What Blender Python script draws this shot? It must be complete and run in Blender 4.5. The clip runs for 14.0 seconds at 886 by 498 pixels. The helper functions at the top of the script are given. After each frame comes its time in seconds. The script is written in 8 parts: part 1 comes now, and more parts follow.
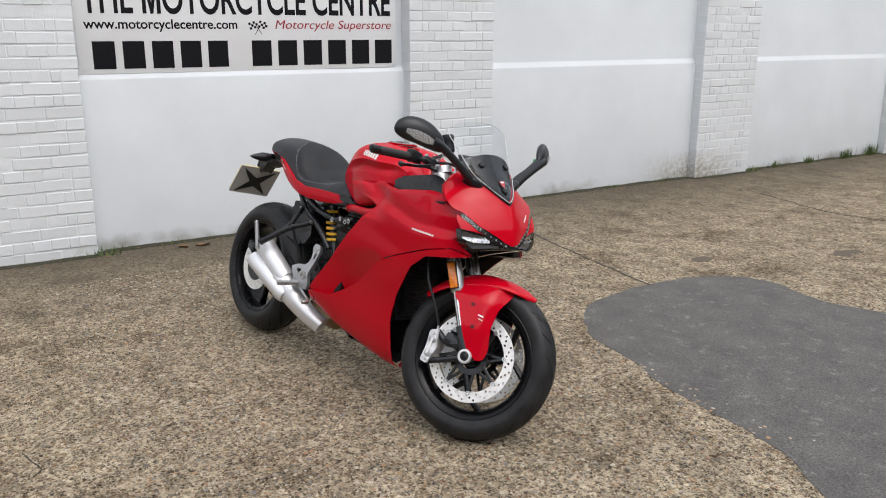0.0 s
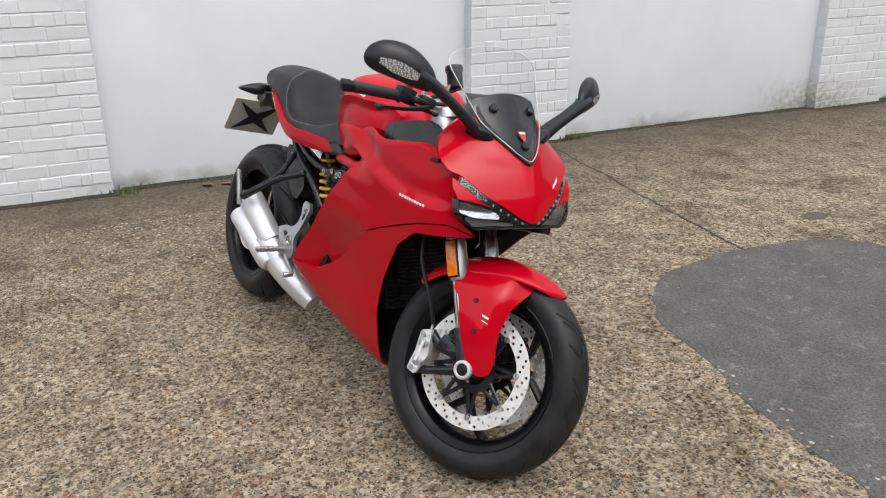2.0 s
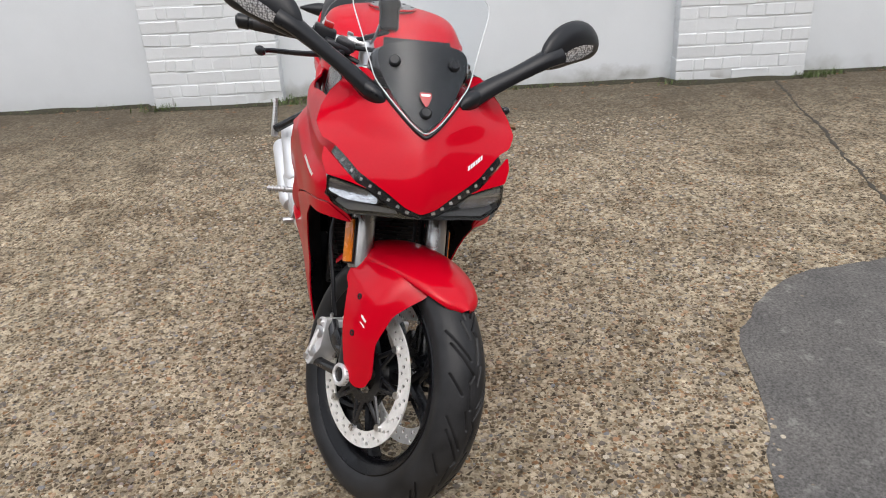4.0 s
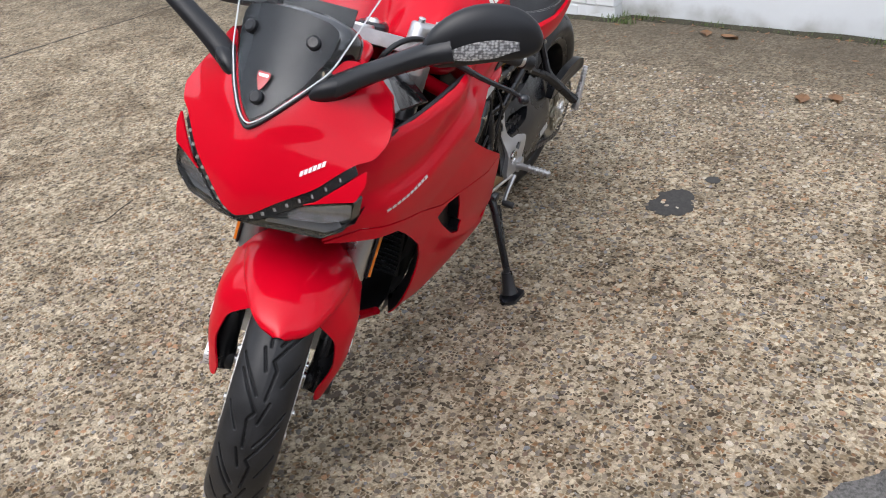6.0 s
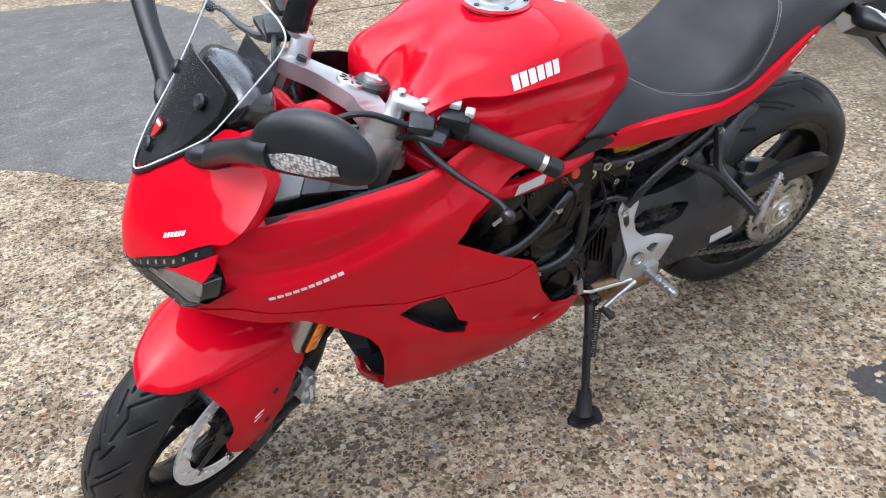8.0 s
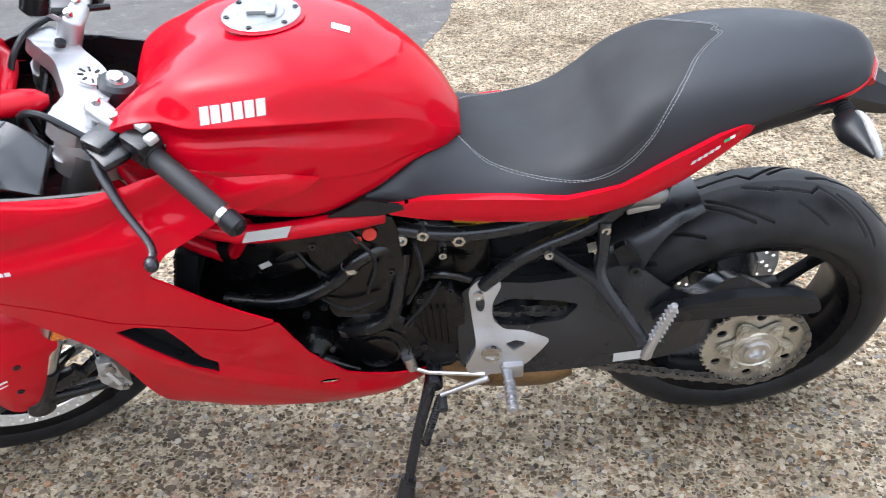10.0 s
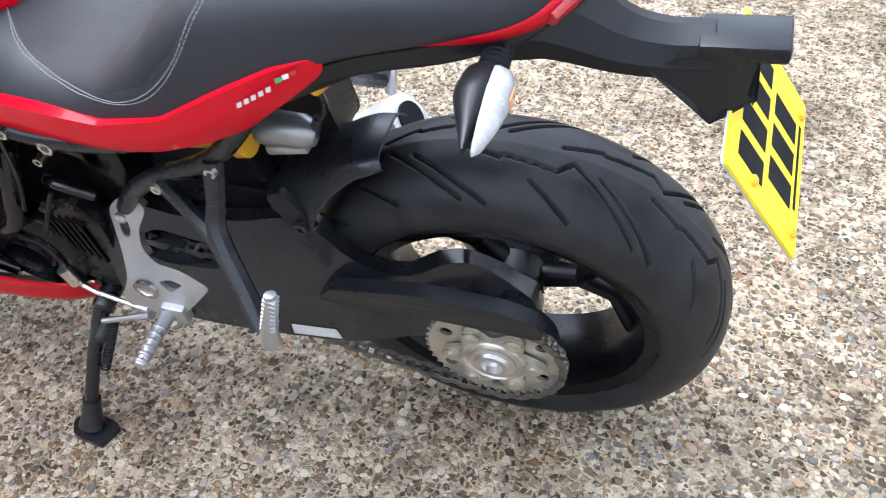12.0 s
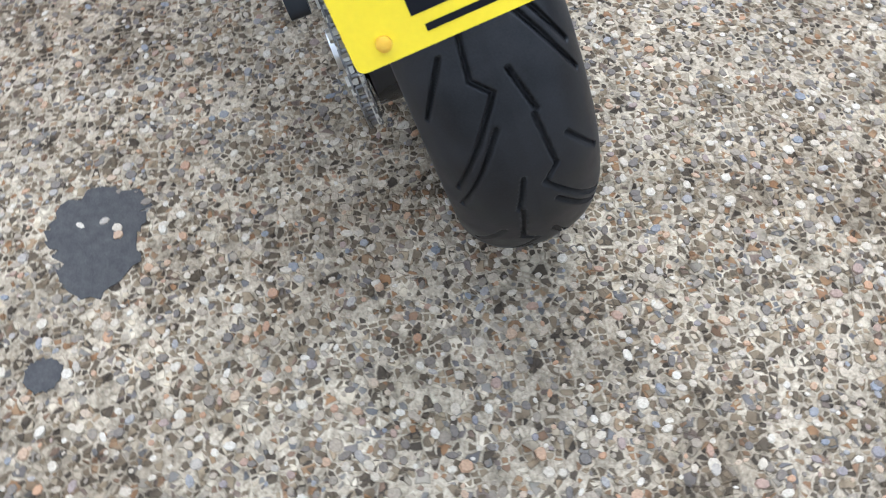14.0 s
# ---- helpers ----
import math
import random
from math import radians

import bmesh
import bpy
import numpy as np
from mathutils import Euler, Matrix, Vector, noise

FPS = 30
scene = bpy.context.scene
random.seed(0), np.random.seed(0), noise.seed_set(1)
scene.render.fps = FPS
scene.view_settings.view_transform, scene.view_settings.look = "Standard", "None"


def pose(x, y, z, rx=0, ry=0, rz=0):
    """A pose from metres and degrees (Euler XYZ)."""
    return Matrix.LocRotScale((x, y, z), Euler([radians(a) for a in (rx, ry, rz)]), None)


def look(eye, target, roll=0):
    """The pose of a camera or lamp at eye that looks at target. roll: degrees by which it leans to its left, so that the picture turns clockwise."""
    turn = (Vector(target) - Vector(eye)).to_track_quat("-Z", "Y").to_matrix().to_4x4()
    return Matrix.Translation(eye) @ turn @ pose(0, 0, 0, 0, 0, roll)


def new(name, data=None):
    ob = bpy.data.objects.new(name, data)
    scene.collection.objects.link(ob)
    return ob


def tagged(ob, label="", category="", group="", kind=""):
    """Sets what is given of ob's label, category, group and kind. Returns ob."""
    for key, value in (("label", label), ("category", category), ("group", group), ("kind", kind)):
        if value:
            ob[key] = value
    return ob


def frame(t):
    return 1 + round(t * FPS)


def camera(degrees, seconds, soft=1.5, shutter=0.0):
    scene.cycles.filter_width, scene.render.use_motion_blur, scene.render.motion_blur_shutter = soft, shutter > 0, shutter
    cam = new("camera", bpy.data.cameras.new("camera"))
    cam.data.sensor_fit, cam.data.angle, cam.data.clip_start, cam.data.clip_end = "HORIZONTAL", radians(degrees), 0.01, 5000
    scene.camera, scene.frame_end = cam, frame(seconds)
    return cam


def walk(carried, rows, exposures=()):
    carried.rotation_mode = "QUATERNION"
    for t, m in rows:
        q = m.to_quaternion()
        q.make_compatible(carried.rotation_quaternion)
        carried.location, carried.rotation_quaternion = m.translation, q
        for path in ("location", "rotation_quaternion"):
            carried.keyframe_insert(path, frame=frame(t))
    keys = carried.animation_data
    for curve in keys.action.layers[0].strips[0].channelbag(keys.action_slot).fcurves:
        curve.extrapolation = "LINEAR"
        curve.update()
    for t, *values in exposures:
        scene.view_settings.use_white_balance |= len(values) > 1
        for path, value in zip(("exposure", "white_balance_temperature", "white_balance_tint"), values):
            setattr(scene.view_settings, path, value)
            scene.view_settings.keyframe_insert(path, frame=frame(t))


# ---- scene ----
cam = camera(56.3, 14.0, soft=1.0, shutter=0.2)
PATH = [
    (0, (3.955, -1.364, 1.507), (2.31, -0.352, 0.988), 0.2),
    (0.5, (3.862, -1.232, 1.477), (2.214, -0.252, 0.907), 0.0),
    (1, (3.627, -1.067, 1.467), (1.969, -0.133, 0.848), -0.1),
    (1.5, (3.497, -0.873, 1.449), (1.814, -0.012, 0.796), -0.3),
    (2, (3.387, -0.67, 1.435), (1.676, 0.093, 0.735), -0.7),
    (2.5, (3.291, -0.5, 1.419), (1.549, 0.132, 0.666), -1.3),
    (3, (3.254, -0.191, 1.417), (1.477, 0.263, 0.619), -1.9),
    (3.2, (3.25, -0.065, 1.427), (1.464, 0.314, 0.612), -2.3),
    (5.3, (2.71, 1.161, 1.401), (1.134, 0.417, 0.42), -4.3),
    (5.5, (2.611, 1.248, 1.406), (1.093, 0.403, 0.416), -4.8),
    (6, (2.38, 1.472, 1.397), (1.04, 0.41, 0.359), -5.7),
    (6.5, (2.16, 1.647, 1.401), (1.008, 0.448, 0.289), -5.9),
    (7, (1.899, 1.728, 1.419), (0.935, 0.367, 0.315), -5.4),
    (7.2, (1.807, 1.741, 1.429), (0.927, 0.304, 0.351), -5.3),
    (9.3, (0.774, 1.618, 1.377), (0.816, -0.103, 0.358), -3.9),
    (9.5, (0.661, 1.603, 1.378), (0.77, -0.111, 0.353), -3.4),
    (10, (0.425, 1.545, 1.368), (0.682, -0.14, 0.322), -2.9),
    (10.5, (0.224, 1.401, 1.346), (0.587, -0.249, 0.274), -2.4),
    (11, (0.025, 1.269, 1.329), (0.522, -0.316, 0.215), -2.9),
    (11.5, (-0.183, 1.108, 1.29), (0.415, -0.375, 0.088), -2.0),
    (12, (-0.308, 0.904, 1.241), (0.386, -0.414, -0.094), -3.1),
    (12.5, (-0.437, 0.707, 1.199), (0.385, -0.397, -0.251), -4.8),
    (13, (-0.635, 0.542, 1.141), (0.332, -0.251, -0.42), -4.5),
    (13.5, (-0.748, 0.37, 1.086), (0.296, -0.081, -0.559), -3.5),
    (14, (-0.774, 0.145, 1.068), (0.248, -0.001, -0.645), -0.7),
]
EXPOSURES = [(0, -0.08, 6450, 11), (3, 0.0, 6500, 11), (5.3, 0.12, 6350, 12), (7.0, 0.62, 6000, 12), (9.3, 0.98, 5900, 11), (11.0, 1.24, 5850, 10), (12.5, 1.25, 5550, 11), (13.5, 0.82, 5400, 9), (14, 0.74, 5350, 9)]
walk(cam, [(t, look(eye, target, roll)) for t, eye, target, roll in PATH], EXPOSURES)

from mathutils import geometry
from mathutils.bvhtree import BVHTree

# ---- light ----
world = bpy.data.worlds.new("overcast_sky")
scene.world = world
world.use_nodes = True
wn = world.node_tree
wn.nodes.clear()
sky = wn.nodes.new("ShaderNodeTexSky")
sky.sky_type = "NISHITA"
sky.sun_disc = False
sky.sun_elevation = radians(58)
sky.sun_rotation = radians(85)
sky.air_density, sky.dust_density, sky.ozone_density = 1.0, 6.0, 0.6
grey = wn.nodes.new("ShaderNodeHueSaturation")
grey.inputs["Saturation"].default_value = 0.42
back = wn.nodes.new("ShaderNodeBackground")
back.inputs["Strength"].default_value = 0.34
wout = wn.nodes.new("ShaderNodeOutputWorld")
wn.links.new(sky.outputs[0], grey.inputs["Color"])
cloud = wn.nodes.new("ShaderNodeMix")
cloud.data_type = "RGBA"
cloud.inputs[0].default_value = 0.6
heap = wn.nodes.new("ShaderNodeTexNoise")
heap.inputs["Scale"].default_value, heap.inputs["Detail"].default_value, heap.inputs["Roughness"].default_value = 2.6, 4.0, 0.5
tone = wn.nodes.new("ShaderNodeValToRGB")
tone.color_ramp.elements[0].position, tone.color_ramp.elements[1].position = 0.34, 0.66
tone.color_ramp.elements[0].color, tone.color_ramp.elements[1].color = (0.46, 0.50, 0.56, 1), (1.40, 1.48, 1.56, 1)
thick = wn.nodes.new("ShaderNodeVectorMath")
thick.operation = "SCALE"
thick.inputs["Scale"].default_value = 4.55
wn.links.new(heap.outputs[0], tone.inputs[0])
wn.links.new(tone.outputs[0], thick.inputs[0])
wn.links.new(thick.outputs[0], cloud.inputs[7])
wn.links.new(grey.outputs[0], cloud.inputs[6])
wn.links.new(cloud.outputs[2], back.inputs["Color"])
wn.links.new(back.outputs[0], wout.inputs[0])
sun_data = bpy.data.lights.new("sun", "SUN")
sun_data.energy, sun_data.angle, sun_data.color = 0.5, radians(60), (1.0, 0.98, 0.95)
sun = new("sun", sun_data)
sun.matrix_world = look((3.6, 0.3, 8.0), (0, 0, 0))


# ---- materials ----
def base_mat(name, color, rough=0.5, metal=0.0):
    m = bpy.data.materials.new(name)
    m.use_nodes = True
    n = m.node_tree
    p = n.nodes["Principled BSDF"]
    p.inputs["Base Color"].default_value = (*color, 1)
    p.inputs["Roughness"].default_value = rough
    p.inputs["Metallic"].default_value = metal
    return m, n, p


def noise_node(n, scale, detail=4.0, rough=0.55):
    tc = n.nodes.get("coords")
    if tc is None:
        tc = n.nodes.new("ShaderNodeTexCoord")
        tc.name = "coords"
    t = n.nodes.new("ShaderNodeTexNoise")
    t.inputs["Scale"].default_value = scale
    t.inputs["Detail"].default_value = detail
    t.inputs["Roughness"].default_value = rough
    n.links.new(tc.outputs["Object"], t.inputs["Vector"])
    return t


def ramp(n, fac, stops, interp="LINEAR"):
    r = n.nodes.new("ShaderNodeValToRGB")
    r.color_ramp.interpolation = interp
    el = r.color_ramp.elements
    while len(el) < len(stops):
        el.new(0.5)
    for e, (pos, col) in zip(el, stops):
        e.position = pos
        e.color = (*col, 1) if len(col) == 3 else col
    n.links.new(fac, r.inputs["Fac"])
    return r


def math_node(n, op, a, b=None, clamp=False):
    x = n.nodes.new("ShaderNodeMath")
    x.operation = op
    x.use_clamp = clamp
    for i, v in enumerate((a, b)):
        if v is None:
            continue
        if isinstance(v, (int, float)):
            x.inputs[i].default_value = v
        else:
            n.links.new(v, x.inputs[i])
    return x.outputs[0]


def mix_col(n, fac, a, b, blend="MIX"):
    x = n.nodes.new("ShaderNodeMix")
    x.data_type = "RGBA"
    x.blend_type = blend
    for i, v in ((0, fac), (6, a), (7, b)):
        if isinstance(v, (int, float)):
            x.inputs[i].default_value = v
        elif isinstance(v, tuple):
            x.inputs[i].default_value = (*v, 1)
        else:
            n.links.new(v, x.inputs[i])
    return x.outputs[2]


def bump(n, p, height, strength, dist, prior=None):
    b = n.nodes.new("ShaderNodeBump")
    b.inputs["Strength"].default_value = strength
    b.inputs["Distance"].default_value = dist
    n.links.new(height, b.inputs["Height"])
    if prior is not None:
        n.links.new(prior, b.inputs["Normal"])
    n.links.new(b.outputs[0], p.inputs["Normal"])
    return b.outputs[0]


def worn(name, color, rough, metal=0.0, vary=0.15, scale=9.0, grain=220.0, relief=0.12, dist=0.001, coat=0.0, spec=None, rvary=0.1):
    """A surface with colour and gloss that vary at two sizes and a fine grain."""
    m, n, p = base_mat(name, color, rough, metal)
    big, small = noise_node(n, scale), noise_node(n, grain, 2.0)
    both = math_node(n, "ADD", math_node(n, "MULTIPLY", big.outputs[0], 0.7), math_node(n, "MULTIPLY", small.outputs[0], 0.3))
    lo = tuple(c * (1 - vary) for c in color)
    hi = tuple(min(1, c * (1 + vary)) for c in color)
    r = ramp(n, both, [(0.3, lo), (0.7, hi)])
    n.links.new(r.outputs[0], p.inputs["Base Color"])
    rr = n.nodes.new("ShaderNodeMapRange")
    n.links.new(big.outputs[0], rr.inputs[0])
    rr.inputs[1].default_value, rr.inputs[2].default_value = 0.3, 0.7
    rr.inputs[3].default_value, rr.inputs[4].default_value = max(0.02, rough - rvary), min(1, rough + rvary)
    n.links.new(rr.outputs[0], p.inputs["Roughness"])
    if relief:
        bump(n, p, small.outputs[0], relief, dist)
    if coat:
        p.inputs["Coat Weight"].default_value = coat
        p.inputs["Coat Roughness"].default_value = 0.06
    if spec is not None:
        p.inputs["Specular IOR Level"].default_value = spec
    return m


RED = worn("red_paint", (0.475, 0.0009, 0.0112), 0.4, vary=0.04, scale=3.0, grain=900, relief=0.0, coat=0.42, rvary=0.05, spec=0.02)
BLACK = worn("black_plastic", (0.0095, 0.0102, 0.0122), 0.34, vary=0.2, grain=700, relief=0.15, dist=0.0004, spec=0.32)
SATIN = worn("black_satin_paint", (0.0115, 0.0123, 0.0148), 0.27, vary=0.25, relief=0.05, dist=0.0003, spec=0.5)
GLOSSBLACK = worn("gloss_black_paint", (0.008, 0.008, 0.009), 0.2, vary=0.1, relief=0.0, coat=0.6)
ENGINE = worn("black_engine_casting", (0.003, 0.003, 0.0035), 0.24, vary=0.4, scale=14, grain=420, relief=0.3, dist=0.0008, spec=0.32)
HOSE = worn("black_hose_rubber", (0.004, 0.004, 0.005), 0.26, vary=0.3, scale=20, relief=0.05, dist=0.0003, spec=0.5)
RIMBLACK = worn("black_rim_paint", (0.004, 0.004, 0.005), 0.28, vary=0.2, relief=0.0, spec=0.2)
RUBBER = worn("tyre_rubber", (0.0170, 0.0171, 0.0182), 0.44, vary=0.6, scale=18, grain=500, relief=0.25, dist=0.0006, spec=0.24)
GRIP = worn("grip_rubber", (0.018, 0.018, 0.019), 0.65, vary=0.2, grain=600, relief=0.4, dist=0.0008)
SEAT = worn("black_seat_vinyl", (0.0150, 0.0162, 0.0200), 0.50, vary=0.18, scale=7, grain=520, relief=0.35, dist=0.0006, spec=0.40)
THREAD = worn("grey_thread", (0.20, 0.20, 0.20), 0.8, vary=0.2)
ALU = worn("cast_aluminium", (0.47, 0.47, 0.48), 0.42, 0.9, vary=0.12, scale=18, grain=300, relief=0.15, dist=0.0005)
STEEL = worn("brushed_steel", (0.62, 0.61, 0.60), 0.3, 1.0, vary=0.12, scale=14, grain=260, relief=0.1, dist=0.0004)
SILENCER = worn("satin_silencer_steel", (0.70, 0.70, 0.71), 0.42, 0.6, vary=0.08, scale=6, grain=300, relief=0.08, dist=0.0004)
CHROME = worn("chromed_tube", (0.75, 0.75, 0.76), 0.14, 1.0, vary=0.05, relief=0.0, rvary=0.05)
FORKTUBE = worn("grey_anodised_tube", (0.46, 0.46, 0.46), 0.3, 0.95, vary=0.08, relief=0.0)
BRONZE = worn("heat_tinted_steel", (0.30, 0.20, 0.11), 0.35, 0.9, vary=0.35, scale=20)
GOLD = worn("yellow_spring", (0.75, 0.42, 0.02), 0.35, 0.1, vary=0.15)
CHAINM = worn("oiled_chain_steel", (0.20, 0.19, 0.18), 0.4, 0.9, vary=0.4, scale=60)
SPROCKET = worn("worn_sprocket_steel", (0.50, 0.47, 0.40), 0.42, 0.85, vary=0.25, scale=40)
DISC = worn("drilled_disc_steel", (0.80, 0.79, 0.77), 0.36, 0.35, vary=0.15, scale=50, grain=600)
YELLOW = worn("yellow_plate_film", (0.80, 0.60, 0.0), 0.4, vary=0.06, relief=0.0)
CAPMETAL = worn("dull_anodised_metal", (0.30, 0.31, 0.31), 0.38, 0.75, vary=0.12, scale=30, relief=0.05, dist=0.0003)
PLATEBACK = worn("grey_plate_back", (0.42, 0.42, 0.41), 0.55, vary=0.1)
INK = worn("black_ink", (0.007, 0.007, 0.009), 0.6, vary=0.1, relief=0.0, spec=0.12)
SILVERINK = worn("silver_decal", (0.60, 0.60, 0.58), 0.45, 0.1, vary=0.06, relief=0.0)
MILKY = worn("milky_lamp_lens", (0.40, 0.40, 0.40), 0.2, vary=0.3, scale=60, relief=0.0, coat=0.5)
WHITEINK = worn("white_decal", (0.75, 0.75, 0.74), 0.5, vary=0.05, relief=0.0)
ORANGE = worn("amber_reflector", (0.75, 0.20, 0.01), 0.25, vary=0.15, scale=60, coat=0.5)
AMBERBULB = worn("amber_bulb", (0.70, 0.30, 0.14), 0.3, vary=0.1)
REDLENS = worn("red_lamp_lens", (0.35, 0.01, 0.01), 0.2, vary=0.1, coat=0.6, relief=0.0)
REDCAP = worn("red_plastic_cap", (0.50, 0.03, 0.02), 0.4, vary=0.1, relief=0.0)
REFLECTOR = worn("lamp_reflector", (0.80, 0.80, 0.80), 0.22, 0.55, vary=0.08, relief=0.0)
LAMPBOWL = worn("dark_chromed_lamp_bowl", (0.60, 0.60, 0.61), 0.12, 0.95, vary=0.3, scale=70, relief=0.0, rvary=0.06)
MIRROR = worn("mirror_glass", (0.85, 0.86, 0.87), 0.03, 1.0, vary=0.02, relief=0.0, rvary=0.01)
GREEN = worn("green_sticker", (0.02, 0.45, 0.16), 0.5, vary=0.1)
GREYPANEL = worn("grey_inner_plastic", (0.15, 0.152, 0.156), 0.25, vary=0.1, grain=800, relief=0.05, dist=0.0003)


def facet_mat():
    """A lamp reflector pressed into small bright facets with dark gaps between them."""
    m, n, p = base_mat("faceted_reflector", (0.8, 0.8, 0.8), 0.18, 0.55)
    tc = n.nodes.new("ShaderNodeTexCoord")
    tc.name = "coords"
    v = n.nodes.new("ShaderNodeTexVoronoi")
    v.inputs["Scale"].default_value = 200.0
    v.inputs["Randomness"].default_value = 0.55
    n.links.new(tc.outputs["Object"], v.inputs["Vector"])
    r = ramp(n, v.outputs["Distance"], [(0.30, (0.92, 0.92, 0.93)), (0.46, (0.62, 0.62, 0.64)), (0.66, (0.25, 0.25, 0.26))])
    n.links.new(r.outputs[0], p.inputs["Base Color"])
    bump(n, p, v.outputs["Distance"], 0.4, 0.002)
    return m


FACETS = facet_mat()


def grained_saddle(m):
    """The rider's part of the seat, inside the stitching, is a darker, rougher vinyl."""
    n = m.node_tree
    p = n.nodes["Principled BSDF"]
    tc = n.nodes.new("ShaderNodeTexCoord")
    sep = n.nodes.new("ShaderNodeSeparateXYZ")
    n.links.new(tc.outputs["Object"], sep.inputs[0])
    edge = [(0.172, 0.014), (0.196, 0.036), (0.222, 0.064), (0.245, 0.100), (0.268, 0.128), (0.300, 0.146), (0.345, 0.156), (0.40, 0.152), (0.47, 0.135), (0.545, 0.098), (0.59, 0.05)]
    reach = ramp(n, sep.outputs[0], [(0.165, (0, 0, 0))] + [(x, (y * 5, y * 5, y * 5)) for x, y in edge])
    room = math_node(n, "SUBTRACT", reach.outputs[0], math_node(n, "MULTIPLY", math_node(n, "ABSOLUTE", sep.outputs[1]), 5.0))
    mask = math_node(n, "GREATER_THAN", room, 0.0)
    old = p.inputs["Base Color"].links[0].from_socket
    n.links.new(mix_col(n, mask, old, (0.0088, 0.0092, 0.0106)), p.inputs["Base Color"])
    rough = p.inputs["Roughness"].links[0].from_socket
    n.links.new(math_node(n, "ADD", rough, math_node(n, "MULTIPLY", mask, 0.16)), p.inputs["Roughness"])


grained_saddle(SEAT)


def thin_clear(name, tint, gloss=0.12, rough=0.03):
    """A thin clear sheet: mostly see-through, with a glancing gloss."""
    m = bpy.data.materials.new(name)
    m.use_nodes = True
    n = m.node_tree
    n.nodes.clear()
    out = n.nodes.new("ShaderNodeOutputMaterial")
    tr = n.nodes.new("ShaderNodeBsdfTransparent")
    tr.inputs[0].default_value = (*tint, 1)
    gl = n.nodes.new("ShaderNodeBsdfGlossy")
    gl.inputs["Roughness"].default_value = rough
    fr = n.nodes.new("ShaderNodeLayerWeight")
    fr.inputs["Blend"].default_value = 0.5
    mx = n.nodes.new("ShaderNodeMixShader")
    f = math_node(n, "ADD", math_node(n, "MULTIPLY", math_node(n, "POWER", fr.outputs["Facing"], 4.0), 0.16), gloss, True)
    n.links.new(f, mx.inputs[0])
    n.links.new(tr.outputs[0], mx.inputs[1])
    n.links.new(gl.outputs[0], mx.inputs[2])
    n.links.new(mx.outputs[0], out.inputs[0])
    return m


SCREEN = thin_clear("clear_screen", (0.95, 0.96, 0.97), 0.010, 0.32)
SCREENEDGE = worn("frosted_screen_edge", (0.55, 0.57, 0.58), 0.3, vary=0.05, relief=0.0)
STRIPLENS = thin_clear("strip_lens", (0.9, 0.9, 0.9), 0.03, 0.1)
LENS = thin_clear("clear_lamp_lens", (0.90, 0.91, 0.92), 0.08)
SMOKE = worn("smoked_black_panel", (0.010, 0.011, 0.012), 0.16, vary=0.02, relief=0.0, rvary=0.01, spec=0.22)


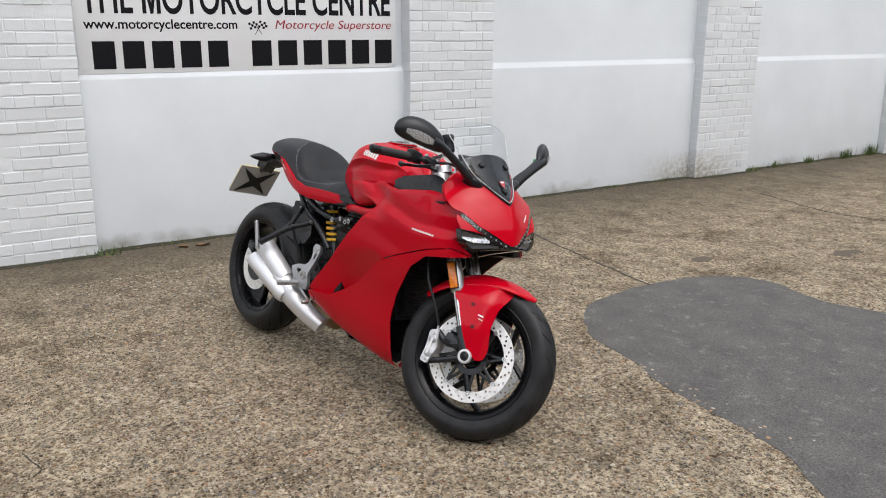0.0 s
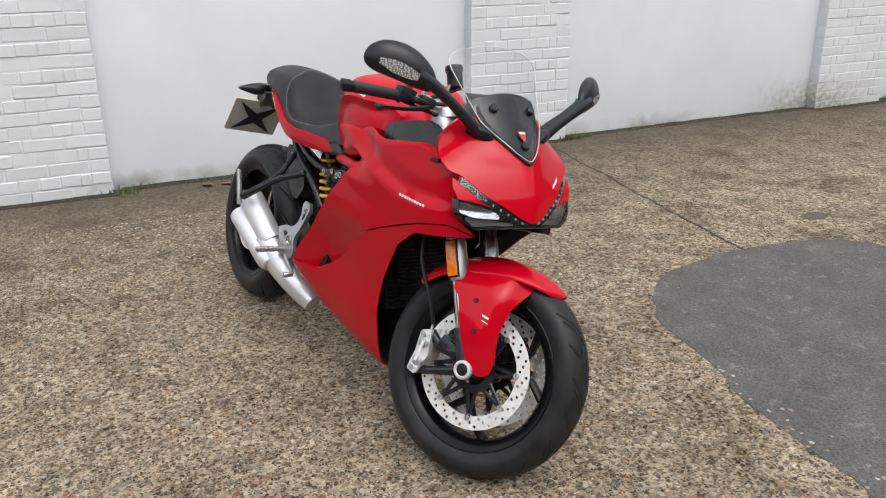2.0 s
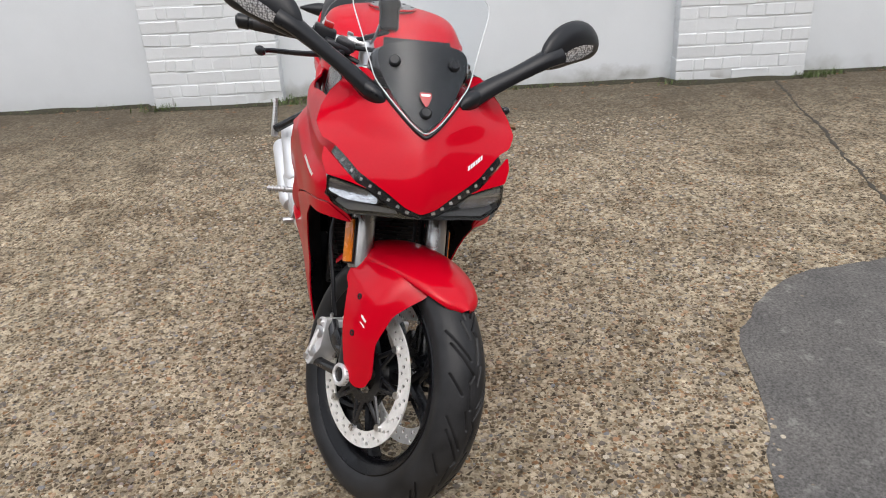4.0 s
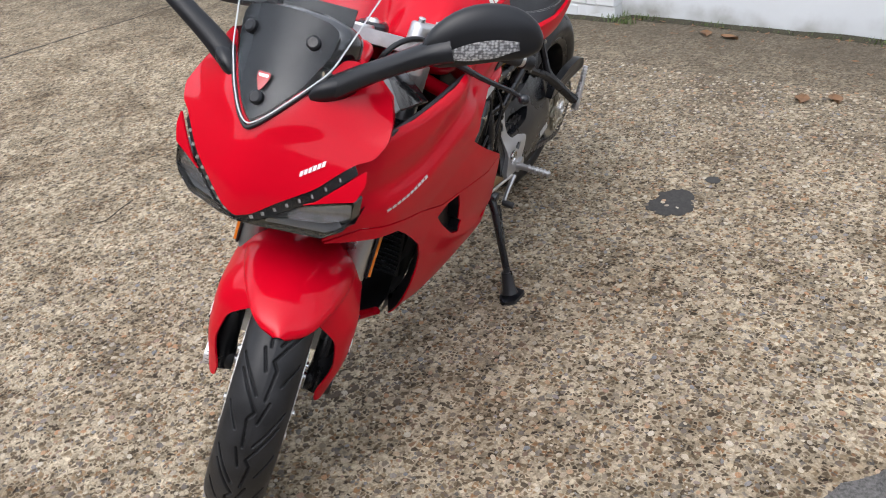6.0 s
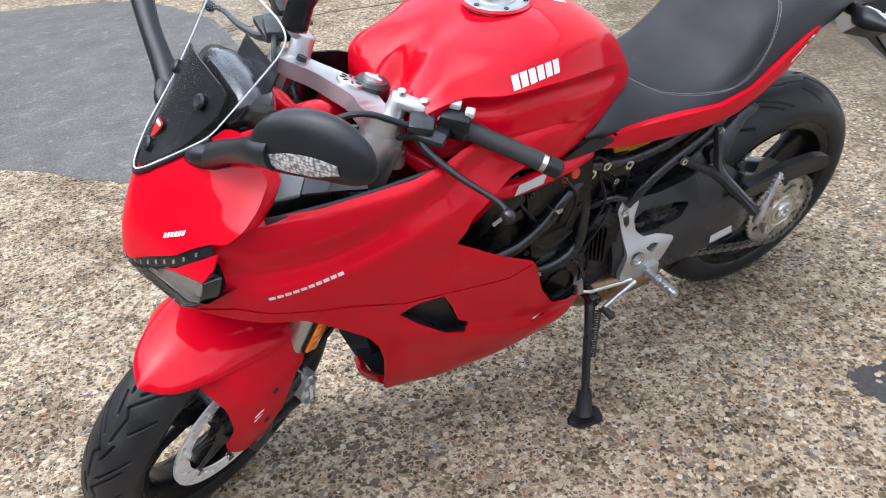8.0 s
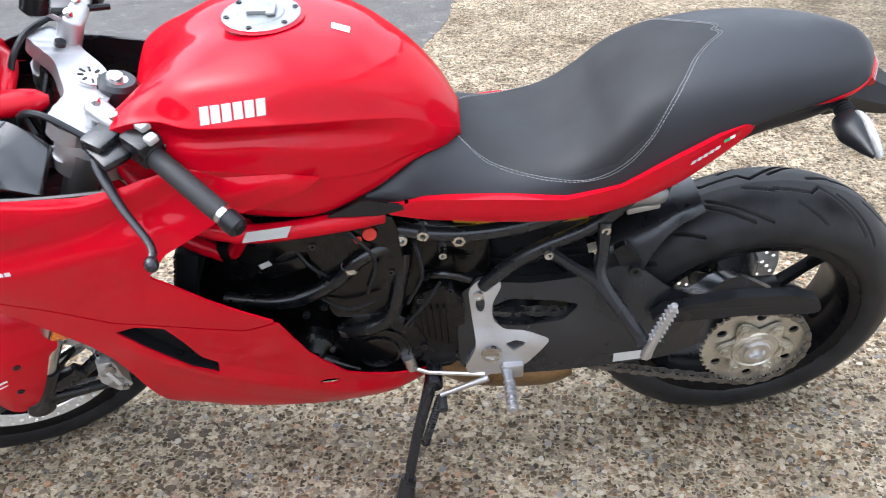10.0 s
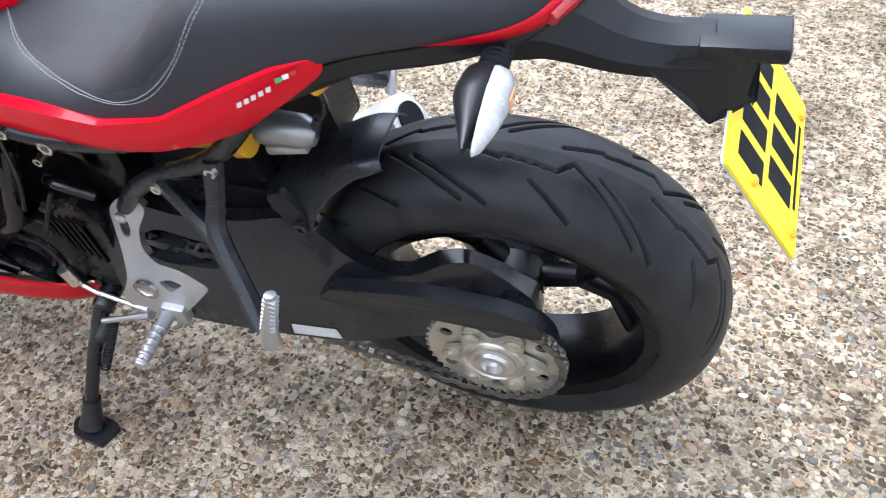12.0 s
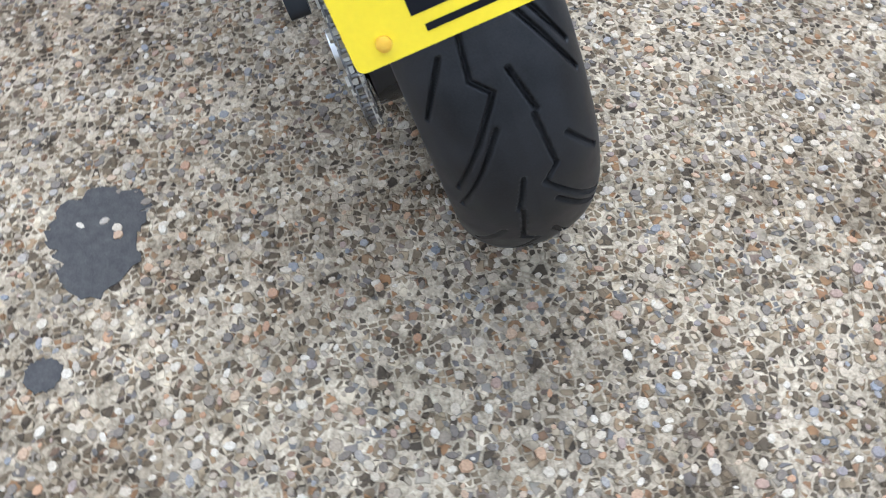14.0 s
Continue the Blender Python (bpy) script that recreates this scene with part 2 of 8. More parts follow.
# exposed-aggregate concrete
def concrete_mat():
    m, n, p = base_mat("aggregate_concrete", (0.3, 0.27, 0.23), 0.9)
    p.inputs["Specular IOR Level"].default_value = 0.12
    tc = n.nodes.new("ShaderNodeTexCoord")
    tc.name = "coords"
    warp = noise_node(n, 40.0, 2.0)
    off = n.nodes.new("ShaderNodeVectorMath")
    off.operation = "MULTIPLY_ADD"
    n.links.new(warp.outputs["Color"], off.inputs[0])
    off.inputs[1].default_value = (0.008, 0.008, 0.0)
    n.links.new(tc.outputs["Object"], off.inputs[2])
    flat = n.nodes.new("ShaderNodeVectorMath")
    flat.operation = "MULTIPLY"
    flat.inputs[1].default_value = (1, 1, 0)
    n.links.new(off.outputs[0], flat.inputs[0])
    stone = [(0.0, (0.050, 0.041, 0.032)), (0.20, (0.100, 0.080, 0.056)), (0.38, (0.148, 0.116, 0.078)), (0.52, (0.25, 0.200, 0.135)),
             (0.60, (0.21, 0.120, 0.060)), (0.70, (0.12, 0.120, 0.122)), (0.84, (0.37, 0.312, 0.225)), (0.95, (0.45, 0.395, 0.305))]
    cement = noise_node(n, 160.0, 3.0)
    cem = ramp(n, cement.outputs[0], [(0.3, (0.198, 0.167, 0.122)), (0.7, (0.445, 0.392, 0.306))])
    col = cem.outputs[0]
    hsum = None
    for scale, cut in ((56.0, 0.38), (98.0, 0.38)):
        v = n.nodes.new("ShaderNodeTexVoronoi")
        v.voronoi_dimensions = "2D"
        v.inputs["Scale"].default_value = scale
        n.links.new(flat.outputs[0], v.inputs["Vector"])
        e = n.nodes.new("ShaderNodeTexVoronoi")
        e.voronoi_dimensions = "2D"
        e.feature = "DISTANCE_TO_EDGE"
        e.inputs["Scale"].default_value = scale
        n.links.new(flat.outputs[0], e.inputs["Vector"])
        sep = n.nodes.new("ShaderNodeSeparateColor")
        n.links.new(v.outputs["Color"], sep.inputs[0])
        tone = ramp(n, sep.outputs[0], stone)
        is_stone = math_node(n, "GREATER_THAN", sep.outputs[1], cut)
        edge = n.nodes.new("ShaderNodeMapRange")
        edge.inputs[1].default_value, edge.inputs[2].default_value = 0.09, 0.20
        n.links.new(e.outputs["Distance"], edge.inputs[0])
        mask = math_node(n, "MULTIPLY", is_stone, edge.outputs[0])
        col = mix_col(n, mask, col, tone.outputs[0])
        h = math_node(n, "MULTIPLY", mask, 40.0 / scale)
        hsum = h if hsum is None else math_node(n, "ADD", hsum, h)
    stain = noise_node(n, 2.4, 6.0, 0.62)
    sr = ramp(n, stain.outputs[0], [(0.34, (0.62, 0.58, 0.53)), (0.47, (0.96, 0.94, 0.91)), (0.60, (1.08, 1.07, 1.04)), (0.75, (1.20, 1.18, 1.13))])
    col = mix_col(n, 1.0, col, sr.outputs[0], "MULTIPLY")
    mid = noise_node(n, 7.0, 4.0)
    mr = ramp(n, mid.outputs[0], [(0.33, (0.70, 0.69, 0.67)), (0.6, (1.08, 1.07, 1.06))])
    col = mix_col(n, 1.0, col, mr.outputs[0], "MULTIPLY")
    clump = noise_node(n, 34.0, 3.0, 0.6)
    cr = ramp(n, clump.outputs[0], [(0.35, (0.62, 0.60, 0.57)), (0.49, (1.0, 0.985, 0.96)), (0.64, (1.20, 1.185, 1.16))])
    col = mix_col(n, 1.0, col, cr.outputs[0], "MULTIPLY")
    # dark brown mixed in towards the foot of the wall, along an uneven line
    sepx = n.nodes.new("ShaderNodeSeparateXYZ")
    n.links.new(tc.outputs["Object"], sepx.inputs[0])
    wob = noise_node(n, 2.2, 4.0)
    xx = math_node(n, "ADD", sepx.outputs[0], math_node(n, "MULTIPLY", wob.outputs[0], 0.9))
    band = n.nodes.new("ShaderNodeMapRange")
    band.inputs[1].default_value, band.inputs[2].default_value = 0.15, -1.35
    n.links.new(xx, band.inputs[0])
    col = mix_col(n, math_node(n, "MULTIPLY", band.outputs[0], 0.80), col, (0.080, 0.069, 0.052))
    n.links.new(col, p.inputs["Base Color"])
    fine = noise_node(n, 500.0, 2.0)
    hh = math_node(n, "ADD", hsum, math_node(n, "MULTIPLY", fine.outputs[0], 0.3))
    bump(n, p, hh, 0.9, 0.0040)
    return m


CONCRETE = concrete_mat()


def asphalt_mat():
    m, n, p = base_mat("worn_asphalt", (0.06, 0.06, 0.06), 0.85)
    p.inputs["Specular IOR Level"].default_value = 0.25
    a, b, c = noise_node(n, 120.0, 6.0, 0.78), noise_node(n, 5.0, 5.0), noise_node(n, 13.0, 8.0, 0.72)
    r = ramp(n, a.outputs[0], [(0.34, (0.044, 0.042, 0.040)), (0.66, (0.165, 0.158, 0.150))])
    s = ramp(n, b.outputs[0], [(0.35, (0.78, 0.78, 0.78)), (0.65, (1.06, 1.05, 1.03))])
    col = mix_col(n, 1.0, r.outputs[0], s.outputs[0], "MULTIPLY")
    spots = ramp(n, c.outputs[0], [(0.57, (0, 0, 0)), (0.67, (1, 1, 1))])
    col = mix_col(n, math_node(n, "MULTIPLY", spots.outputs[0], 0.42), col, (0.30, 0.29, 0.27))
    n.links.new(col, p.inputs["Base Color"])
    bump(n, p, a.outputs[0], 0.6, 0.002)
    return m


ASPHALT = asphalt_mat()
TAR = worn("bitumen_stain", (0.034, 0.032, 0.030), 0.8, vary=0.75, scale=55, grain=350, relief=0.5, dist=0.001)
OIL = worn("oily_dirt", (0.085, 0.063, 0.042), 0.8, vary=0.5, scale=60, grain=400, relief=0.6, dist=0.001)
FAINT = worn("old_oil_drip", (0.085, 0.064, 0.044), 0.8, vary=0.7, scale=40, grain=300, relief=0.5, dist=0.001)
JOINT = worn("dirt_in_joint", (0.045, 0.038, 0.028), 0.95, vary=0.5, scale=30, grain=200, relief=0.6, dist=0.003)


def pebble_mat():
    m, n, p = base_mat("loose_pebbles", (0.3, 0.27, 0.22), 0.7)
    g = n.nodes.new("ShaderNodeNewGeometry")
    stone = [(0.0, (0.098, 0.082, 0.066)), (0.14, (0.125, 0.100, 0.074)), (0.32, (0.212, 0.169, 0.117)), (0.48, (0.332, 0.269, 0.187)),
             (0.58, (0.310, 0.165, 0.080)), (0.66, (0.145, 0.148, 0.158)), (0.78, (0.360, 0.298, 0.212)), (0.92, (0.39, 0.335, 0.252)), (0.985, (0.43, 0.38, 0.30))]
    r = ramp(n, g.outputs["Random Per Island"], stone)
    v = noise_node(n, 300.0, 3.0)
    vr = ramp(n, v.outputs[0], [(0.3, (0.75, 0.75, 0.75)), (0.7, (1.2, 1.2, 1.2))])
    n.links.new(mix_col(n, 1.0, r.outputs[0], vr.outputs[0], "MULTIPLY"), p.inputs["Base Color"])
    bump(n, p, v.outputs[0], 0.3, 0.001)
    return m


PEBBLE = pebble_mat()


def paint_wall_mat(name, tone, bumpy):
    m, n, p = base_mat(name, tone, 0.6)
    a, b, c = noise_node(n, 1.1, 5.0, 0.6), noise_node(n, 60.0, 3.0), noise_node(n, 9.0, 5.0, 0.65)
    r = ramp(n, a.outputs[0], [(0.3, tuple(x * 0.90 for x in tone)), (0.65, tone)])
    info = n.nodes.new("ShaderNodeObjectInfo")
    rr = ramp(n, info.outputs["Random"], [(0.0, (0.95, 0.95, 0.95)), (1.0, (1.03, 1.03, 1.03))])
    col = mix_col(n, 1.0, r.outputs[0], rr.outputs[0], "MULTIPLY")
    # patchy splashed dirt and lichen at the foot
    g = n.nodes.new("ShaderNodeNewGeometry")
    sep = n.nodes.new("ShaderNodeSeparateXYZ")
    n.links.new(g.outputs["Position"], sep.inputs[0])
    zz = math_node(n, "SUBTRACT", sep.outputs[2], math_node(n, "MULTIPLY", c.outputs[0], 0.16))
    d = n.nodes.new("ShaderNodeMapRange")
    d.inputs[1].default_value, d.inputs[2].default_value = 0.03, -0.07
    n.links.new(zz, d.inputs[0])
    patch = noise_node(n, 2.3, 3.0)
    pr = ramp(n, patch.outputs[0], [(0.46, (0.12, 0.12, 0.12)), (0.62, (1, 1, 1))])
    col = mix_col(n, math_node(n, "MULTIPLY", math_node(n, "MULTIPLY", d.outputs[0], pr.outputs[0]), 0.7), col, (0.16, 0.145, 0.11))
    # grey-green algae bloom where the rain runs off beside one pier
    away = math_node(n, "ABSOLUTE", math_node(n, "SUBTRACT", sep.outputs[1], 5.28))
    near = n.nodes.new("ShaderNodeMapRange")
    near.inputs[1].default_value, near.inputs[2].default_value = 0.75, 0.1
    n.links.new(away, near.inputs[0])
    rise = n.nodes.new("ShaderNodeMapRange")
    rise.inputs[1].default_value, rise.inputs[2].default_value = 0.16, -0.06
    n.links.new(math_node(n, "SUBTRACT", sep.outputs[2], math_node(n, "MULTIPLY", c.outputs[0], 0.30)), rise.inputs[0])
    bloom = math_node(n, "MULTIPLY", math_node(n, "MULTIPLY", near.outputs[0], rise.outputs[0]), ramp(n, noise_node(n, 26.0, 4.0, 0.7).outputs[0], [(0.40, (0.25, 0.25, 0.25)), (0.56, (1, 1, 1))]).outputs[0])
    col = mix_col(n, math_node(n, "MULTIPLY", bloom, 0.8), col, (0.24, 0.21, 0.15))
    n.links.new(col, p.inputs["Base Color"])
    hh = math_node(n, "ADD", math_node(n, "MULTIPLY", b.outputs[0], 0.5), c.outputs[0])
    bump(n, p, hh, bumpy, 0.006)
    return m


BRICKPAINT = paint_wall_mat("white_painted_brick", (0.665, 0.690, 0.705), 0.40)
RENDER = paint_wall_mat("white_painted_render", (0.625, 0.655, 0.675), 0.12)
YARDBRICK = worn("dull_brown_brick", (0.13, 0.095, 0.07), 0.85, vary=0.35, scale=2.0, grain=40, relief=0.4, dist=0.004)
SIGNWHITE = worn("white_sign_board", (0.69, 0.70, 0.71), 0.4, vary=0.04, scale=2, relief=0.0)
SIGNRED = worn("dark_red_lettering", (0.25, 0.01, 0.015), 0.5, vary=0.08, relief=0.0)
GRASS = worn("weed_green", (0.075, 0.11, 0.03), 0.7, vary=0.5, scale=25)
MOSS = worn("dark_moss", (0.034, 0.031, 0.017), 0.95, vary=0.6, scale=40, grain=300, relief=0.8, dist=0.004)
DEADLEAF = worn("dead_leaf", (0.16, 0.085, 0.04), 0.8, vary=0.4, scale=30)
CHALK = worn("white_litter", (0.75, 0.75, 0.73), 0.6, vary=0.08)


# ---- building tools ----
def pchip(xs, ys):
    """A smooth curve through the points that never overshoots."""
    xs, ys = np.array(xs, float), np.array(ys, float)
    h = np.diff(xs)
    d = np.diff(ys) / h
    m = np.zeros(len(xs))
    m[0], m[-1] = d[0], d[-1]
    for i in range(1, len(xs) - 1):
        if d[i - 1] * d[i] > 0:
            w1, w2 = 2 * h[i] + h[i - 1], h[i] + 2 * h[i - 1]
            m[i] = (w1 + w2) / (w1 / d[i - 1] + w2 / d[i])

    def f(x):
        x = min(max(x, xs[0]), xs[-1])
        i = min(max(int(np.searchsorted(xs, x)) - 1, 0), len(h) - 1)
        t = (x - xs[i]) / h[i]
        a = (1 + 2 * t) * (1 - t) ** 2 * ys[i] + t * (1 - t) ** 2 * h[i] * m[i]
        return float(a + t * t * (3 - 2 * t) * ys[i + 1] + t * t * (t - 1) * h[i] * m[i + 1])
    return f


def catmull(pts, n, closed=False):
    """n points a span on a smooth line through pts."""
    P = [np.array(p, float) for p in pts]
    k = len(P)
    out = []
    for i in range(k if closed else k - 1):
        if closed:
            a, b, c, d = P[(i - 1) % k], P[i], P[(i + 1) % k], P[(i + 2) % k]
        else:
            b, c = P[i], P[i + 1]
            a = P[i - 1] if i else 2 * b - c
            d = P[i + 2] if i + 2 < k else 2 * c - b
        for j in range(n):
            t = j / n
            out.append(0.5 * (2 * b + (c - a) * t + (2 * a - 5 * b + 4 * c - d) * t * t + (3 * b - a - 3 * c + d) * t ** 3))
    if not closed:
        out.append(P[-1])
    return out


class Geo:
    """Collects vertices and faces of one mesh."""

    def __init__(self):
        self.V, self.F, self.M = [], [], []

    def add(self, V, F, mi=0):
        k = len(self.V)
        self.V += [tuple(float(c) for c in v) for v in V]
        self.F += [tuple(i + k for i in f) for f in F]
        self.M += [mi] * len(F)
        return self

    def join(self, other):
        k = len(self.V)
        self.V += other.V
        self.F += [tuple(i + k for i in f) for f in other.F]
        self.M += other.M
        return self

    def moved(self, m):
        g = Geo()
        g.V = [tuple(m @ Vector(v)) for v in self.V]
        flip = m.to_3x3().determinant() < 0
        g.F = [tuple(reversed(f)) for f in self.F] if flip else list(self.F)
        g.M = list(self.M)
        return g

    def box(self, c, size, rot=None, mi=0):
        sx, sy, sz = (s / 2 for s in size)
        V = [Vector((x, y, z)) for x in (-sx, sx) for y in (-sy, sy) for z in (-sz, sz)]
        if rot is not None:
            V = [rot @ v for v in V]
        V = [v + Vector(c) for v in V]
        return self.add(V, [(0, 1, 3, 2), (4, 6, 7, 5), (0, 4, 5, 1), (2, 3, 7, 6), (0, 2, 6, 4), (1, 5, 7, 3)], mi)

    def rings(self, R, caps=True, closed=False, mi=0):
        """Skins rings of equal length."""
        n, k = len(R[0]), len(R)
        V = [p for r in R for p in r]
        F = []
        for i in range(k if closed else k - 1):
            j = (i + 1) % k
            for a in range(n):
                b = (a + 1) % n
                F.append((i * n + a, i * n + b, j * n + b, j * n + a))
        if caps and not closed:
            F.append(tuple(reversed(range(n))))
            F.append(tuple((k - 1) * n + a for a in range(n)))
        return self.add(V, F, mi)

    def tube(self, pts, r, n=12, smooth=0, caps=True, squash=1.0, up=None, mi=0):
        """A round bar along pts; r is one radius or one for each point."""
        if smooth:
            rr = catmull([(x, 0, 0) for x in r], smooth) if isinstance(r, (list, tuple)) else None
            pts = catmull(pts, smooth)
            if rr is not None:
                r = [float(x[0]) for x in rr]
        P = [Vector(p) for p in pts]
        ref = Vector(up) if up else None
        R, side = [], None
        for i, p in enumerate(P):
            d = (P[min(i + 1, len(P) - 1)] - P[max(i - 1, 0)]).normalized()
            if ref is not None:
                side = d.cross(ref).normalized()
            elif side is None:
                side = d.orthogonal().normalized()
            else:
                side = (side - d * side.dot(d)).normalized()
            w = d.cross(side)
            rad = r[i] if isinstance(r, (list, tuple)) else r
            R.append([p + side * (rad * math.cos(a)) + w * (rad * squash * math.sin(a)) for a in (2 * math.pi * j / n for j in range(n))])
        return self.rings(R, caps, mi=mi)

    def cyl(self, a, b, r0, r1=None, n=20, mi=0):
        return self.tube([a, b], [r0, r0 if r1 is None else r1], n, mi=mi)

    def lathe(self, prof, c, axis="y", n=48, a0=0.0, closed=False, mi=0):
        """Turns (offset, radius) pairs round an axis through c."""
        c = Vector(c)
        R = []
        for o, r in prof:
            ring = []
            for j in range(n):
                a = a0 + 2 * math.pi * j / n
                u, w = r * math.cos(a), r * math.sin(a)
                v = {"y": (u, o, w), "x": (o, u, w), "z": (u, w, o)}[axis]
                ring.append(c + Vector(v))
            R.append(ring)
        return self.rings(R, caps=not closed, closed=closed, mi=mi)

    def slab(self, poly, a, b, put, mi=0):
        """A plate: a 2D outline between the depths a and b; put(u, v, depth) gives its place."""
        n = len(poly)
        V = [put(u, v, a) for u, v in poly] + [put(u, v, b) for u, v in poly]
        tri = geometry.tessellate_polygon([[Vector((u, v, 0)) for u, v in poly]])
        F = [tuple(t) for t in tri] + [tuple(i + n for i in reversed(t)) for t in tri]
        F += [(i, (i + 1) % n, n + (i + 1) % n, n + i) for i in range(n)]
        return self.add(V, F, mi)


def side_plane(u, v, d):
    return (u, d, v)


def rounded(poly, r):
    """The outline with its corners cut round."""
    out = []
    n = len(poly)
    for i in range(n):
        p, a, b = (np.array(poly[k % n], float) for k in (i, i - 1, i + 1))
        la, lb = np.linalg.norm(a - p), np.linalg.norm(b - p)
        s = p + (a - p) / la * min(r, la * 0.45)
        e = p + (b - p) / lb * min(r, lb * 0.45)
        for t in (0, 0.25, 0.5, 0.75, 1):
            out.append(tuple((1 - t) ** 2 * s + 2 * t * (1 - t) * p + t * t * e))
    return out


def circle(cu, cv, r, n=20, r2=None):
    return [(cu + r * math.cos(2 * math.pi * k / n), cv + (r2 or r) * math.sin(2 * math.pi * k / n)) for k in range(n)]


def inside_many(P, poly):
    c = np.zeros(len(P), bool)
    q = np.array(poly)
    for (xi, yi), (xj, yj) in zip(q, np.roll(q, 1, 0)):
        if yi != yj:
            c ^= ((yi > P[:, 1]) != (yj > P[:, 1])) & (P[:, 0] < (xj - xi) * (P[:, 1] - yi) / (yj - yi) + xi)
    return c


def dense(poly, step):
    out = []
    for i, p in enumerate(poly):
        q = poly[(i + 1) % len(poly)]
        k = max(1, int(math.hypot(q[0] - p[0], q[1] - p[1]) / step))
        out += [(p[0] + (q[0] - p[0]) * j / k, p[1] + (q[1] - p[1]) * j / k) for j in range(k)]
    return out


def sheet(outline, surf, out, thick=0.004, holes=(), step=0.014, corner=0.012, inner=1):
    """A panel: an outline on the curved surface surf(u, v), with holes and a real thickness."""
    loops = [dense(rounded(outline, corner), step)] + [dense(rounded(h, corner * 0.6), step * 0.8) for h in holes]
    pts, edges = [], []
    for lp in loops:
        k = len(pts)
        pts += lp
        edges += [(k + i, k + (i + 1) % len(lp)) for i in range(len(lp))]
    us, vs = [p[0] for p in loops[0]], [p[1] for p in loops[0]]
    bound = np.array(pts)
    grid = [(u, v) for row, u in enumerate(np.arange(min(us) + step / 2, max(us), step * 0.87))
            for v in np.arange(min(vs) + step * (0.25 if row % 2 else 0.75), max(vs), step)]
    if grid:
        G = np.array(grid)
        ok = inside_many(G, loops[0])
        for h in loops[1:]:
            ok &= ~inside_many(G, h)
        G = G[ok]
        near = np.array([np.min((bound[:, 0] - u) ** 2 + (bound[:, 1] - v) ** 2) for u, v in G]) if len(G) else np.zeros(0)
        pts += [tuple(p) for p in G[near > (step * 0.45) ** 2]]
    v2, _, tris, *_ = geometry.delaunay_2d_cdt([Vector(p) for p in pts], edges, [], 0, 1e-7)
    C = np.array([sum((v2[i] for i in t), Vector((0, 0))) / 3 for t in tris])
    ok = inside_many(C, loops[0])
    for h in loops[1:]:
        ok &= ~inside_many(C, h)
    keep = [tuple(t) for t, k in zip(tris, ok) if k]
    out = Vector(out)
    top, low = [], []
    for p in v2:
        a = Vector(surf(p.x, p.y))
        du = Vector(surf(p.x + 1e-3, p.y)) - Vector(surf(p.x - 1e-3, p.y))
        dv = Vector(surf(p.x, p.y + 1e-3)) - Vector(surf(p.x, p.y - 1e-3))
        nn = du.cross(dv).normalized()
        if nn.dot(out) < 0:
            nn = -nn
        top.append(a)
        low.append(a - nn * thick)
    a, b, c = (top[i] for i in keep[len(keep) // 2])
    flip = (b - a).cross(c - a).dot(out) < 0
    face = [tuple(reversed(t)) for t in keep] if flip else keep
    g = Geo()
    g.add(top, face, 0)
    g.add(low, [tuple(reversed(t)) for t in face], inner)
    count = {}
    for t in face:
        for i in range(3):
            e = (t[i], t[(i + 1) % 3])
            count[e] = count.get(e, 0) + 1
    rim = [e for e in count if (e[1], e[0]) not in count]
    for i, j in rim:
        g.add([top[j], top[i], low[i], low[j]], [(0, 1, 2, 3)], 0)
    return g


def part(name, geo, mats, parent=None, label="", at=None, bevel=0.0, segs=2, flat=False, sharp=38, raw=False):
    """Links geometry as one mesh object, under a thing or a part."""
    if at is not None:
        geo = geo.moved(at)
    me = bpy.data.meshes.new(name)
    me.from_pydata(geo.V, [], geo.F)
    mats = mats if isinstance(mats, (list, tuple)) else [mats]
    for m in mats:
        me.materials.append(m)
    me.polygons.foreach_set("material_index", [min(i, len(mats) - 1) for i in geo.M])
    if raw:
        me.polygons.foreach_set("use_smooth", [True] * len(me.polygons))
        me.update()
        ob = new(name, me)
        ob.parent = parent
        if label:
            ob["label"] = label
        return ob
    bm = bmesh.new()
    bm.from_mesh(me)
    bmesh.ops.remove_doubles(bm, verts=bm.verts, dist=1e-6)
    if bevel:
        ed = [e for e in bm.edges if len(e.link_faces) == 2 and e.calc_face_angle(0) > radians(40)]
        bmesh.ops.bevel(bm, geom=ed, offset=bevel, segments=segs, affect="EDGES", profile=0.5, clamp_overlap=True)
    bmesh.ops.recalc_face_normals(bm, faces=bm.faces)
    bm.to_mesh(me)
    bm.free()
    me.polygons.foreach_set("use_smooth", [not flat] * len(me.polygons))
    me.set_sharp_from_angle(angle=radians(sharp))
    me.update()
    ob = new(name, me)
    if parent is not None:
        ob.parent = parent
    if label:
        ob["label"] = label
    return ob


def mirror_y(geo):
    return geo.moved(Matrix.Diagonal((1, -1, 1, 1)))


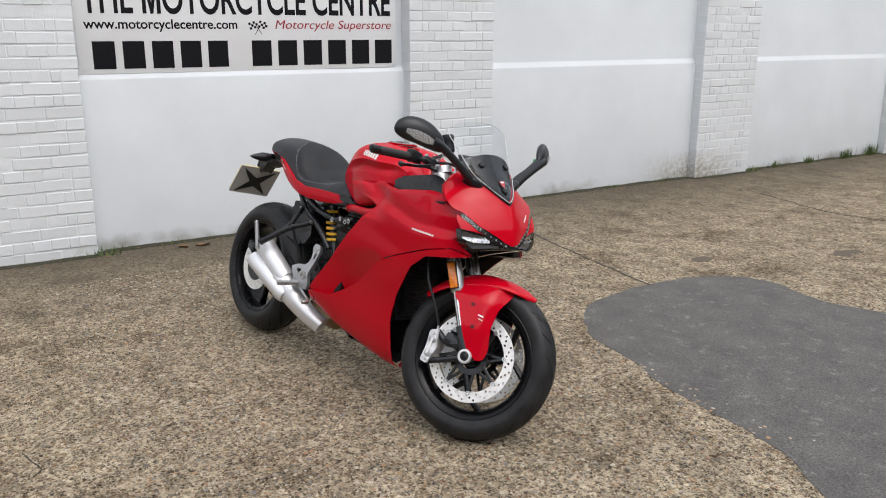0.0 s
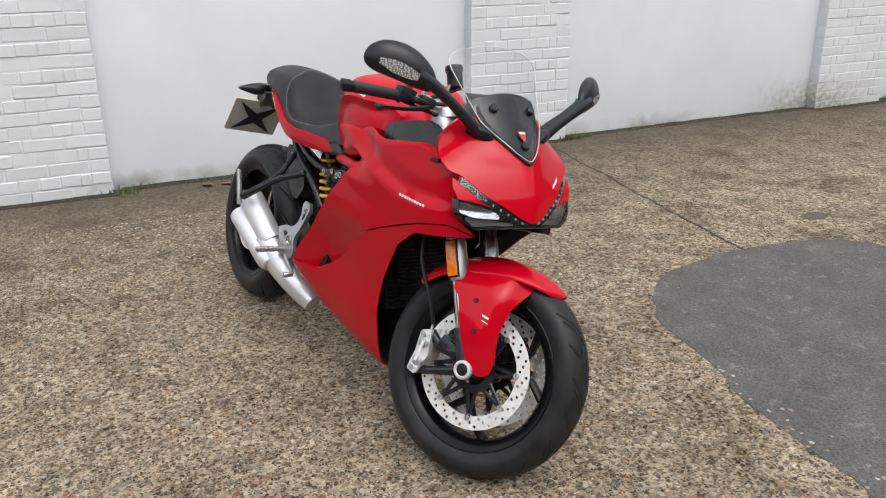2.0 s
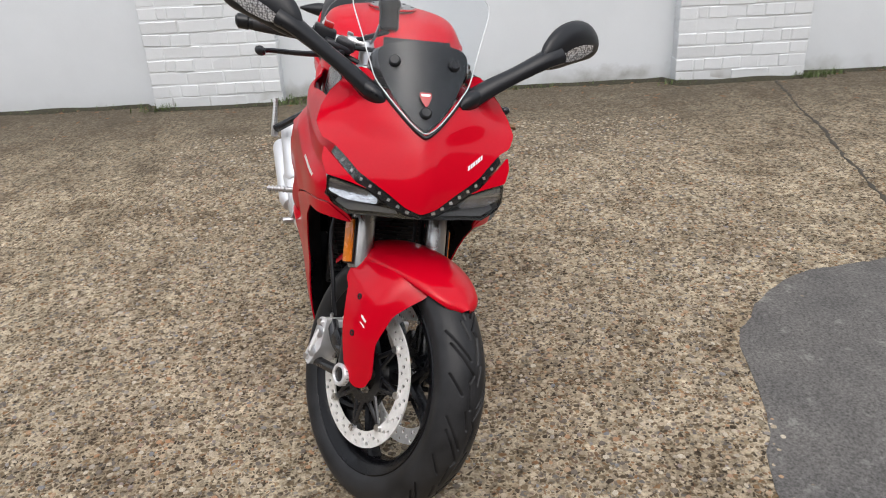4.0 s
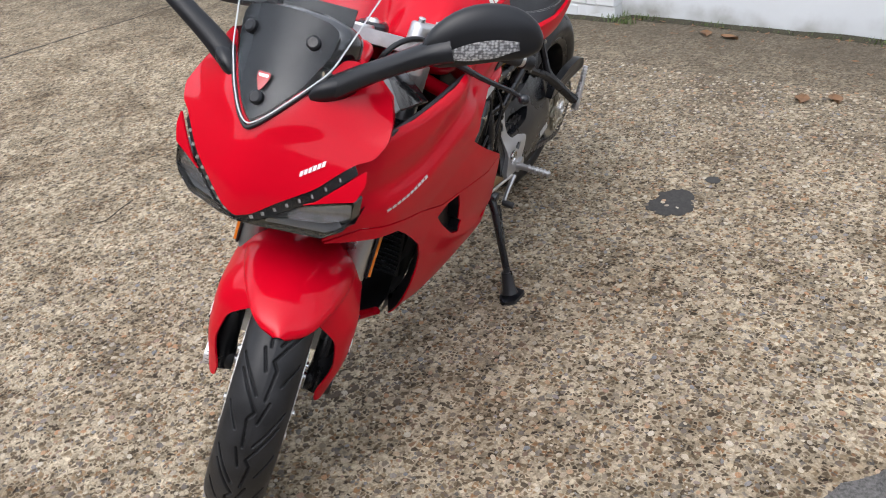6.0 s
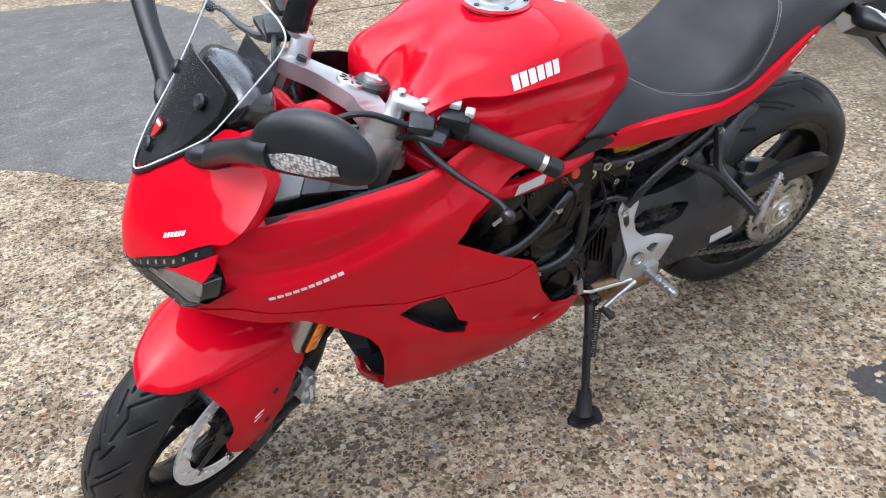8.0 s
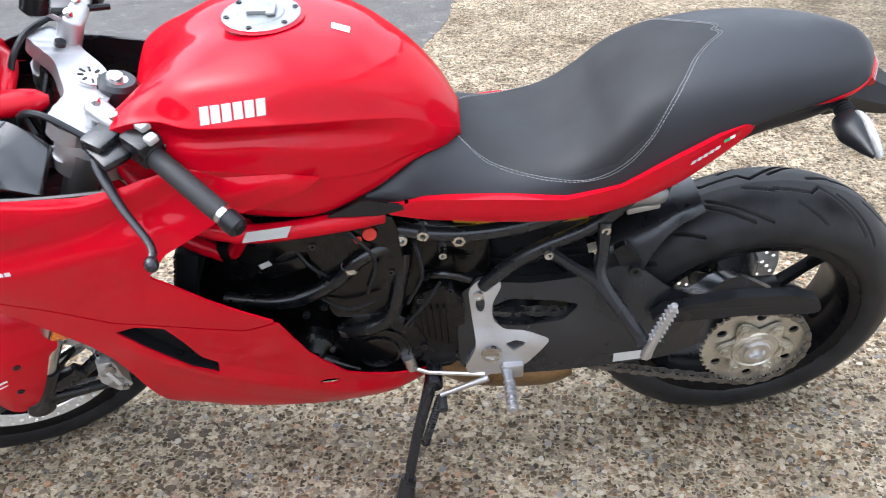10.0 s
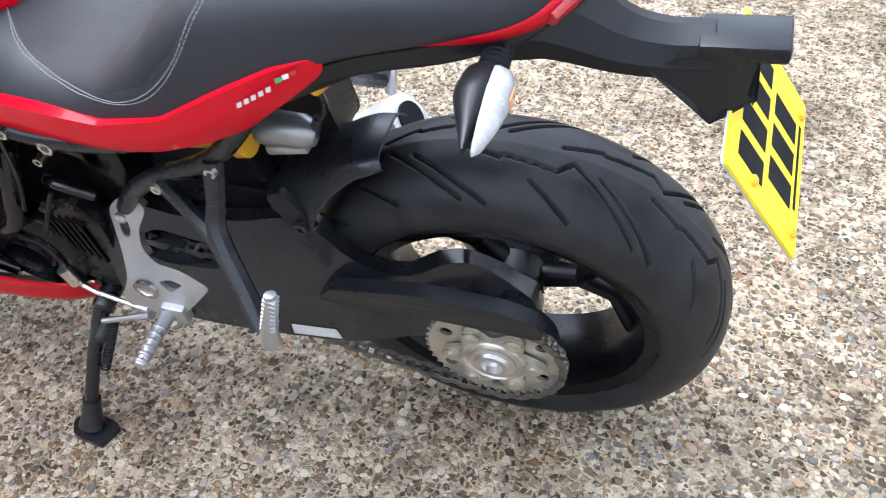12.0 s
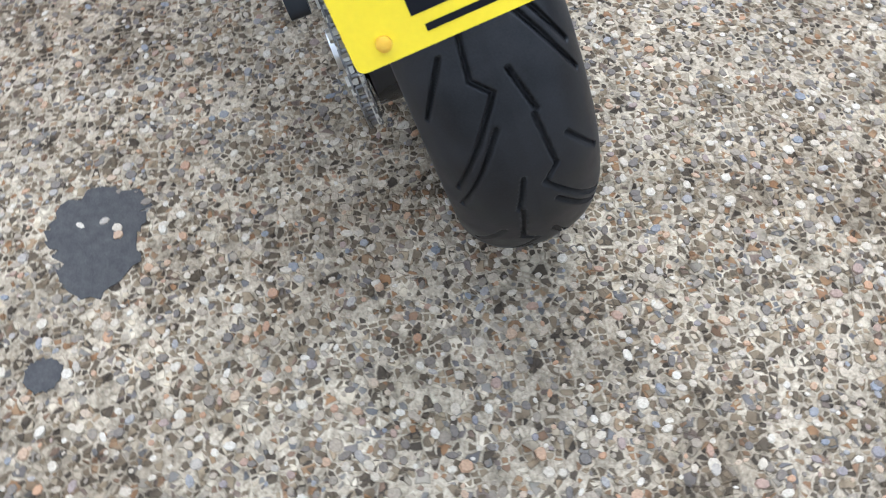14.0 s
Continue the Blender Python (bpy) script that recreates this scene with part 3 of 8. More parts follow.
def lettering(text, size, width, mat, name, parent, m, slant=0.0, bold=0.0, depth=0.001):
    cu = bpy.data.curves.new("text", "FONT")
    cu.body, cu.size, cu.shear, cu.offset, cu.extrude = text, size, slant, bold, depth
    tmp = bpy.data.objects.new("text", cu)
    scene.collection.objects.link(tmp)
    bpy.context.view_layer.update()
    me = bpy.data.meshes.new_from_object(tmp.evaluated_get(bpy.context.evaluated_depsgraph_get()))
    bpy.data.objects.remove(tmp)
    xs = [v.co.x for v in me.vertices]
    k = width / (max(xs) - min(xs))
    me.transform(m @ Matrix.Diagonal((k, 1, 1, 1)) @ Matrix.Translation((-min(xs), 0, 0)))
    # one mesh for each letter: pieces that lie over one another in x belong together
    bm = bmesh.new()
    bm.from_mesh(me)
    bmesh.ops.remove_doubles(bm, verts=bm.verts, dist=1e-6)
    bm.verts.ensure_lookup_table()
    axis = 0 if abs(m[0][0]) > abs(m[1][0]) else 1
    seen, islands = set(), []
    for v in bm.verts:
        if v.index in seen:
            continue
        stack, found = [v], []
        seen.add(v.index)
        while stack:
            w = stack.pop()
            found.append(w)
            for e in w.link_edges:
                o = e.other_vert(w)
                if o.index not in seen:
                    seen.add(o.index)
                    stack.append(o)
        at = [w.co[axis] for w in found]
        islands.append([min(at), max(at), {w.index for w in found}])
    islands.sort(key=lambda q: q[0])
    letters = []
    for lo, hi, ids in islands:
        if letters and min(hi, letters[-1][1]) - lo > 0.5 * (hi - lo):
            letters[-1] = [letters[-1][0], max(hi, letters[-1][1]), letters[-1][2] | ids]
        else:
            letters.append([lo, hi, ids])
    chars = [c for c in text if c != " "]
    for at, (lo, hi, ids) in enumerate(letters):
        if bold and len(chars) == len(letters) and chars[at] == "M":
            cs = [bm.verts[k].co for k in ids]
            x0, x1, z0, z1 = min(c.x for c in cs), max(c.x for c in cs), min(c.z for c in cs), max(c.z for c in cs)
            shape = [(0, 0), (0, 1), (0.28, 1), (0.5, 0.34), (0.72, 1), (1, 1), (1, 0), (0.79, 0), (0.79, 0.72), (0.58, 0), (0.42, 0), (0.21, 0.72), (0.21, 0)]
            part(name, Geo().slab([(lo + u * (hi - lo), z0 + v * (z1 - z0)) for u, v in shape], x0, x1, lambda u, v, d: (d, u, v)), mat, parent, flat=True)
            continue
        order = {k: n for n, k in enumerate(sorted(ids))}
        V = [tuple(bm.verts[k].co) for k in sorted(ids)]
        F = [tuple(order[v.index] for v in f.verts) for f in bm.faces if f.verts[0].index in ids]
        one = bpy.data.meshes.new(name)
        one.from_pydata(V, [], F)
        one.materials.append(mat)
        new(name, one).parent = parent
    bm.free()


# ---- yard ----
def ground():
    g = Geo()
    E = 400.0
    cuts = [-E, -40, -8, -3, 0, 3, 8, 40, E]
    V = [(x, y, 0) for x in cuts for y in cuts]
    k = len(cuts)
    F = [(i * k + j, (i + 1) * k + j, (i + 1) * k + j + 1, i * k + j + 1) for i in range(k - 1) for j in range(k - 1)]
    g.add(V, F)
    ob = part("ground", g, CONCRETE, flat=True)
    return tagged(ob, "brown-grey exposed-aggregate concrete yard, stained and worn", "ground", kind="structure")


def ragged(poly, amp, step, seed):
    rnd = random.Random(seed)
    out = []
    for p in dense(catmull(poly, 6, True), step):
        w = noise.noise(Vector((p[0] * 9, p[1] * 9, seed))) * amp + rnd.uniform(-0.25, 0.25) * amp
        out.append((p[0] + w, p[1] + w * (0.6 if rnd.random() > 0.5 else -0.6)))
    return out


def flat_patch(name, poly, height, mat, label, category, amp=0.02, step=0.03, seed=1, kind="structure"):
    pl = ragged(poly, amp, step, seed)
    g = Geo().slab(pl, 0.0, height, lambda u, v, d: (u, v, d))
    return tagged(part(name, g, mat, sharp=60), label, category, kind=kind)


def yard():
    ground()
    flat_patch("asphalt_patch", [(0.93, 1.37), (0.66, 1.6), (0.55, 1.95), (0.53, 2.3), (0.58, 2.62), (0.72, 2.82), (0.95, 2.9), (1.25, 2.83),
                                 (1.6, 2.95), (2.2, 3.1), (3.2, 3.2), (4.5, 2.6), (4.6, 1.2), (3.8, 0.7), (2.9, 0.85), (2.5, 1.02), (2.27, 1.14),
                                 (1.9, 1.18), (1.62, 1.2), (1.37, 1.28), (1.1, 1.31)], 0.002, ASPHALT,
               "dark grey worn asphalt repair patch in the concrete", "asphalt", seed=3)
    flat_patch("asphalt_patch", [(1.05, -3.4), (1.1, -2.8), (1.2, -2.2), (1.34, -1.78), (1.5, -1.64), (1.75, -1.62), (2.2, -2.0), (2.9, -2.3),
                                 (4.2, -2.6), (4.8, -4.0), (3.5, -5.2), (1.8, -5.0), (1.2, -4.2)], 0.002, ASPHALT,
               "dark grey cracked asphalt repair patch in the concrete", "asphalt", seed=7)
    flat_patch("tar_stain", [(0.012, 0.632), (0.058, 0.560), (0.036, 0.500), (-0.02, 0.515), (-0.08, 0.508), (-0.132, 0.556), (-0.125, 0.610), (-0.085, 0.622), (-0.04, 0.645)],
               0.0015, TAR, "dark bitumen blot on the concrete", "stain", amp=0.03, step=0.008, seed=5)
    flat_patch("tar_stain", circle(-0.252, 0.632, 0.026, 8), 0.0015, TAR, "small round bitumen blot on the concrete", "stain", amp=0.014, step=0.006, seed=6)
    flat_patch("tar_stain", circle(0.3, 2.93, 0.055, 8, 0.085), 0.0015, FAINT, "faint brown oval oil stain on the concrete", "stain", amp=0.02, step=0.02, seed=8)
    flat_patch("tar_stain", circle(0.7, 3.92, 0.06, 8, 0.14), 0.0015, FAINT, "faint brown ragged oil stain on the concrete", "stain", amp=0.05, step=0.02, seed=9)
    # spatter of oily dirt
    rnd = random.Random(31)
    g = Geo()
    for _ in range(150):
        cx, cy, r = 1.255 + rnd.gauss(0, 0.06), 0.225 + rnd.gauss(0, 0.08), 0.0025 + 0.011 * rnd.random() ** 2.6
        g.join(Geo().slab(ragged(circle(cx, cy, r, 7, r * rnd.uniform(0.5, 1.0)), r * 0.5, max(0.003, r * 0.4), rnd.randint(1, 99)), -0.002, 0.0005 + 0.0025 * rnd.random(), lambda u, v, d: (u, v, d)))
    tagged(part("dirt_spatter", g, OIL, sharp=60), "brown oily dirt spattered on the concrete", "stain", kind="stuff")
    # joints between the slabs
    for pts, w, seed in (([(-1.9, 2.52), (-1.5, 2.46), (-0.9, 2.39), (-0.31, 2.31), (0.2, 2.24), (0.55, 2.22)], 0.014, 1),
                         ([(-1.9, -3.5), (-1.0, -3.56), (0.19, -3.66), (0.87, -3.67), (1.1, -3.6)], 0.012, 2),
                         ([(0.84, -1.24), (0.92, -1.22), (1.0, -1.2), (1.04, -1.23)], 0.004, 3),
                         ([(0.24, 4.9), (0.1, 5.6), (-0.3, 7.0), (-0.6, 9.0)], 0.02, 4),
                         ([(-1.0, 5.2), (-0.2, 5.0), (0.24, 5.1), (1.0, 5.3)], 0.012, 5)):
        line = catmull([(*p, 0) for p in pts], 22)
        rnd = random.Random(seed)
        g = Geo()
        R = []
        for p in line:
            k = w * (0.25 + 0.9 * rnd.random() ** 1.5)
            o = 1.6 * w * noise.noise(Vector((p[0] * 3.1, p[1] * 3.1, seed))) + 0.9 * w * noise.noise(Vector((p[0] * 14, p[1] * 14, seed)))
            R.append([(p[0], p[1] + o - k, 0.0005), (p[0], p[1] + o - k * 0.6, 0.003), (p[0], p[1] + o + k * 0.6, 0.003), (p[0], p[1] + o + k, 0.0005)])
        V = [q for r in R for q in r]
        F = [(4 * i + j, 4 * i + j + 1, 4 * i + 5 + j, 4 * i + 4 + j) for i in range(len(R) - 1) for j in range(3)]
        tagged(part("slab_joint", g.add(V, F), JOINT), "dirt-filled crack between the concrete slabs", "joint", kind="structure")


def pebbles():
    """Stones that stand proud of the concrete, thickest where the camera comes near."""
    rnd = np.random.RandomState(4)
    V, F = [], []
    n = 7
    step = 0.0165
    base = 0
    for x in np.arange(-1.25, 2.3, step):
        for y in np.arange(-0.95, 1.75, step):
            far = max(0.0, x - 0.6) * 0.35 + max(0.0, y - 0.9) * 0.35 + max(0.0, -0.35 - y) * 0.5
            if rnd.rand() > 0.60 - 0.40 * far:
                continue
            if (math.hypot(x + 0.05, y - 0.57) < 0.09 or math.hypot(x + 0.252, y - 0.632) < 0.024) and rnd.rand() > 0.22:
                continue
            if x > 0.6 and y > 1.28 + max(0.0, 0.93 - x) * 0.9 and rnd.rand() > 0.02:
                continue
            px, py = x + rnd.uniform(-1, 1) * step * 0.6, y + rnd.uniform(-1, 1) * step * 0.6
            s = 0.0040 + 0.0068 * rnd.rand() ** 2.2
            el, rot, hh = rnd.uniform(0.55, 1.0), rnd.uniform(0, 6.3), s * rnd.uniform(0.12, 0.40)
            ca, sa = math.cos(rot), math.sin(rot)
            for k, (rr, z) in enumerate(((1.0, -0.0005), (0.80, 0.85))):
                for j in range(n):
                    a = 2 * math.pi * j / n
                    q = s * rr * rnd.uniform(0.86, 1.12)
                    u, w = q * math.cos(a), q * math.sin(a) * el
                    V.append((px + u * ca - w * sa, py + u * sa + w * ca, z if k == 0 else hh * z * rnd.uniform(0.8, 1.2)))
            V.append((px, py, hh * rnd.uniform(0.85, 1.1)))
            F += [(base + j, base + (j + 1) % n, base + n + (j + 1) % n, base + n + j) for j in range(n)]
            F += [(base + n + j, base + n + (j + 1) % n, base + 2 * n) for j in range(n)]
            base += 2 * n + 1
    me = bpy.data.meshes.new("pebbles")
    me.from_pydata(V, [], F)
    me.materials.append(PEBBLE)
    me.polygons.foreach_set("use_smooth", [False] * len(me.polygons))
    tagged(new("pebbles", me), "brown, grey and cream stones set in the worn concrete", "gravel", kind="stuff")


# ---- wall ----
PIER_X, LOW_X, HIGH_X, LEDGE_Z, WALL_TOP = -1.866, -1.968, -2.005, 1.19, 3.6
PIERS = [(-4.65, -3.86), (-1.31, -0.52), (1.905, 2.70), (5.25, 6.05), (8.60, 9.40)]


def brick_mesh(length, seed, height=0.0690, depth=0.115):
    """A painted brick with soft, slightly crooked arrises; front face towards +x."""
    rnd = random.Random(seed)
    b = 0.0034
    V, F = [], []
    for x, k in ((-depth, 0.0), (-b, 0.0), (0.0, b)):
        for y, z in ((0, 0), (1, 0), (1, 1), (0, 1)):
            j = rnd.uniform(-0.0016, 0.0016)
            V.append((x + (rnd.uniform(-0.002, 0.002) if k else 0), (k if y == 0 else length - k) + j, (k if z == 0 else height - k) + j))
    for r in (0, 4):
        F += [(r + i, r + (i + 1) % 4, r + 4 + (i + 1) % 4, r + 4 + i) for i in range(4)]
    F.append((8, 9, 10, 11))
    me = bpy.data.meshes.new("brick")
    me.from_pydata(V, [], F)
    me.materials.append(BRICKPAINT)
    me.polygons.foreach_set("use_smooth", [True] * len(F))
    me.set_sharp_from_angle(angle=radians(20))
    return me


def wall():
    lo, hi = -14.0, 16.0
    # lower, thicker render course and the upper wall, between the piers
    g = Geo()
    prof = [(LOW_X, -0.05), (LOW_X, LEDGE_Z - 0.034), (LOW_X - 0.004, LEDGE_Z - 0.024), (HIGH_X + 0.004, LEDGE_Z + 0.012), (HIGH_X, LEDGE_Z + 0.022),
            (HIGH_X, WALL_TOP), (HIGH_X - 0.25, WALL_TOP), (HIGH_X - 0.25, -0.05)]
    ys = np.arange(lo, hi + 0.01, 0.25)
    R = []
    for y in ys:
        w = 0.004 * noise.noise(Vector((y * 0.9, 1, 0)))
        R.append([(x + (w if i < 6 else 0), y, z) for i, (x, z) in enumerate(prof)])
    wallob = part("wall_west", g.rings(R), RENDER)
    tagged(wallob, "white-painted rendered wall with a ledge at waist height", "wall", kind="structure")
    # coping
    cop = part("wall_coping", Geo().box((HIGH_X - 0.11, 1, WALL_TOP + 0.04), (0.42, hi - lo, 0.08)), RENDER, bevel=0.01)
    tagged(cop, "white-painted coping along the wall's top", "coping", kind="structure")
    rnd = random.Random(12)
    full = [brick_mesh(0.221, 20 + i) for i in range(4)]
    head = [brick_mesh(0.108, 40 + i) for i in range(4)]
    queen = [brick_mesh(0.055, 60 + i) for i in range(2)]
    for y0, y1 in PIERS:
        w = y1 - y0
        core = Geo().box(((PIER_X - 0.0038 + HIGH_X - 0.02) / 2, (y0 + y1) / 2, WALL_TOP / 2 - 0.02), (PIER_X - 0.0038 - HIGH_X + 0.02, w - 0.006, WALL_TOP + 0.04))
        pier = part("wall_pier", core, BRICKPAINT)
        tagged(pier, "white-painted brick pier with uneven English-bond courses", "pier", "piers along the wall", "structure")
        z, row = 0.0, 0
        while z < 2.75:
            course = 0.0775
            if row % 2:
                sizes = [0.108, 0.055] + [0.108] * 4 + [0.055, 0.108]
            else:
                sizes = [0.221, 0.221, 0.221, 0.108] if (row // 2) % 2 else [0.108, 0.221, 0.221, 0.221]
            gap = (w - sum(sizes)) / (len(sizes) - 1)
            y = y0
            for s in sizes:
                me = rnd.choice(full if s > 0.2 else head if s > 0.09 else queen)
                b = new("brick", me)
                b.parent = pier
                b.location = (PIER_X + rnd.uniform(-0.003, 0.003), y + rnd.uniform(-0.002, 0.002), z + rnd.uniform(-0.0025, 0.0025))
                b.rotation_euler = (rnd.uniform(-0.012, 0.012), 0, rnd.uniform(-0.01, 0.01))
                y += s + gap
            z += course
            row += 1


def unseen_walls():
    """Plain walls added unseen on the other three sides, to darken reflections."""
    for name, c, size in (("unseen_wall_east", (10.0, 1.0, 2.4), (0.3, 28.3, 5.0)), ("unseen_wall_south", (4.0, -13.0, 2.4), (11.7, 0.3, 5.0)), ("unseen_wall_north", (4.0, 15.0, 2.4), (11.7, 0.3, 5.0))):
        tagged(part(name, Geo().box(c, size), YARDBRICK, bevel=0.01), "plain dull brown brick wall, added out of view to darken reflections", "wall", kind="structure")


def sign():
    x0 = HIGH_X + 0.012
    y0, y1, z0, z1 = -0.50, 1.845, 1.195, 2.15
    board = Geo().box((x0, (y0 + y1) / 2, (z0 + z1) / 2), (0.006, y1 - y0, z1 - z0))
    ob = part("sign_board", board, SIGNWHITE, bevel=0.001)
    tagged(ob, "white sign board with black and red lettering screwed to the wall", "sign")
    face = x0 + 0.0035

    def place(y, z):
        return Matrix(((0, 0, 1, face), (1, 0, 0, y), (0, 1, 0, z), (0, 0, 0, 1)))
    lettering("THE MOTORCYCLE CENTRE", 0.29, 2.25, INK, "letter", ob, place(-0.45, 1.590), bold=0.006)
    lettering("www.motorcyclecentre.com", 0.088, 1.02, INK, "letter", ob, place(-0.446, 1.487), bold=0.0015)
    lettering("Motorcycle Superstore", 0.088, 0.95, SIGNRED, "letter", ob, place(0.855, 1.487), slant=0.22)
    # the telephone number, as plain bars
    for a, b, k in ((-0.43, 0.522, 5), (0.647, 1.835, 6)):
        s = (b - a) / k
        for i in range(k):
            bar = Geo().box((face + 0.0006, a + s * (i + 0.5), 1.316), (0.0014, s * 0.74, 0.180))
            part("number_bar", bar, INK, ob)
    # crossed chequered flags
    g = Geo()
    for sgn in (-1, 1):
        cy = 0.728 + sgn * 0.036
        rot = Matrix.Rotation(sgn * radians(-16), 3, "X")
        for i in range(4):
            for j in range(3):
                if (i + j) % 2 == 0:
                    p = rot @ Vector((0, (i - 1.5) * 0.0165, (j - 1) * 0.0165))
                    g.box((face + 0.001, cy + p.y, 1.512 + p.z), (0.001, 0.0165, 0.0165), rot)
        g.box((face + 0.001, 0.728 + sgn * 0.006, 1.478), (0.001, 0.004, 0.075), Matrix.Rotation(sgn * radians(32), 3, "X"))
    part("flag_emblem", g, INK, ob, "crossed chequered flags")
    for y in np.linspace(y0 + 0.03, y1 - 0.03, 5):
        part("screw", Geo().lathe([(-0.001, 0.005), (0.002, 0.004), (0.003, 0.001)], (face, y, z0 + 0.02), "x", 8), STEEL, ob)


def weeds():
    rnd = random.Random(3)
    V, F = [], []

    def blade(x, y, h, lean, w):
        a = rnd.uniform(0, 6.3)
        dx, dy = math.cos(a) * lean, math.sin(a) * lean
        px, py = -math.sin(a) * w, math.cos(a) * w
        k = len(V)
        V.extend([(x - px, y - py, 0), (x + px, y + py, 0), (x + dx * 0.5 + px * 0.7, y + dy * 0.5 + py * 0.7, h * 0.6),
                  (x + dx * 0.5 - px * 0.7, y + dy * 0.5 - py * 0.7, h * 0.6), (x + dx, y + dy, h)])
        F.extend([(k, k + 1, k + 2, k + 3), (k + 3, k + 2, k + 4)])
    spots = [(-1.84, -0.48, 60, 0.05), (-1.93, -0.36, 50, 0.045), (-1.93, 0.05, 25, 0.03), (-1.84, -1.28, 60, 0.06), (-1.84, -0.75, 20, 0.03),
             (-1.85, 2.73, 110, 0.05), (-1.90, 2.85, 60, 0.045), (-1.93, 3.3, 40, 0.03), (-1.85, 1.93, 50, 0.04), (-1.93, 4.2, 40, 0.04),
             (-1.93, 4.9, 50, 0.04), (-1.84, 5.5, 40, 0.04), (-1.86, 6.15, 70, 0.07), (-1.92, 6.6, 70, 0.08), (-1.92, 7.2, 80, 0.10),
             (-1.92, 7.9, 120, 0.13), (-1.92, 8.4, 120, 0.16), (-1.93, 1.1, 30, 0.03), (-1.93, 0.85, 40, 0.035), (-1.92, -3.3, 60, 0.05), (-1.92, -2.9, 60, 0.06)]
    for x, y, k, h in spots:
        for _ in range(k):
            blade(x + rnd.gauss(0, 0.012), y + rnd.gauss(0, 0.06), h * rnd.uniform(0.35, 1.1), rnd.uniform(0.1, 0.8) * h, rnd.uniform(0.0015, 0.004))
    y = -6.0
    while y < 12:
        for _ in range(3):
            blade(LOW_X + 0.02 + rnd.uniform(-0.015, 0.02), y + rnd.uniform(0, 0.1), rnd.uniform(0.008, 0.03), rnd.uniform(0.005, 0.02), rnd.uniform(0.0015, 0.004))
        y += 0.05
    g = Geo().add(V, F)
    tagged(part("weeds", g, GRASS, flat=True), "small green weeds and grass along the foot of the wall", "weeds", kind="stuff")
    # moss and soil washed into the corner
    R = []
    for y in np.arange(-14, 16, 0.06):
        x = LOW_X
        for a, b in PIERS:
            if a - 0.03 < y < b + 0.03:
                x = PIER_X
        w = 0.035 + 0.05 * abs(noise.noise(Vector((y * 1.7, 0, 2)))) + rnd.uniform(0, 0.015)
        h = 0.012 + 0.022 * abs(noise.noise(Vector((y * 2.3, 4, 0))))
        R.append([(x - 0.02, y, h), (x + w * 0.3, y, h * 0.8), (x + w * 0.7, y, h * 0.35), (x + w, y, 0.0005)])
    V = [q for r in R for q in r]
    F = [(4 * i + j, 4 * i + j + 1, 4 * i + 5 + j, 4 * i + 4 + j) for i in range(len(R) - 1) for j in range(3)]
    tagged(part("moss", Geo().add(V, F), MOSS), "dark moss and soil where wall meets yard", "moss", kind="stuff")
    # dead leaves
    for (x, y, a) in ((-1.80, 0.03, 0.4), (-1.78, 0.16, 1.3), (-1.1, 0.7, 0.1), (-1.15, 0.82, 0.5)):
        R = []
        for t in np.linspace(0, 1, 7):
            w = 0.03 * math.sin(math.pi * min(1, t * 1.05)) + 0.001
            R.append([(0.10 * t - 0.05, -w, 0.012 + 0.01 * t), (0.10 * t - 0.05, 0, 0.004), (0.10 * t - 0.05, w, 0.014 - 0.004 * t)])
        V = [q for r in R for q in r]
        F = [(3 * i + j, 3 * i + j + 1, 3 * i + 4 + j, 3 * i + 3 + j) for i in range(6) for j in range(2)]
        leaf = part("dead_leaf", Geo().add(V, F), DEADLEAF, at=pose(x, y, -0.002, 0, 0, math.degrees(a)))
        tagged(leaf, "curled brown dead leaf lying on the concrete", "leaf")
    V, F = [], []
    for _ in range(900):
        y = rnd.uniform(-7, 13)
        x = -1.92 + 0.62 * rnd.random() ** 2.6
        r, a, z = rnd.uniform(0.006, 0.026), rnd.uniform(0, 6.3), 0.002
        k = len(V)
        for j, w in ((0, 0.25), (1, 1.0), (2, 0.35), (3, 0.9)):
            b = a + j * 1.57
            V.append((x + r * w * math.cos(b), y + r * w * math.sin(b), z + rnd.uniform(0.0, 0.008)))
        F.append((k, k + 1, k + 2, k + 3))
    tagged(part("leaf_litter", Geo().add(V, F), DEADLEAF, flat=True), "small brown scraps of leaf and soil along the wall", "litter", kind="stuff")
    chunk = Geo().slab([(-0.07, -0.12), (0.05, -0.11), (0.10, 0.02), (0.06, 0.11), (-0.06, 0.10)], 0, 0.035, lambda u, v, d: (-1.74 + u, -3.05 + v, d))
    tagged(part("litter_block", chunk, CHALK, bevel=0.006), "white scrap block lying by the wall", "litter")


yard()
wall()
unseen_walls()
sign()
weeds()


# ---- motorcycle ----
# bike axes: x forward from the rear axle, y to its left, z up along the bike; it leans on its stand
BIKE = pose(0.0336, 0.0054, 0, 0, 0, 9.2) @ pose(0, 0, 0, -10.3, 0, 0)
AXIS = Vector((-math.sin(radians(24)), 0, math.cos(radians(24))))
HEAD = Vector((1.595, -0.015, 0))
TILT = Matrix.Translation((0, 0, 0.93)) @ Matrix.Rotation(radians(-3.3), 4, "X") @ Matrix.Translation((0, 0, -0.93))
BARS = Matrix.Translation(HEAD) @ Matrix.Rotation(radians(24.5), 4, AXIS) @ Matrix.Translation(-HEAD) @ Matrix.Translation((0, -0.002, 0))
TURN = Matrix.Translation(HEAD) @ Matrix.Rotation(radians(26.3), 4, AXIS) @ Matrix.Translation(-HEAD) @ Matrix.Translation((0.0096, 0.0017, -0.0192))
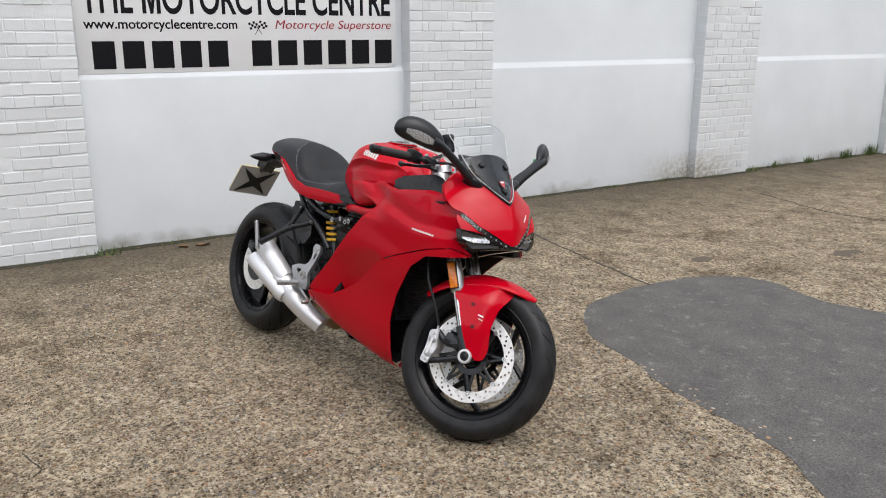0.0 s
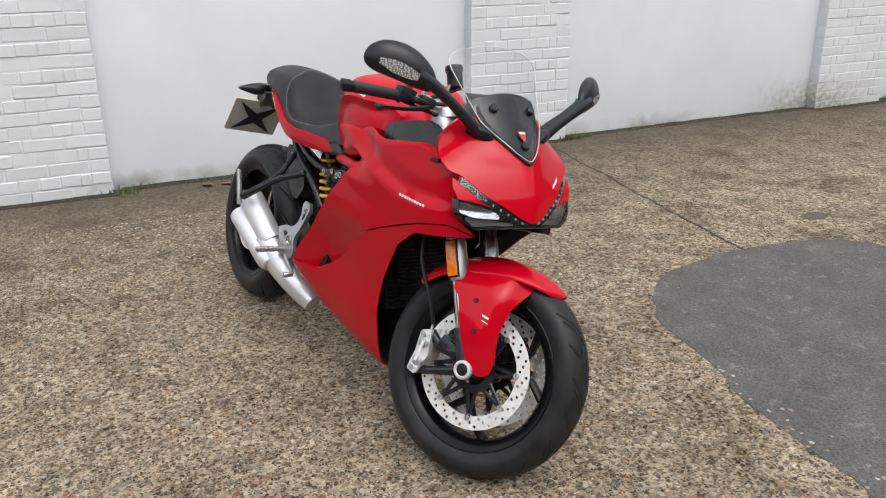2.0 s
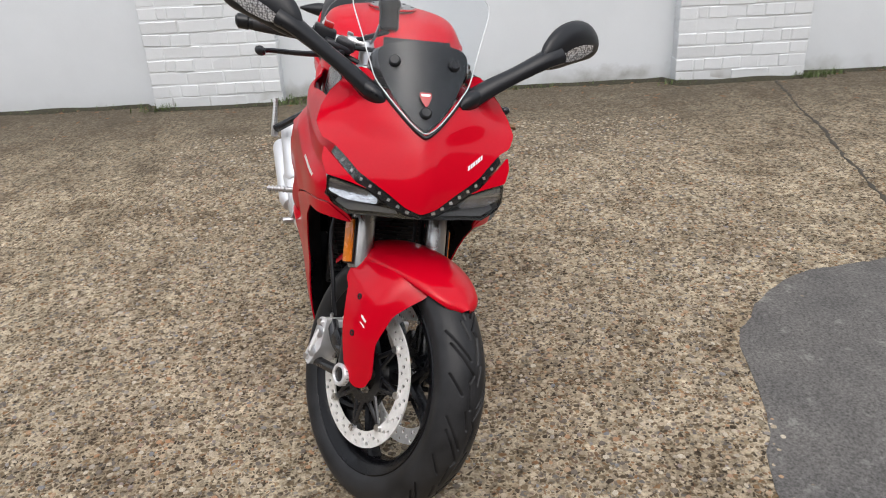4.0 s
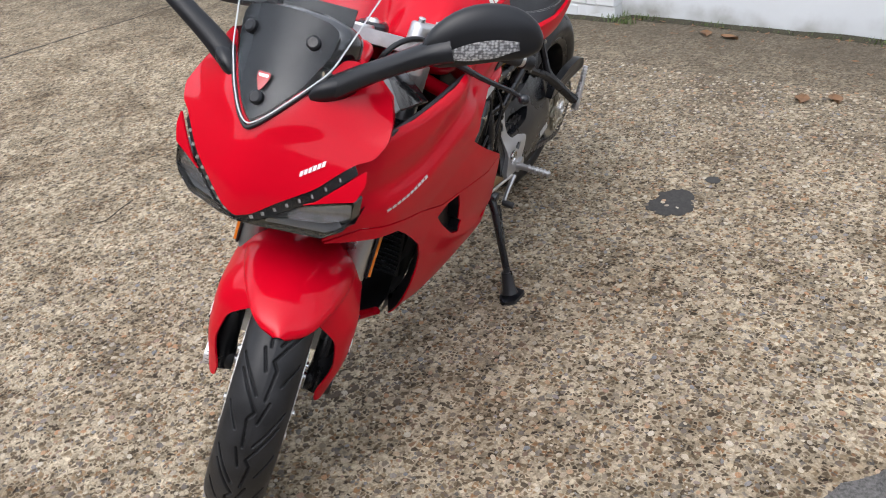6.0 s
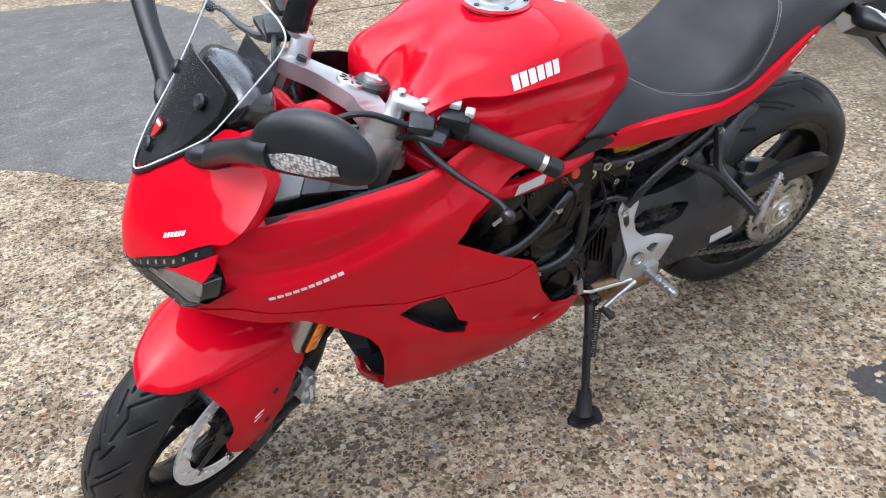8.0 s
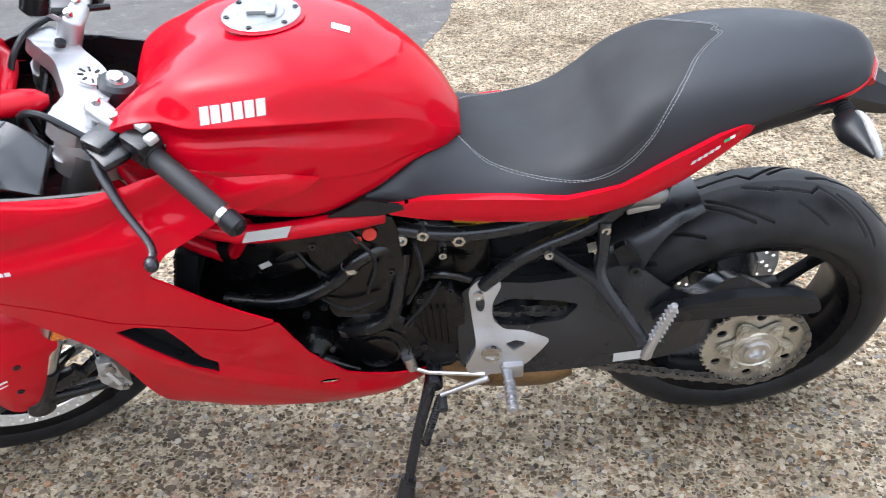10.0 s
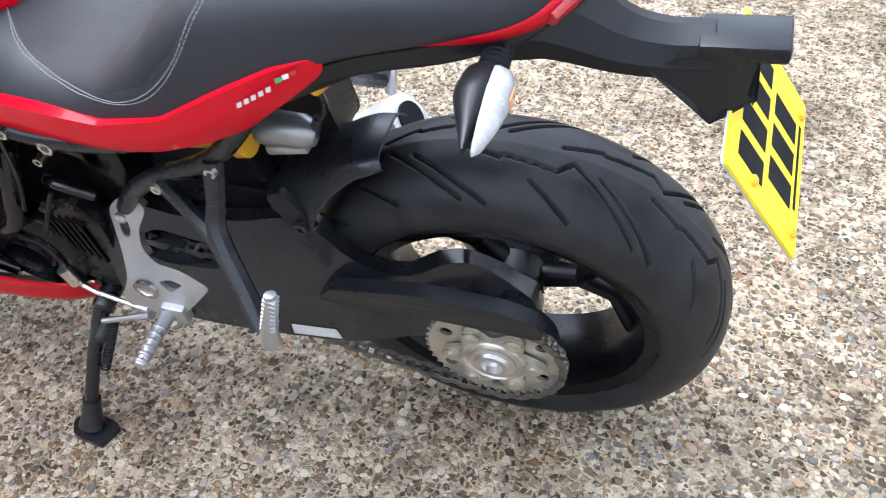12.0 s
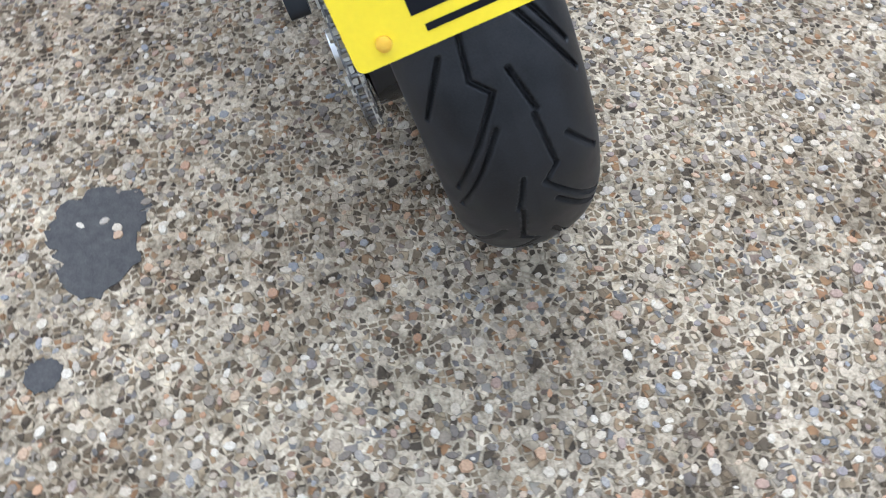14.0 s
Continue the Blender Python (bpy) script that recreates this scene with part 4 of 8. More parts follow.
RAKE = Matrix.Translation((1.2, 0, 0.93)) @ Matrix.Rotation(radians(-2.25), 4, "Y") @ Matrix.Translation((-1.2, 0, -0.93))
STEER = Matrix.Translation((-0.013, 0.0086, 0.001)) @ RAKE @ TILT @ TURN
REAR = Matrix.Translation((0, -0.008, 0.002)) @ TILT
FA, RA = Vector((1.500, 0, 0.300)), Vector((0, 0, 0.3165))

bike = new("motorcycle")
bike.matrix_world = BIKE
tagged(bike, "red fully faired sports motorcycle leaning on its side stand", "motorcycle")


def both(make, *args, **kw):
    return [make(1, *args, **kw), make(-1, *args, **kw)]


def flipped(g, s):
    return g if s > 0 else mirror_y(g)


def tyre_mesh(c, prof, grooves, period, gw, gd, segs):
    """A tyre turned from its profile, with the tread grooves sunk into it."""
    half = catmull([(y, r, 0) for y, r in prof], 6)
    full = [(-p[0], p[1]) for p in reversed(half[1:])] + [(p[0], p[1]) for p in half]
    arc = [0.0]
    for a, b in zip(full, full[1:]):
        arc.append(arc[-1] + math.hypot(b[0] - a[0], b[1] - a[1]))
    arc = np.array(arc) - arc[-1] / 2
    even = np.linspace(arc[0], arc[-1], 160)
    ys = np.interp(even, arc, [p[0] for p in full])
    rs = np.interp(even, arc, [p[1] for p in full])
    R0 = max(rs)
    A = np.linspace(0, 2 * math.pi, segs, endpoint=False)
    U, S = np.meshgrid(A * R0, even, indexing="ij")
    depth = np.zeros_like(U)
    circ = 2 * math.pi * R0
    count = round(circ / period)
    P = circ / count
    for side, shift in ((1, 0.0), (-1, 0.5)):
        for line in grooves:
            for (u0, s0), (u1, s1) in zip(line, line[1:]):
                for k in (-1, 0, 1):
                    du = ((U + shift * P) % P) - u0 - k * P
                    ds = side * S - s0
                    lx, ls = u1 - u0, s1 - s0
                    t = np.clip((du * lx + ds * ls) / (lx * lx + ls * ls), 0, 1)
                    dist = np.hypot(du - t * lx, ds - t * ls)
                    depth = np.maximum(depth, np.clip((gw - dist) / (gw * 0.45), 0, 1))
    depth *= gd
    Rr = rs[None, :] - depth
    X = c[0] + Rr * np.cos(A)[:, None]
    Z = c[2] + Rr * np.sin(A)[:, None]
    Y = np.broadcast_to(ys[None, :], X.shape) + c[1]
    n = len(even)
    V = np.stack([X, Y, Z], -1).reshape(-1, 3).tolist()
    F = [(i * n + j, i * n + j + 1, ((i + 1) % segs) * n + j + 1, ((i + 1) % segs) * n + j) for i in range(segs) for j in range(n - 1)]
    # bead to close the inside
    inner = [(c[0] + 0.218 * math.cos(a), c[1] + y, c[2] + 0.218 * math.sin(a)) for a in A for y in (ys[0] + 0.004, ys[-1] - 0.004)]
    k = len(V)
    V += inner
    for i in range(segs):
        j = (i + 1) % segs
        F.append((i * n, j * n, k + 2 * j, k + 2 * i))
        F.append((j * n + n - 1, i * n + n - 1, k + 2 * i + 1, k + 2 * j + 1))
        F.append((k + 2 * i, k + 2 * j, k + 2 * j + 1, k + 2 * i + 1))
    return Geo().add(V, F)


def swelled(g, c, k):
    """Grown round a wheel's axle by the factor k."""
    c = Vector(c)
    return g.moved(Matrix.Translation(c) @ Matrix.Diagonal((k, 1, k, 1)) @ Matrix.Translation(-c))


def rim_mesh(c, hw, spoke_off, arms, dish):
    g = Geo()
    sec = [(-hw, 0.2275), (-hw + 0.006, 0.2245), (-hw + 0.010, 0.212), (-hw * 0.5, 0.200), (hw * 0.5, 0.200), (hw - 0.010, 0.212), (hw - 0.006, 0.2245),
           (hw, 0.2275), (hw + 0.002, 0.2235), (hw - 0.006, 0.205), (hw * 0.5, 0.192), (-hw * 0.5, 0.192), (-hw + 0.006, 0.205), (-hw - 0.002, 0.2235)]
    g.lathe(sec, c, "y", 72, closed=True)
    hub = Geo().lathe([(-0.045 + dish, 0.036), (-0.030 + dish, 0.048), (0.03 + dish, 0.048), (0.045 + dish, 0.036)], c, "y", 28)
    spokes = []
    for k in range(arms):
        sp = Geo()
        a = spoke_off + 2 * math.pi * k / arms
        d = Vector((math.cos(a), 0, math.sin(a)))
        w = Vector((-math.sin(a), 0, math.cos(a)))
        cc = Vector(c) + Vector((0, dish, 0))
        knee = cc + d * 0.105
        sp.tube([cc + d * 0.03, cc + d * 0.07, knee], [0.021, 0.017, 0.014], 8, squash=1.3, up=(0, 1, 0))
        for sgn in (-1, 1):
            e = Vector((math.cos(a + sgn * 0.5), 0, math.sin(a + sgn * 0.5)))
            mid = cc + (d * 0.45 + e * 0.55) * 0.155
            sp.tube([knee - d * 0.012, mid, Vector(c) + e * 0.197], [0.0125, 0.0105, 0.013], 8, squash=1.45, up=(0, 1, 0))
        spokes.append(sp)
    return g, hub, spokes


def alloy_wheel(name, c, hw, off, dish, k, m, label):
    ring, hub, spokes = rim_mesh(c, hw, off, 3, dish)
    rim = part(name, swelled(ring, c, k), RIMBLACK, bike, label, at=m)
    part("hub", hub, RIMBLACK, rim, at=m)
    for sp in spokes:
        part("spoke", swelled(sp, c, k), RIMBLACK, rim, at=m)
    return rim


def drilled_disc(c, y, r1, r0, thick, holes, seed=0):
    hs = []
    for k in range(holes):
        a = 2 * math.pi * k / holes + seed
        rr = r0 + (r1 - r0) * (0.24 + 0.26 * (k % 3))
        hs.append(circle(rr * math.cos(a), rr * math.sin(a), 0.0048, 8))
    wave = [(r0 * math.cos(a), r0 * math.sin(a)) for a in (2 * math.pi * k / 60 for k in range(60))]
    return sheet([(r1 * math.cos(a), r1 * math.sin(a)) for a in (2 * math.pi * k / 90 for k in range(90))],
                 lambda u, v: (c[0] + u, y, c[2] + v), (0, 1 if y > c[1] else -1, 0), thick, [wave] + hs, step=0.013, corner=0.002, inner=0)


def disc_carrier(c, y, s):
    g, arms = Geo(), []
    g.lathe([(y - 0.003, 0.044), (y - 0.003, 0.066), (y + 0.003, 0.066), (y + 0.003, 0.044)], (c[0], 0, c[2]), "y", 36, closed=True)
    for k in range(8):
        a = 2 * math.pi * k / 8 + 0.2
        for da in (-0.24, 0.24):
            p = Vector((c[0] + 0.06 * math.cos(a + da), y, c[2] + 0.06 * math.sin(a + da)))
            q = Vector((c[0] + 0.130 * math.cos(a), y, c[2] + 0.130 * math.sin(a)))
            arms.append(Geo().tube([p, q], [0.0065, 0.0055], 6, squash=0.6, up=(0, 1, 0)))
    return g, arms


def bobbin(c, y, k):
    a = 2 * math.pi * k / 8 + 0.2
    return Geo().lathe([(y - 0.006, 0.0035), (y - 0.006, 0.0085), (y + 0.006, 0.0085), (y + 0.006, 0.0035)],
                       (c[0] + 0.132 * math.cos(a), 0, c[2] + 0.132 * math.sin(a)), "y", 12, closed=True)


FRONT_GROOVES = [[(0.0, 0.008), (0.055, 0.014), (0.070, 0.004), (0.140, 0.050)], [(0.100, 0.010), (0.170, 0.056)], [(0.030, 0.030), (0.075, 0.058)], [(0.145, 0.006), (0.185, 0.018)]]
REAR_GROOVES = [[(0.0, 0.020), (0.070, 0.028), (0.088, 0.011), (0.200, 0.082)], [(0.125, 0.020), (0.235, 0.086)], [(0.040, 0.048), (0.100, 0.086)], [(0.195, 0.010), (0.245, 0.024)]]


def front_wheel():
    rim = alloy_wheel("front_wheel", FA, 0.050, 0.35, 0.0, 1.026, STEER, "gloss black Y-spoked alloy rim")
    prof = [(0, 0.3005), (0.020, 0.2975), (0.036, 0.2905), (0.050, 0.2785), (0.058, 0.266), (0.0605, 0.254), (0.058, 0.240), (0.053, 0.229), (0.049, 0.2245)]
    part("tyre", swelled(tyre_mesh(FA, prof, FRONT_GROOVES, 0.19, 0.0027, 0.006, 1150), FA, 1.028), RUBBER, rim, "grooved black front tyre", at=STEER, raw=True)
    for s in (1, -1):
        d = part("brake_disc", drilled_disc(FA, s * 0.066, 0.168, 0.130, 0.0045, 66), DISC, rim, "drilled steel brake disc", at=STEER)
        ring, arms = disc_carrier(FA, s * 0.064, s)
        dc = part("disc_carrier", ring, SATIN, rim, at=STEER)
        for arm in arms:
            part("carrier_arm", arm, SATIN, dc, at=STEER)
        for k in range(8):
            part("disc_button", bobbin(FA, s * 0.066, k), STEEL, d, at=STEER)
    part("axle", Geo().cyl((FA.x, -0.123, FA.z), (FA.x, 0.13, FA.z), 0.0125, n=18), STEEL, rim, at=STEER)
    part("axle_nut", Geo().lathe([(-0.138, 0.017), (-0.140, 0.019), (-0.139, 0.025), (-0.135, 0.027), (-0.124, 0.027), (-0.124, 0.017)], FA, "y", 28, closed=True), SILENCER, rim, "polished hollow axle nut", at=STEER)
    # black disc standing in for the shade inside the hollow nut
    part("bore_shade", Geo().cyl((FA.x, -0.1275, FA.z), (FA.x, -0.1295, FA.z), 0.0172, n=20), INK, rim, at=STEER)


def fork(s):
    y = 0.108 * s
    up = AXIS
    foot = Vector((FA.x, y, FA.z))
    g = Geo()
    g.tube([foot - up * 0.022, foot, foot + up * 0.05, foot + up * 0.115], [0.026, 0.031, 0.027, 0.026], 18)
    g.tube([foot + Vector((0, s * 0.028, 0)), foot - Vector((0, s * 0.03, 0))], 0.027, 20)
    g.box(foot + up * 0.055 + Vector((-0.045, 0, -0.01)), (0.07, 0.022, 0.035), Matrix.Rotation(radians(24), 3, "Y"))
    leg = part("fork_leg", g, SATIN, bike, "black fork foot with chromed slider", at=STEER, bevel=0.002)
    part("slider", Geo().cyl(foot + up * 0.10, foot + up * 0.27, 0.0215, n=22), CHROME, leg, "chromed fork slider", at=STEER)
    part("fork_tube", Geo().tube([foot + up * 0.245, foot + up * 0.255, foot + up * 0.38, foot + up * 0.706], [0.0265, 0.0285, 0.0275, 0.0265], 24), FORKTUBE, leg, "grey anodised fork tube", at=STEER)
    r = Geo().box(foot + up * 0.305 + Vector((-0.002, s * 0.034, 0)), (0.030, 0.008, 0.098), Matrix.Rotation(radians(-24), 3, "Y"))
    part("side_reflector", r, ORANGE, leg, "amber side reflector", at=STEER, bevel=0.002)
    part("reflector_bracket", Geo().box(foot + up * 0.305 + Vector((-0.002, s * 0.0295, 0)), (0.036, 0.005, 0.106), Matrix.Rotation(radians(-24), 3, "Y")), BLACK, leg, at=STEER, bevel=0.001)
    part("fork_cap", Geo().tube([foot + up * 0.705, foot + up * 0.732], [0.024, 0.022], 6), ALU, leg, at=STEER, bevel=0.002)
    part("adjuster", Geo().tube([foot + up * 0.73, foot + up * 0.742], [0.010, 0.009], 12), SATIN, leg, at=STEER)


def caliper(s):
    y = 0.085 * s
    poly = [(1.352 + (u - 1.355) * 0.74, 0.303 + (v - 0.303) * 0.84) for u, v in rounded([(1.335, 0.372), (1.378, 0.385), (1.392, 0.30), (1.358, 0.222), (1.318, 0.232), (1.334, 0.30)], 0.012)]
    g = Geo().slab(poly, y - 0.032, y + 0.038 if s > 0 else y + 0.032, side_plane)
    if s < 0:
        g = Geo().slab(poly, y - 0.038, y + 0.032, side_plane)
    c = part("brake_caliper", g, SILENCER, bike, "silver four-piston brake caliper", at=STEER, bevel=0.006)
    for px, pz in ((1.350, 0.352), (1.340, 0.252)):
        part("caliper_bolt", Geo().cyl((px, y + s * 0.030, pz), (px, y + s * 0.046, pz), 0.008, n=12), STEEL, c, at=STEER)
    for px, pz in ((1.356, 0.330), (1.352, 0.276)):
        part("piston_cap", Geo().lathe([(y + s * 0.030, 0.017), (y + s * 0.041, 0.016), (y + s * 0.043, 0.012), (y + s * 0.0425, 0.0)], (px, 0, pz), "y", 20), ALU, c, at=STEER)
    part("bleed_nipple", Geo().cyl((1.358, y + s * 0.020, 0.360), (1.360, y + s * 0.024, 0.382), 0.004, n=8), STEEL, c, at=STEER)
    part("logo_bar", Geo().box((1.352, y + s * 0.0385, 0.303), (0.008, 0.0125, 0.062), Matrix.Rotation(radians(9), 3, "Y")), WHITEINK, c, at=STEER)
    arm = Geo().tube([(1.36, 0.100 * s, 0.36), (1.41, 0.105 * s, 0.33), (1.46, 0.108 * s, 0.335)], [0.014, 0.013, 0.016], 10, smooth=4)
    arm.tube([(1.345, 0.100 * s, 0.245), (1.42, 0.105 * s, 0.268), (1.48, 0.108 * s, 0.29)], [0.013, 0.012, 0.016], 10, smooth=4)
    part("caliper_mount", arm, SATIN, c, at=STEER)
    hose = Geo().tube([(1.36, 0.10 * s, 0.375), (1.33, 0.115 * s, 0.45), (1.27, 0.125 * s, 0.56), (1.25, 0.105 * s, 0.68), (1.27, 0.08 * s, 0.78)], 0.0055, 8, smooth=8)
    part("brake_hose", hose, BLACK, c, at=STEER)


def shell(R, c, thick):
    """A curved sheet from rows of points, thickened towards the axle line through c."""
    n, k = len(R[0]), len(R)
    V = [Vector(p) for r in R for p in r]
    low = []
    for p in V:
        q = p - Vector((c[0], p.y * 0.4, c[2]))
        low.append(p - q.normalized() * thick)
    F = [(i * n + j, i * n + j + 1, (i + 1) * n + j + 1, (i + 1) * n + j) for i in range(k - 1) for j in range(n - 1)]
    m = len(V)
    edge = [j for j in range(n)] + [i * n + n - 1 for i in range(1, k)] + [(k - 1) * n + j for j in range(n - 2, -1, -1)] + [i * n for i in range(k - 2, 0, -1)]
    F2 = F + [tuple(reversed([i + m for i in f])) for f in F]
    F2 += [(edge[i], edge[(i + 1) % len(edge)], edge[(i + 1) % len(edge)] + m, edge[i] + m) for i in range(len(edge))]
    return Geo().add(V + low, F2)


def front_fender():
    R = []
    ang = np.linspace(57, 141, 40)
    hwf = pchip([57, 59, 63, 69, 78, 90, 105, 125, 141], [0.012, 0.034, 0.056, 0.074, 0.092, 0.106, 0.113, 0.106, 0.090])
    rad = pchip([52, 60, 80, 110, 141], [0.318, 0.318, 0.316, 0.316, 0.322])
    drop = pchip([52, 62, 80, 100, 141], [0.006, 0.020, 0.040, 0.056, 0.040])
    cols = np.linspace(-1, 1, 25)
    for a in ang:
        w, r, d = hwf(a), rad(a), drop(a)
        row = []
        for c in cols:
            b = abs(c) * radians(84)
            yy = math.copysign(w * math.sin(b) / math.sin(radians(84)), c)
            rr = r - d * (1 - math.cos(b)) + 0.004 * math.exp(-(c / 0.28) ** 2)
            row.append((FA.x + rr * math.cos(radians(a)), yy, FA.z + rr * math.sin(radians(a))))
        R.append(row)
    g = shell(R, FA, 0.004)
    f = part("front_fender", g, [RED], bike, "glossy red front mudguard", at=STEER)
    yw = pchip([0.28, 0.33, 0.42, 0.50, 0.545, 0.60], [0.118, 0.127, 0.139, 0.136, 0.118, 0.074])
    lift = pchip([1.38, 1.44, 1.50, 1.53, 1.555, 1.58, 1.61], [0.0, 0.004, 0.007, 0.003, -0.008, -0.034, -0.062])
    poly = [(1.405, 0.500), (1.424, 0.492), (1.452, 0.425), (1.474, 0.376), (1.503, 0.318), (1.540, 0.293), (1.564, 0.302), (1.572, 0.340), (1.566, 0.420), (1.574, 0.490),
            (1.600, 0.555), (1.595, 0.578), (1.54, 0.592), (1.46, 0.588), (1.39, 0.560)]
    for s in (1, -1):
        sg = sheet(poly, lambda u, v: (u, s * (yw(v) + lift(u)), v), (0, s, 0), 0.004, step=0.012, corner=0.012)
        sp = part("fender_side", sg, [RED, BLACK], f, "red mudguard side blade", at=STEER)
        for bx, bz in ((1.484, 0.492), (1.505, 0.412)):
            yy = s * (yw(bz) + lift(bx))
            part("bolt", Geo().lathe([(yy - s * 0.003, 0.0075), (yy + s * 0.002, 0.007), (yy + s * 0.002, 0.003), (yy - s * 0.001, 0.003)], (bx, 0, bz), "y", 12), BLACK, sp, at=STEER)
        yy = s * (yw(0.455) + lift(1.525) + 0.0012)
        part("logo_bar", Geo().box((1.522, yy, 0.458), (0.026, 0.0012, 0.005), Matrix.Rotation(radians(12), 3, "Y")), WHITEINK, sp, at=STEER)
        part("logo_bar", Geo().box((1.526, yy, 0.444), (0.022, 0.0012, 0.002), Matrix.Rotation(radians(12), 3, "Y")), WHITEINK, sp, at=STEER)


# fairing surfaces: half width of the sides, and depth of the nose
zbot = pchip([0.55, 0.66, 0.80, 1.00, 1.14, 1.30], [0.275, 0.248, 0.198, 0.157, 0.140, 0.140])
zbot_l = pchip([0.55, 0.66, 0.74, 0.80, 0.93, 1.05, 1.14, 1.30], [0.275, 0.235, 0.185, 0.172, 0.160, 0.163, 0.180, 0.20])
side_z = pchip([0, 0.03, 0.08, 0.16, 0.29, 0.40, 0.50, 0.61, 0.75, 0.85], [0.07, 0.13, 0.160, 0.180, 0.194, 0.213, 0.227, 0.229, 0.215, 0.200])
side_zl = pchip([0, 0.03, 0.08, 0.16, 0.29, 0.40, 0.50, 0.61, 0.75, 0.85], [0.025, 0.066, 0.112, 0.152, 0.190, 0.213, 0.227, 0.229, 0.215, 0.200])
side_l = pchip([0.6, 0.66, 0.85, 0.95, 1.09, 1.294, 1.36, 1.424, 1.476, 1.52, 1.6], [0.90, 0.93, 1.05, 1.04, 1.0, 0.955, 0.93, 0.872, 0.76, 0.62, 0.30])
side_r = pchip([0.6, 0.66, 0.85, 0.95, 1.09, 1.294, 1.36, 1.424, 1.476, 1.52, 1.6], [1.33, 1.31, 1.14, 1.09, 1.05, 0.96, 0.93, 0.872, 0.76, 0.62, 0.30])
arm_y = pchip([0.78, 0.90, 1.0, 1.05, 1.1, 1.16], [0.180, 0.1845, 0.190, 0.198, 0.209, 0.215])
nose_x = pchip([0.66, 0.70, 0.735, 0.78, 0.83, 0.896, 0.956, 1.02, 1.09, 1.17, 1.24], [1.590, 1.600, 1.601, 1.594, 1.576, 1.541, 1.488, 1.440, 1.392, 1.335, 1.285])
nose_a = pchip([0.66, 0.72, 0.83, 0.90, 0.95, 1.02, 1.17], [2.1, 2.3, 2.65, 3.15, 3.45, 3.0, 1.9])


blade_z = pchip([0.80, 0.844, 0.97, 1.17, 1.32, 1.45, 1.55], [0.905, 0.886, 0.830, 0.772, 0.736, 0.734, 0.735])
scoop_top = pchip([0.60, 0.70, 0.844, 0.931, 1.074, 1.142], [0.480, 0.522, 0.574, 0.600, 0.621, 0.600])
brim_r = pchip([0.80, 0.915, 1.02, 1.09, 1.155, 1.22, 1.317, 1.42], [0.862, 0.878, 0.890, 0.880, 0.875, 0.885, 0.897, 0.895])
brim_z = pchip([0.80, 0.915, 1.02, 1.09, 1.155, 1.22, 1.41], [0.862, 0.878, 0.890, 0.878, 0.869, 0.866, 0.868])
belly_z = pchip([0.60, 0.70, 0.85, 1.041, 1.15, 1.22], [0.262, 0.290, 0.350, 0.436, 0.505, 0.550])


def hinge(d, w=0.005):
    """Nought below d = 0 and d above it, with a soft bend."""
    return 0.5 * (d + math.sqrt(d * d + w * w))


def within(v, lo, hi):
    return min(max((v - lo) / (hi - lo), 0.0), 1.0)


def side_y(x, z, s, scoop=True):
    y = side_zl(z - zbot_l(x)) * side_l(x) if s > 0 else side_z(z - zbot(x)) * side_r(x)
    if z > 0.74:
        y += (arm_y(x) - y) * within(z, 0.74, 0.82) * (1 - within(x, 1.06, 1.16))
    # hollow in the right flank, deepest where it tucks behind the lower panel
    if s < 0 and scoop and x < 1.142:
        deep = min(hinge(scoop_top(x) - z, 0.006), 0.17) * 0.30
        y -= deep * (1 - within(x, 1.09, 1.142)) * within(x, 0.62, 0.86)
    # blade line from the tank to the lamp, with the channel above it
    d = z - blade_z(x)
    k = within(x, 0.80, 0.90) * (1 - within(x, 1.42, 1.50))
    y += k * (0.10 * hinge(d + 0.10) - 0.63 * hinge(d) + 0.708 * hinge(d - 0.034) - 0.30 * hinge(d - 0.079))
    # rolled upper edge
    y -= 1.1 * hinge(z - (brim_z if s > 0 else brim_r)(x) + 0.009, 0.003) * within(x, 0.80, 0.86)
    # belly crease of the left lower panel
    if s > 0:
        d = z - belly_z(x)
        y += (1 - within(x, 1.14, 1.22)) * (0.10 * hinge(d + 0.08) - 0.28 * hinge(d) + 0.18 * hinge(d - 0.045))
    return y


def nose_p(y, z, off=0.0):
    # a soft keel runs down the middle below the screen
    k = 1 - within(z, 0.875, 0.935)
    bow = y * y * (1 - k) + k * 0.188 * (math.sqrt(y * y + 0.0009) - 0.03)
    return (nose_x(z) - nose_a(z) * bow + off, y, z)


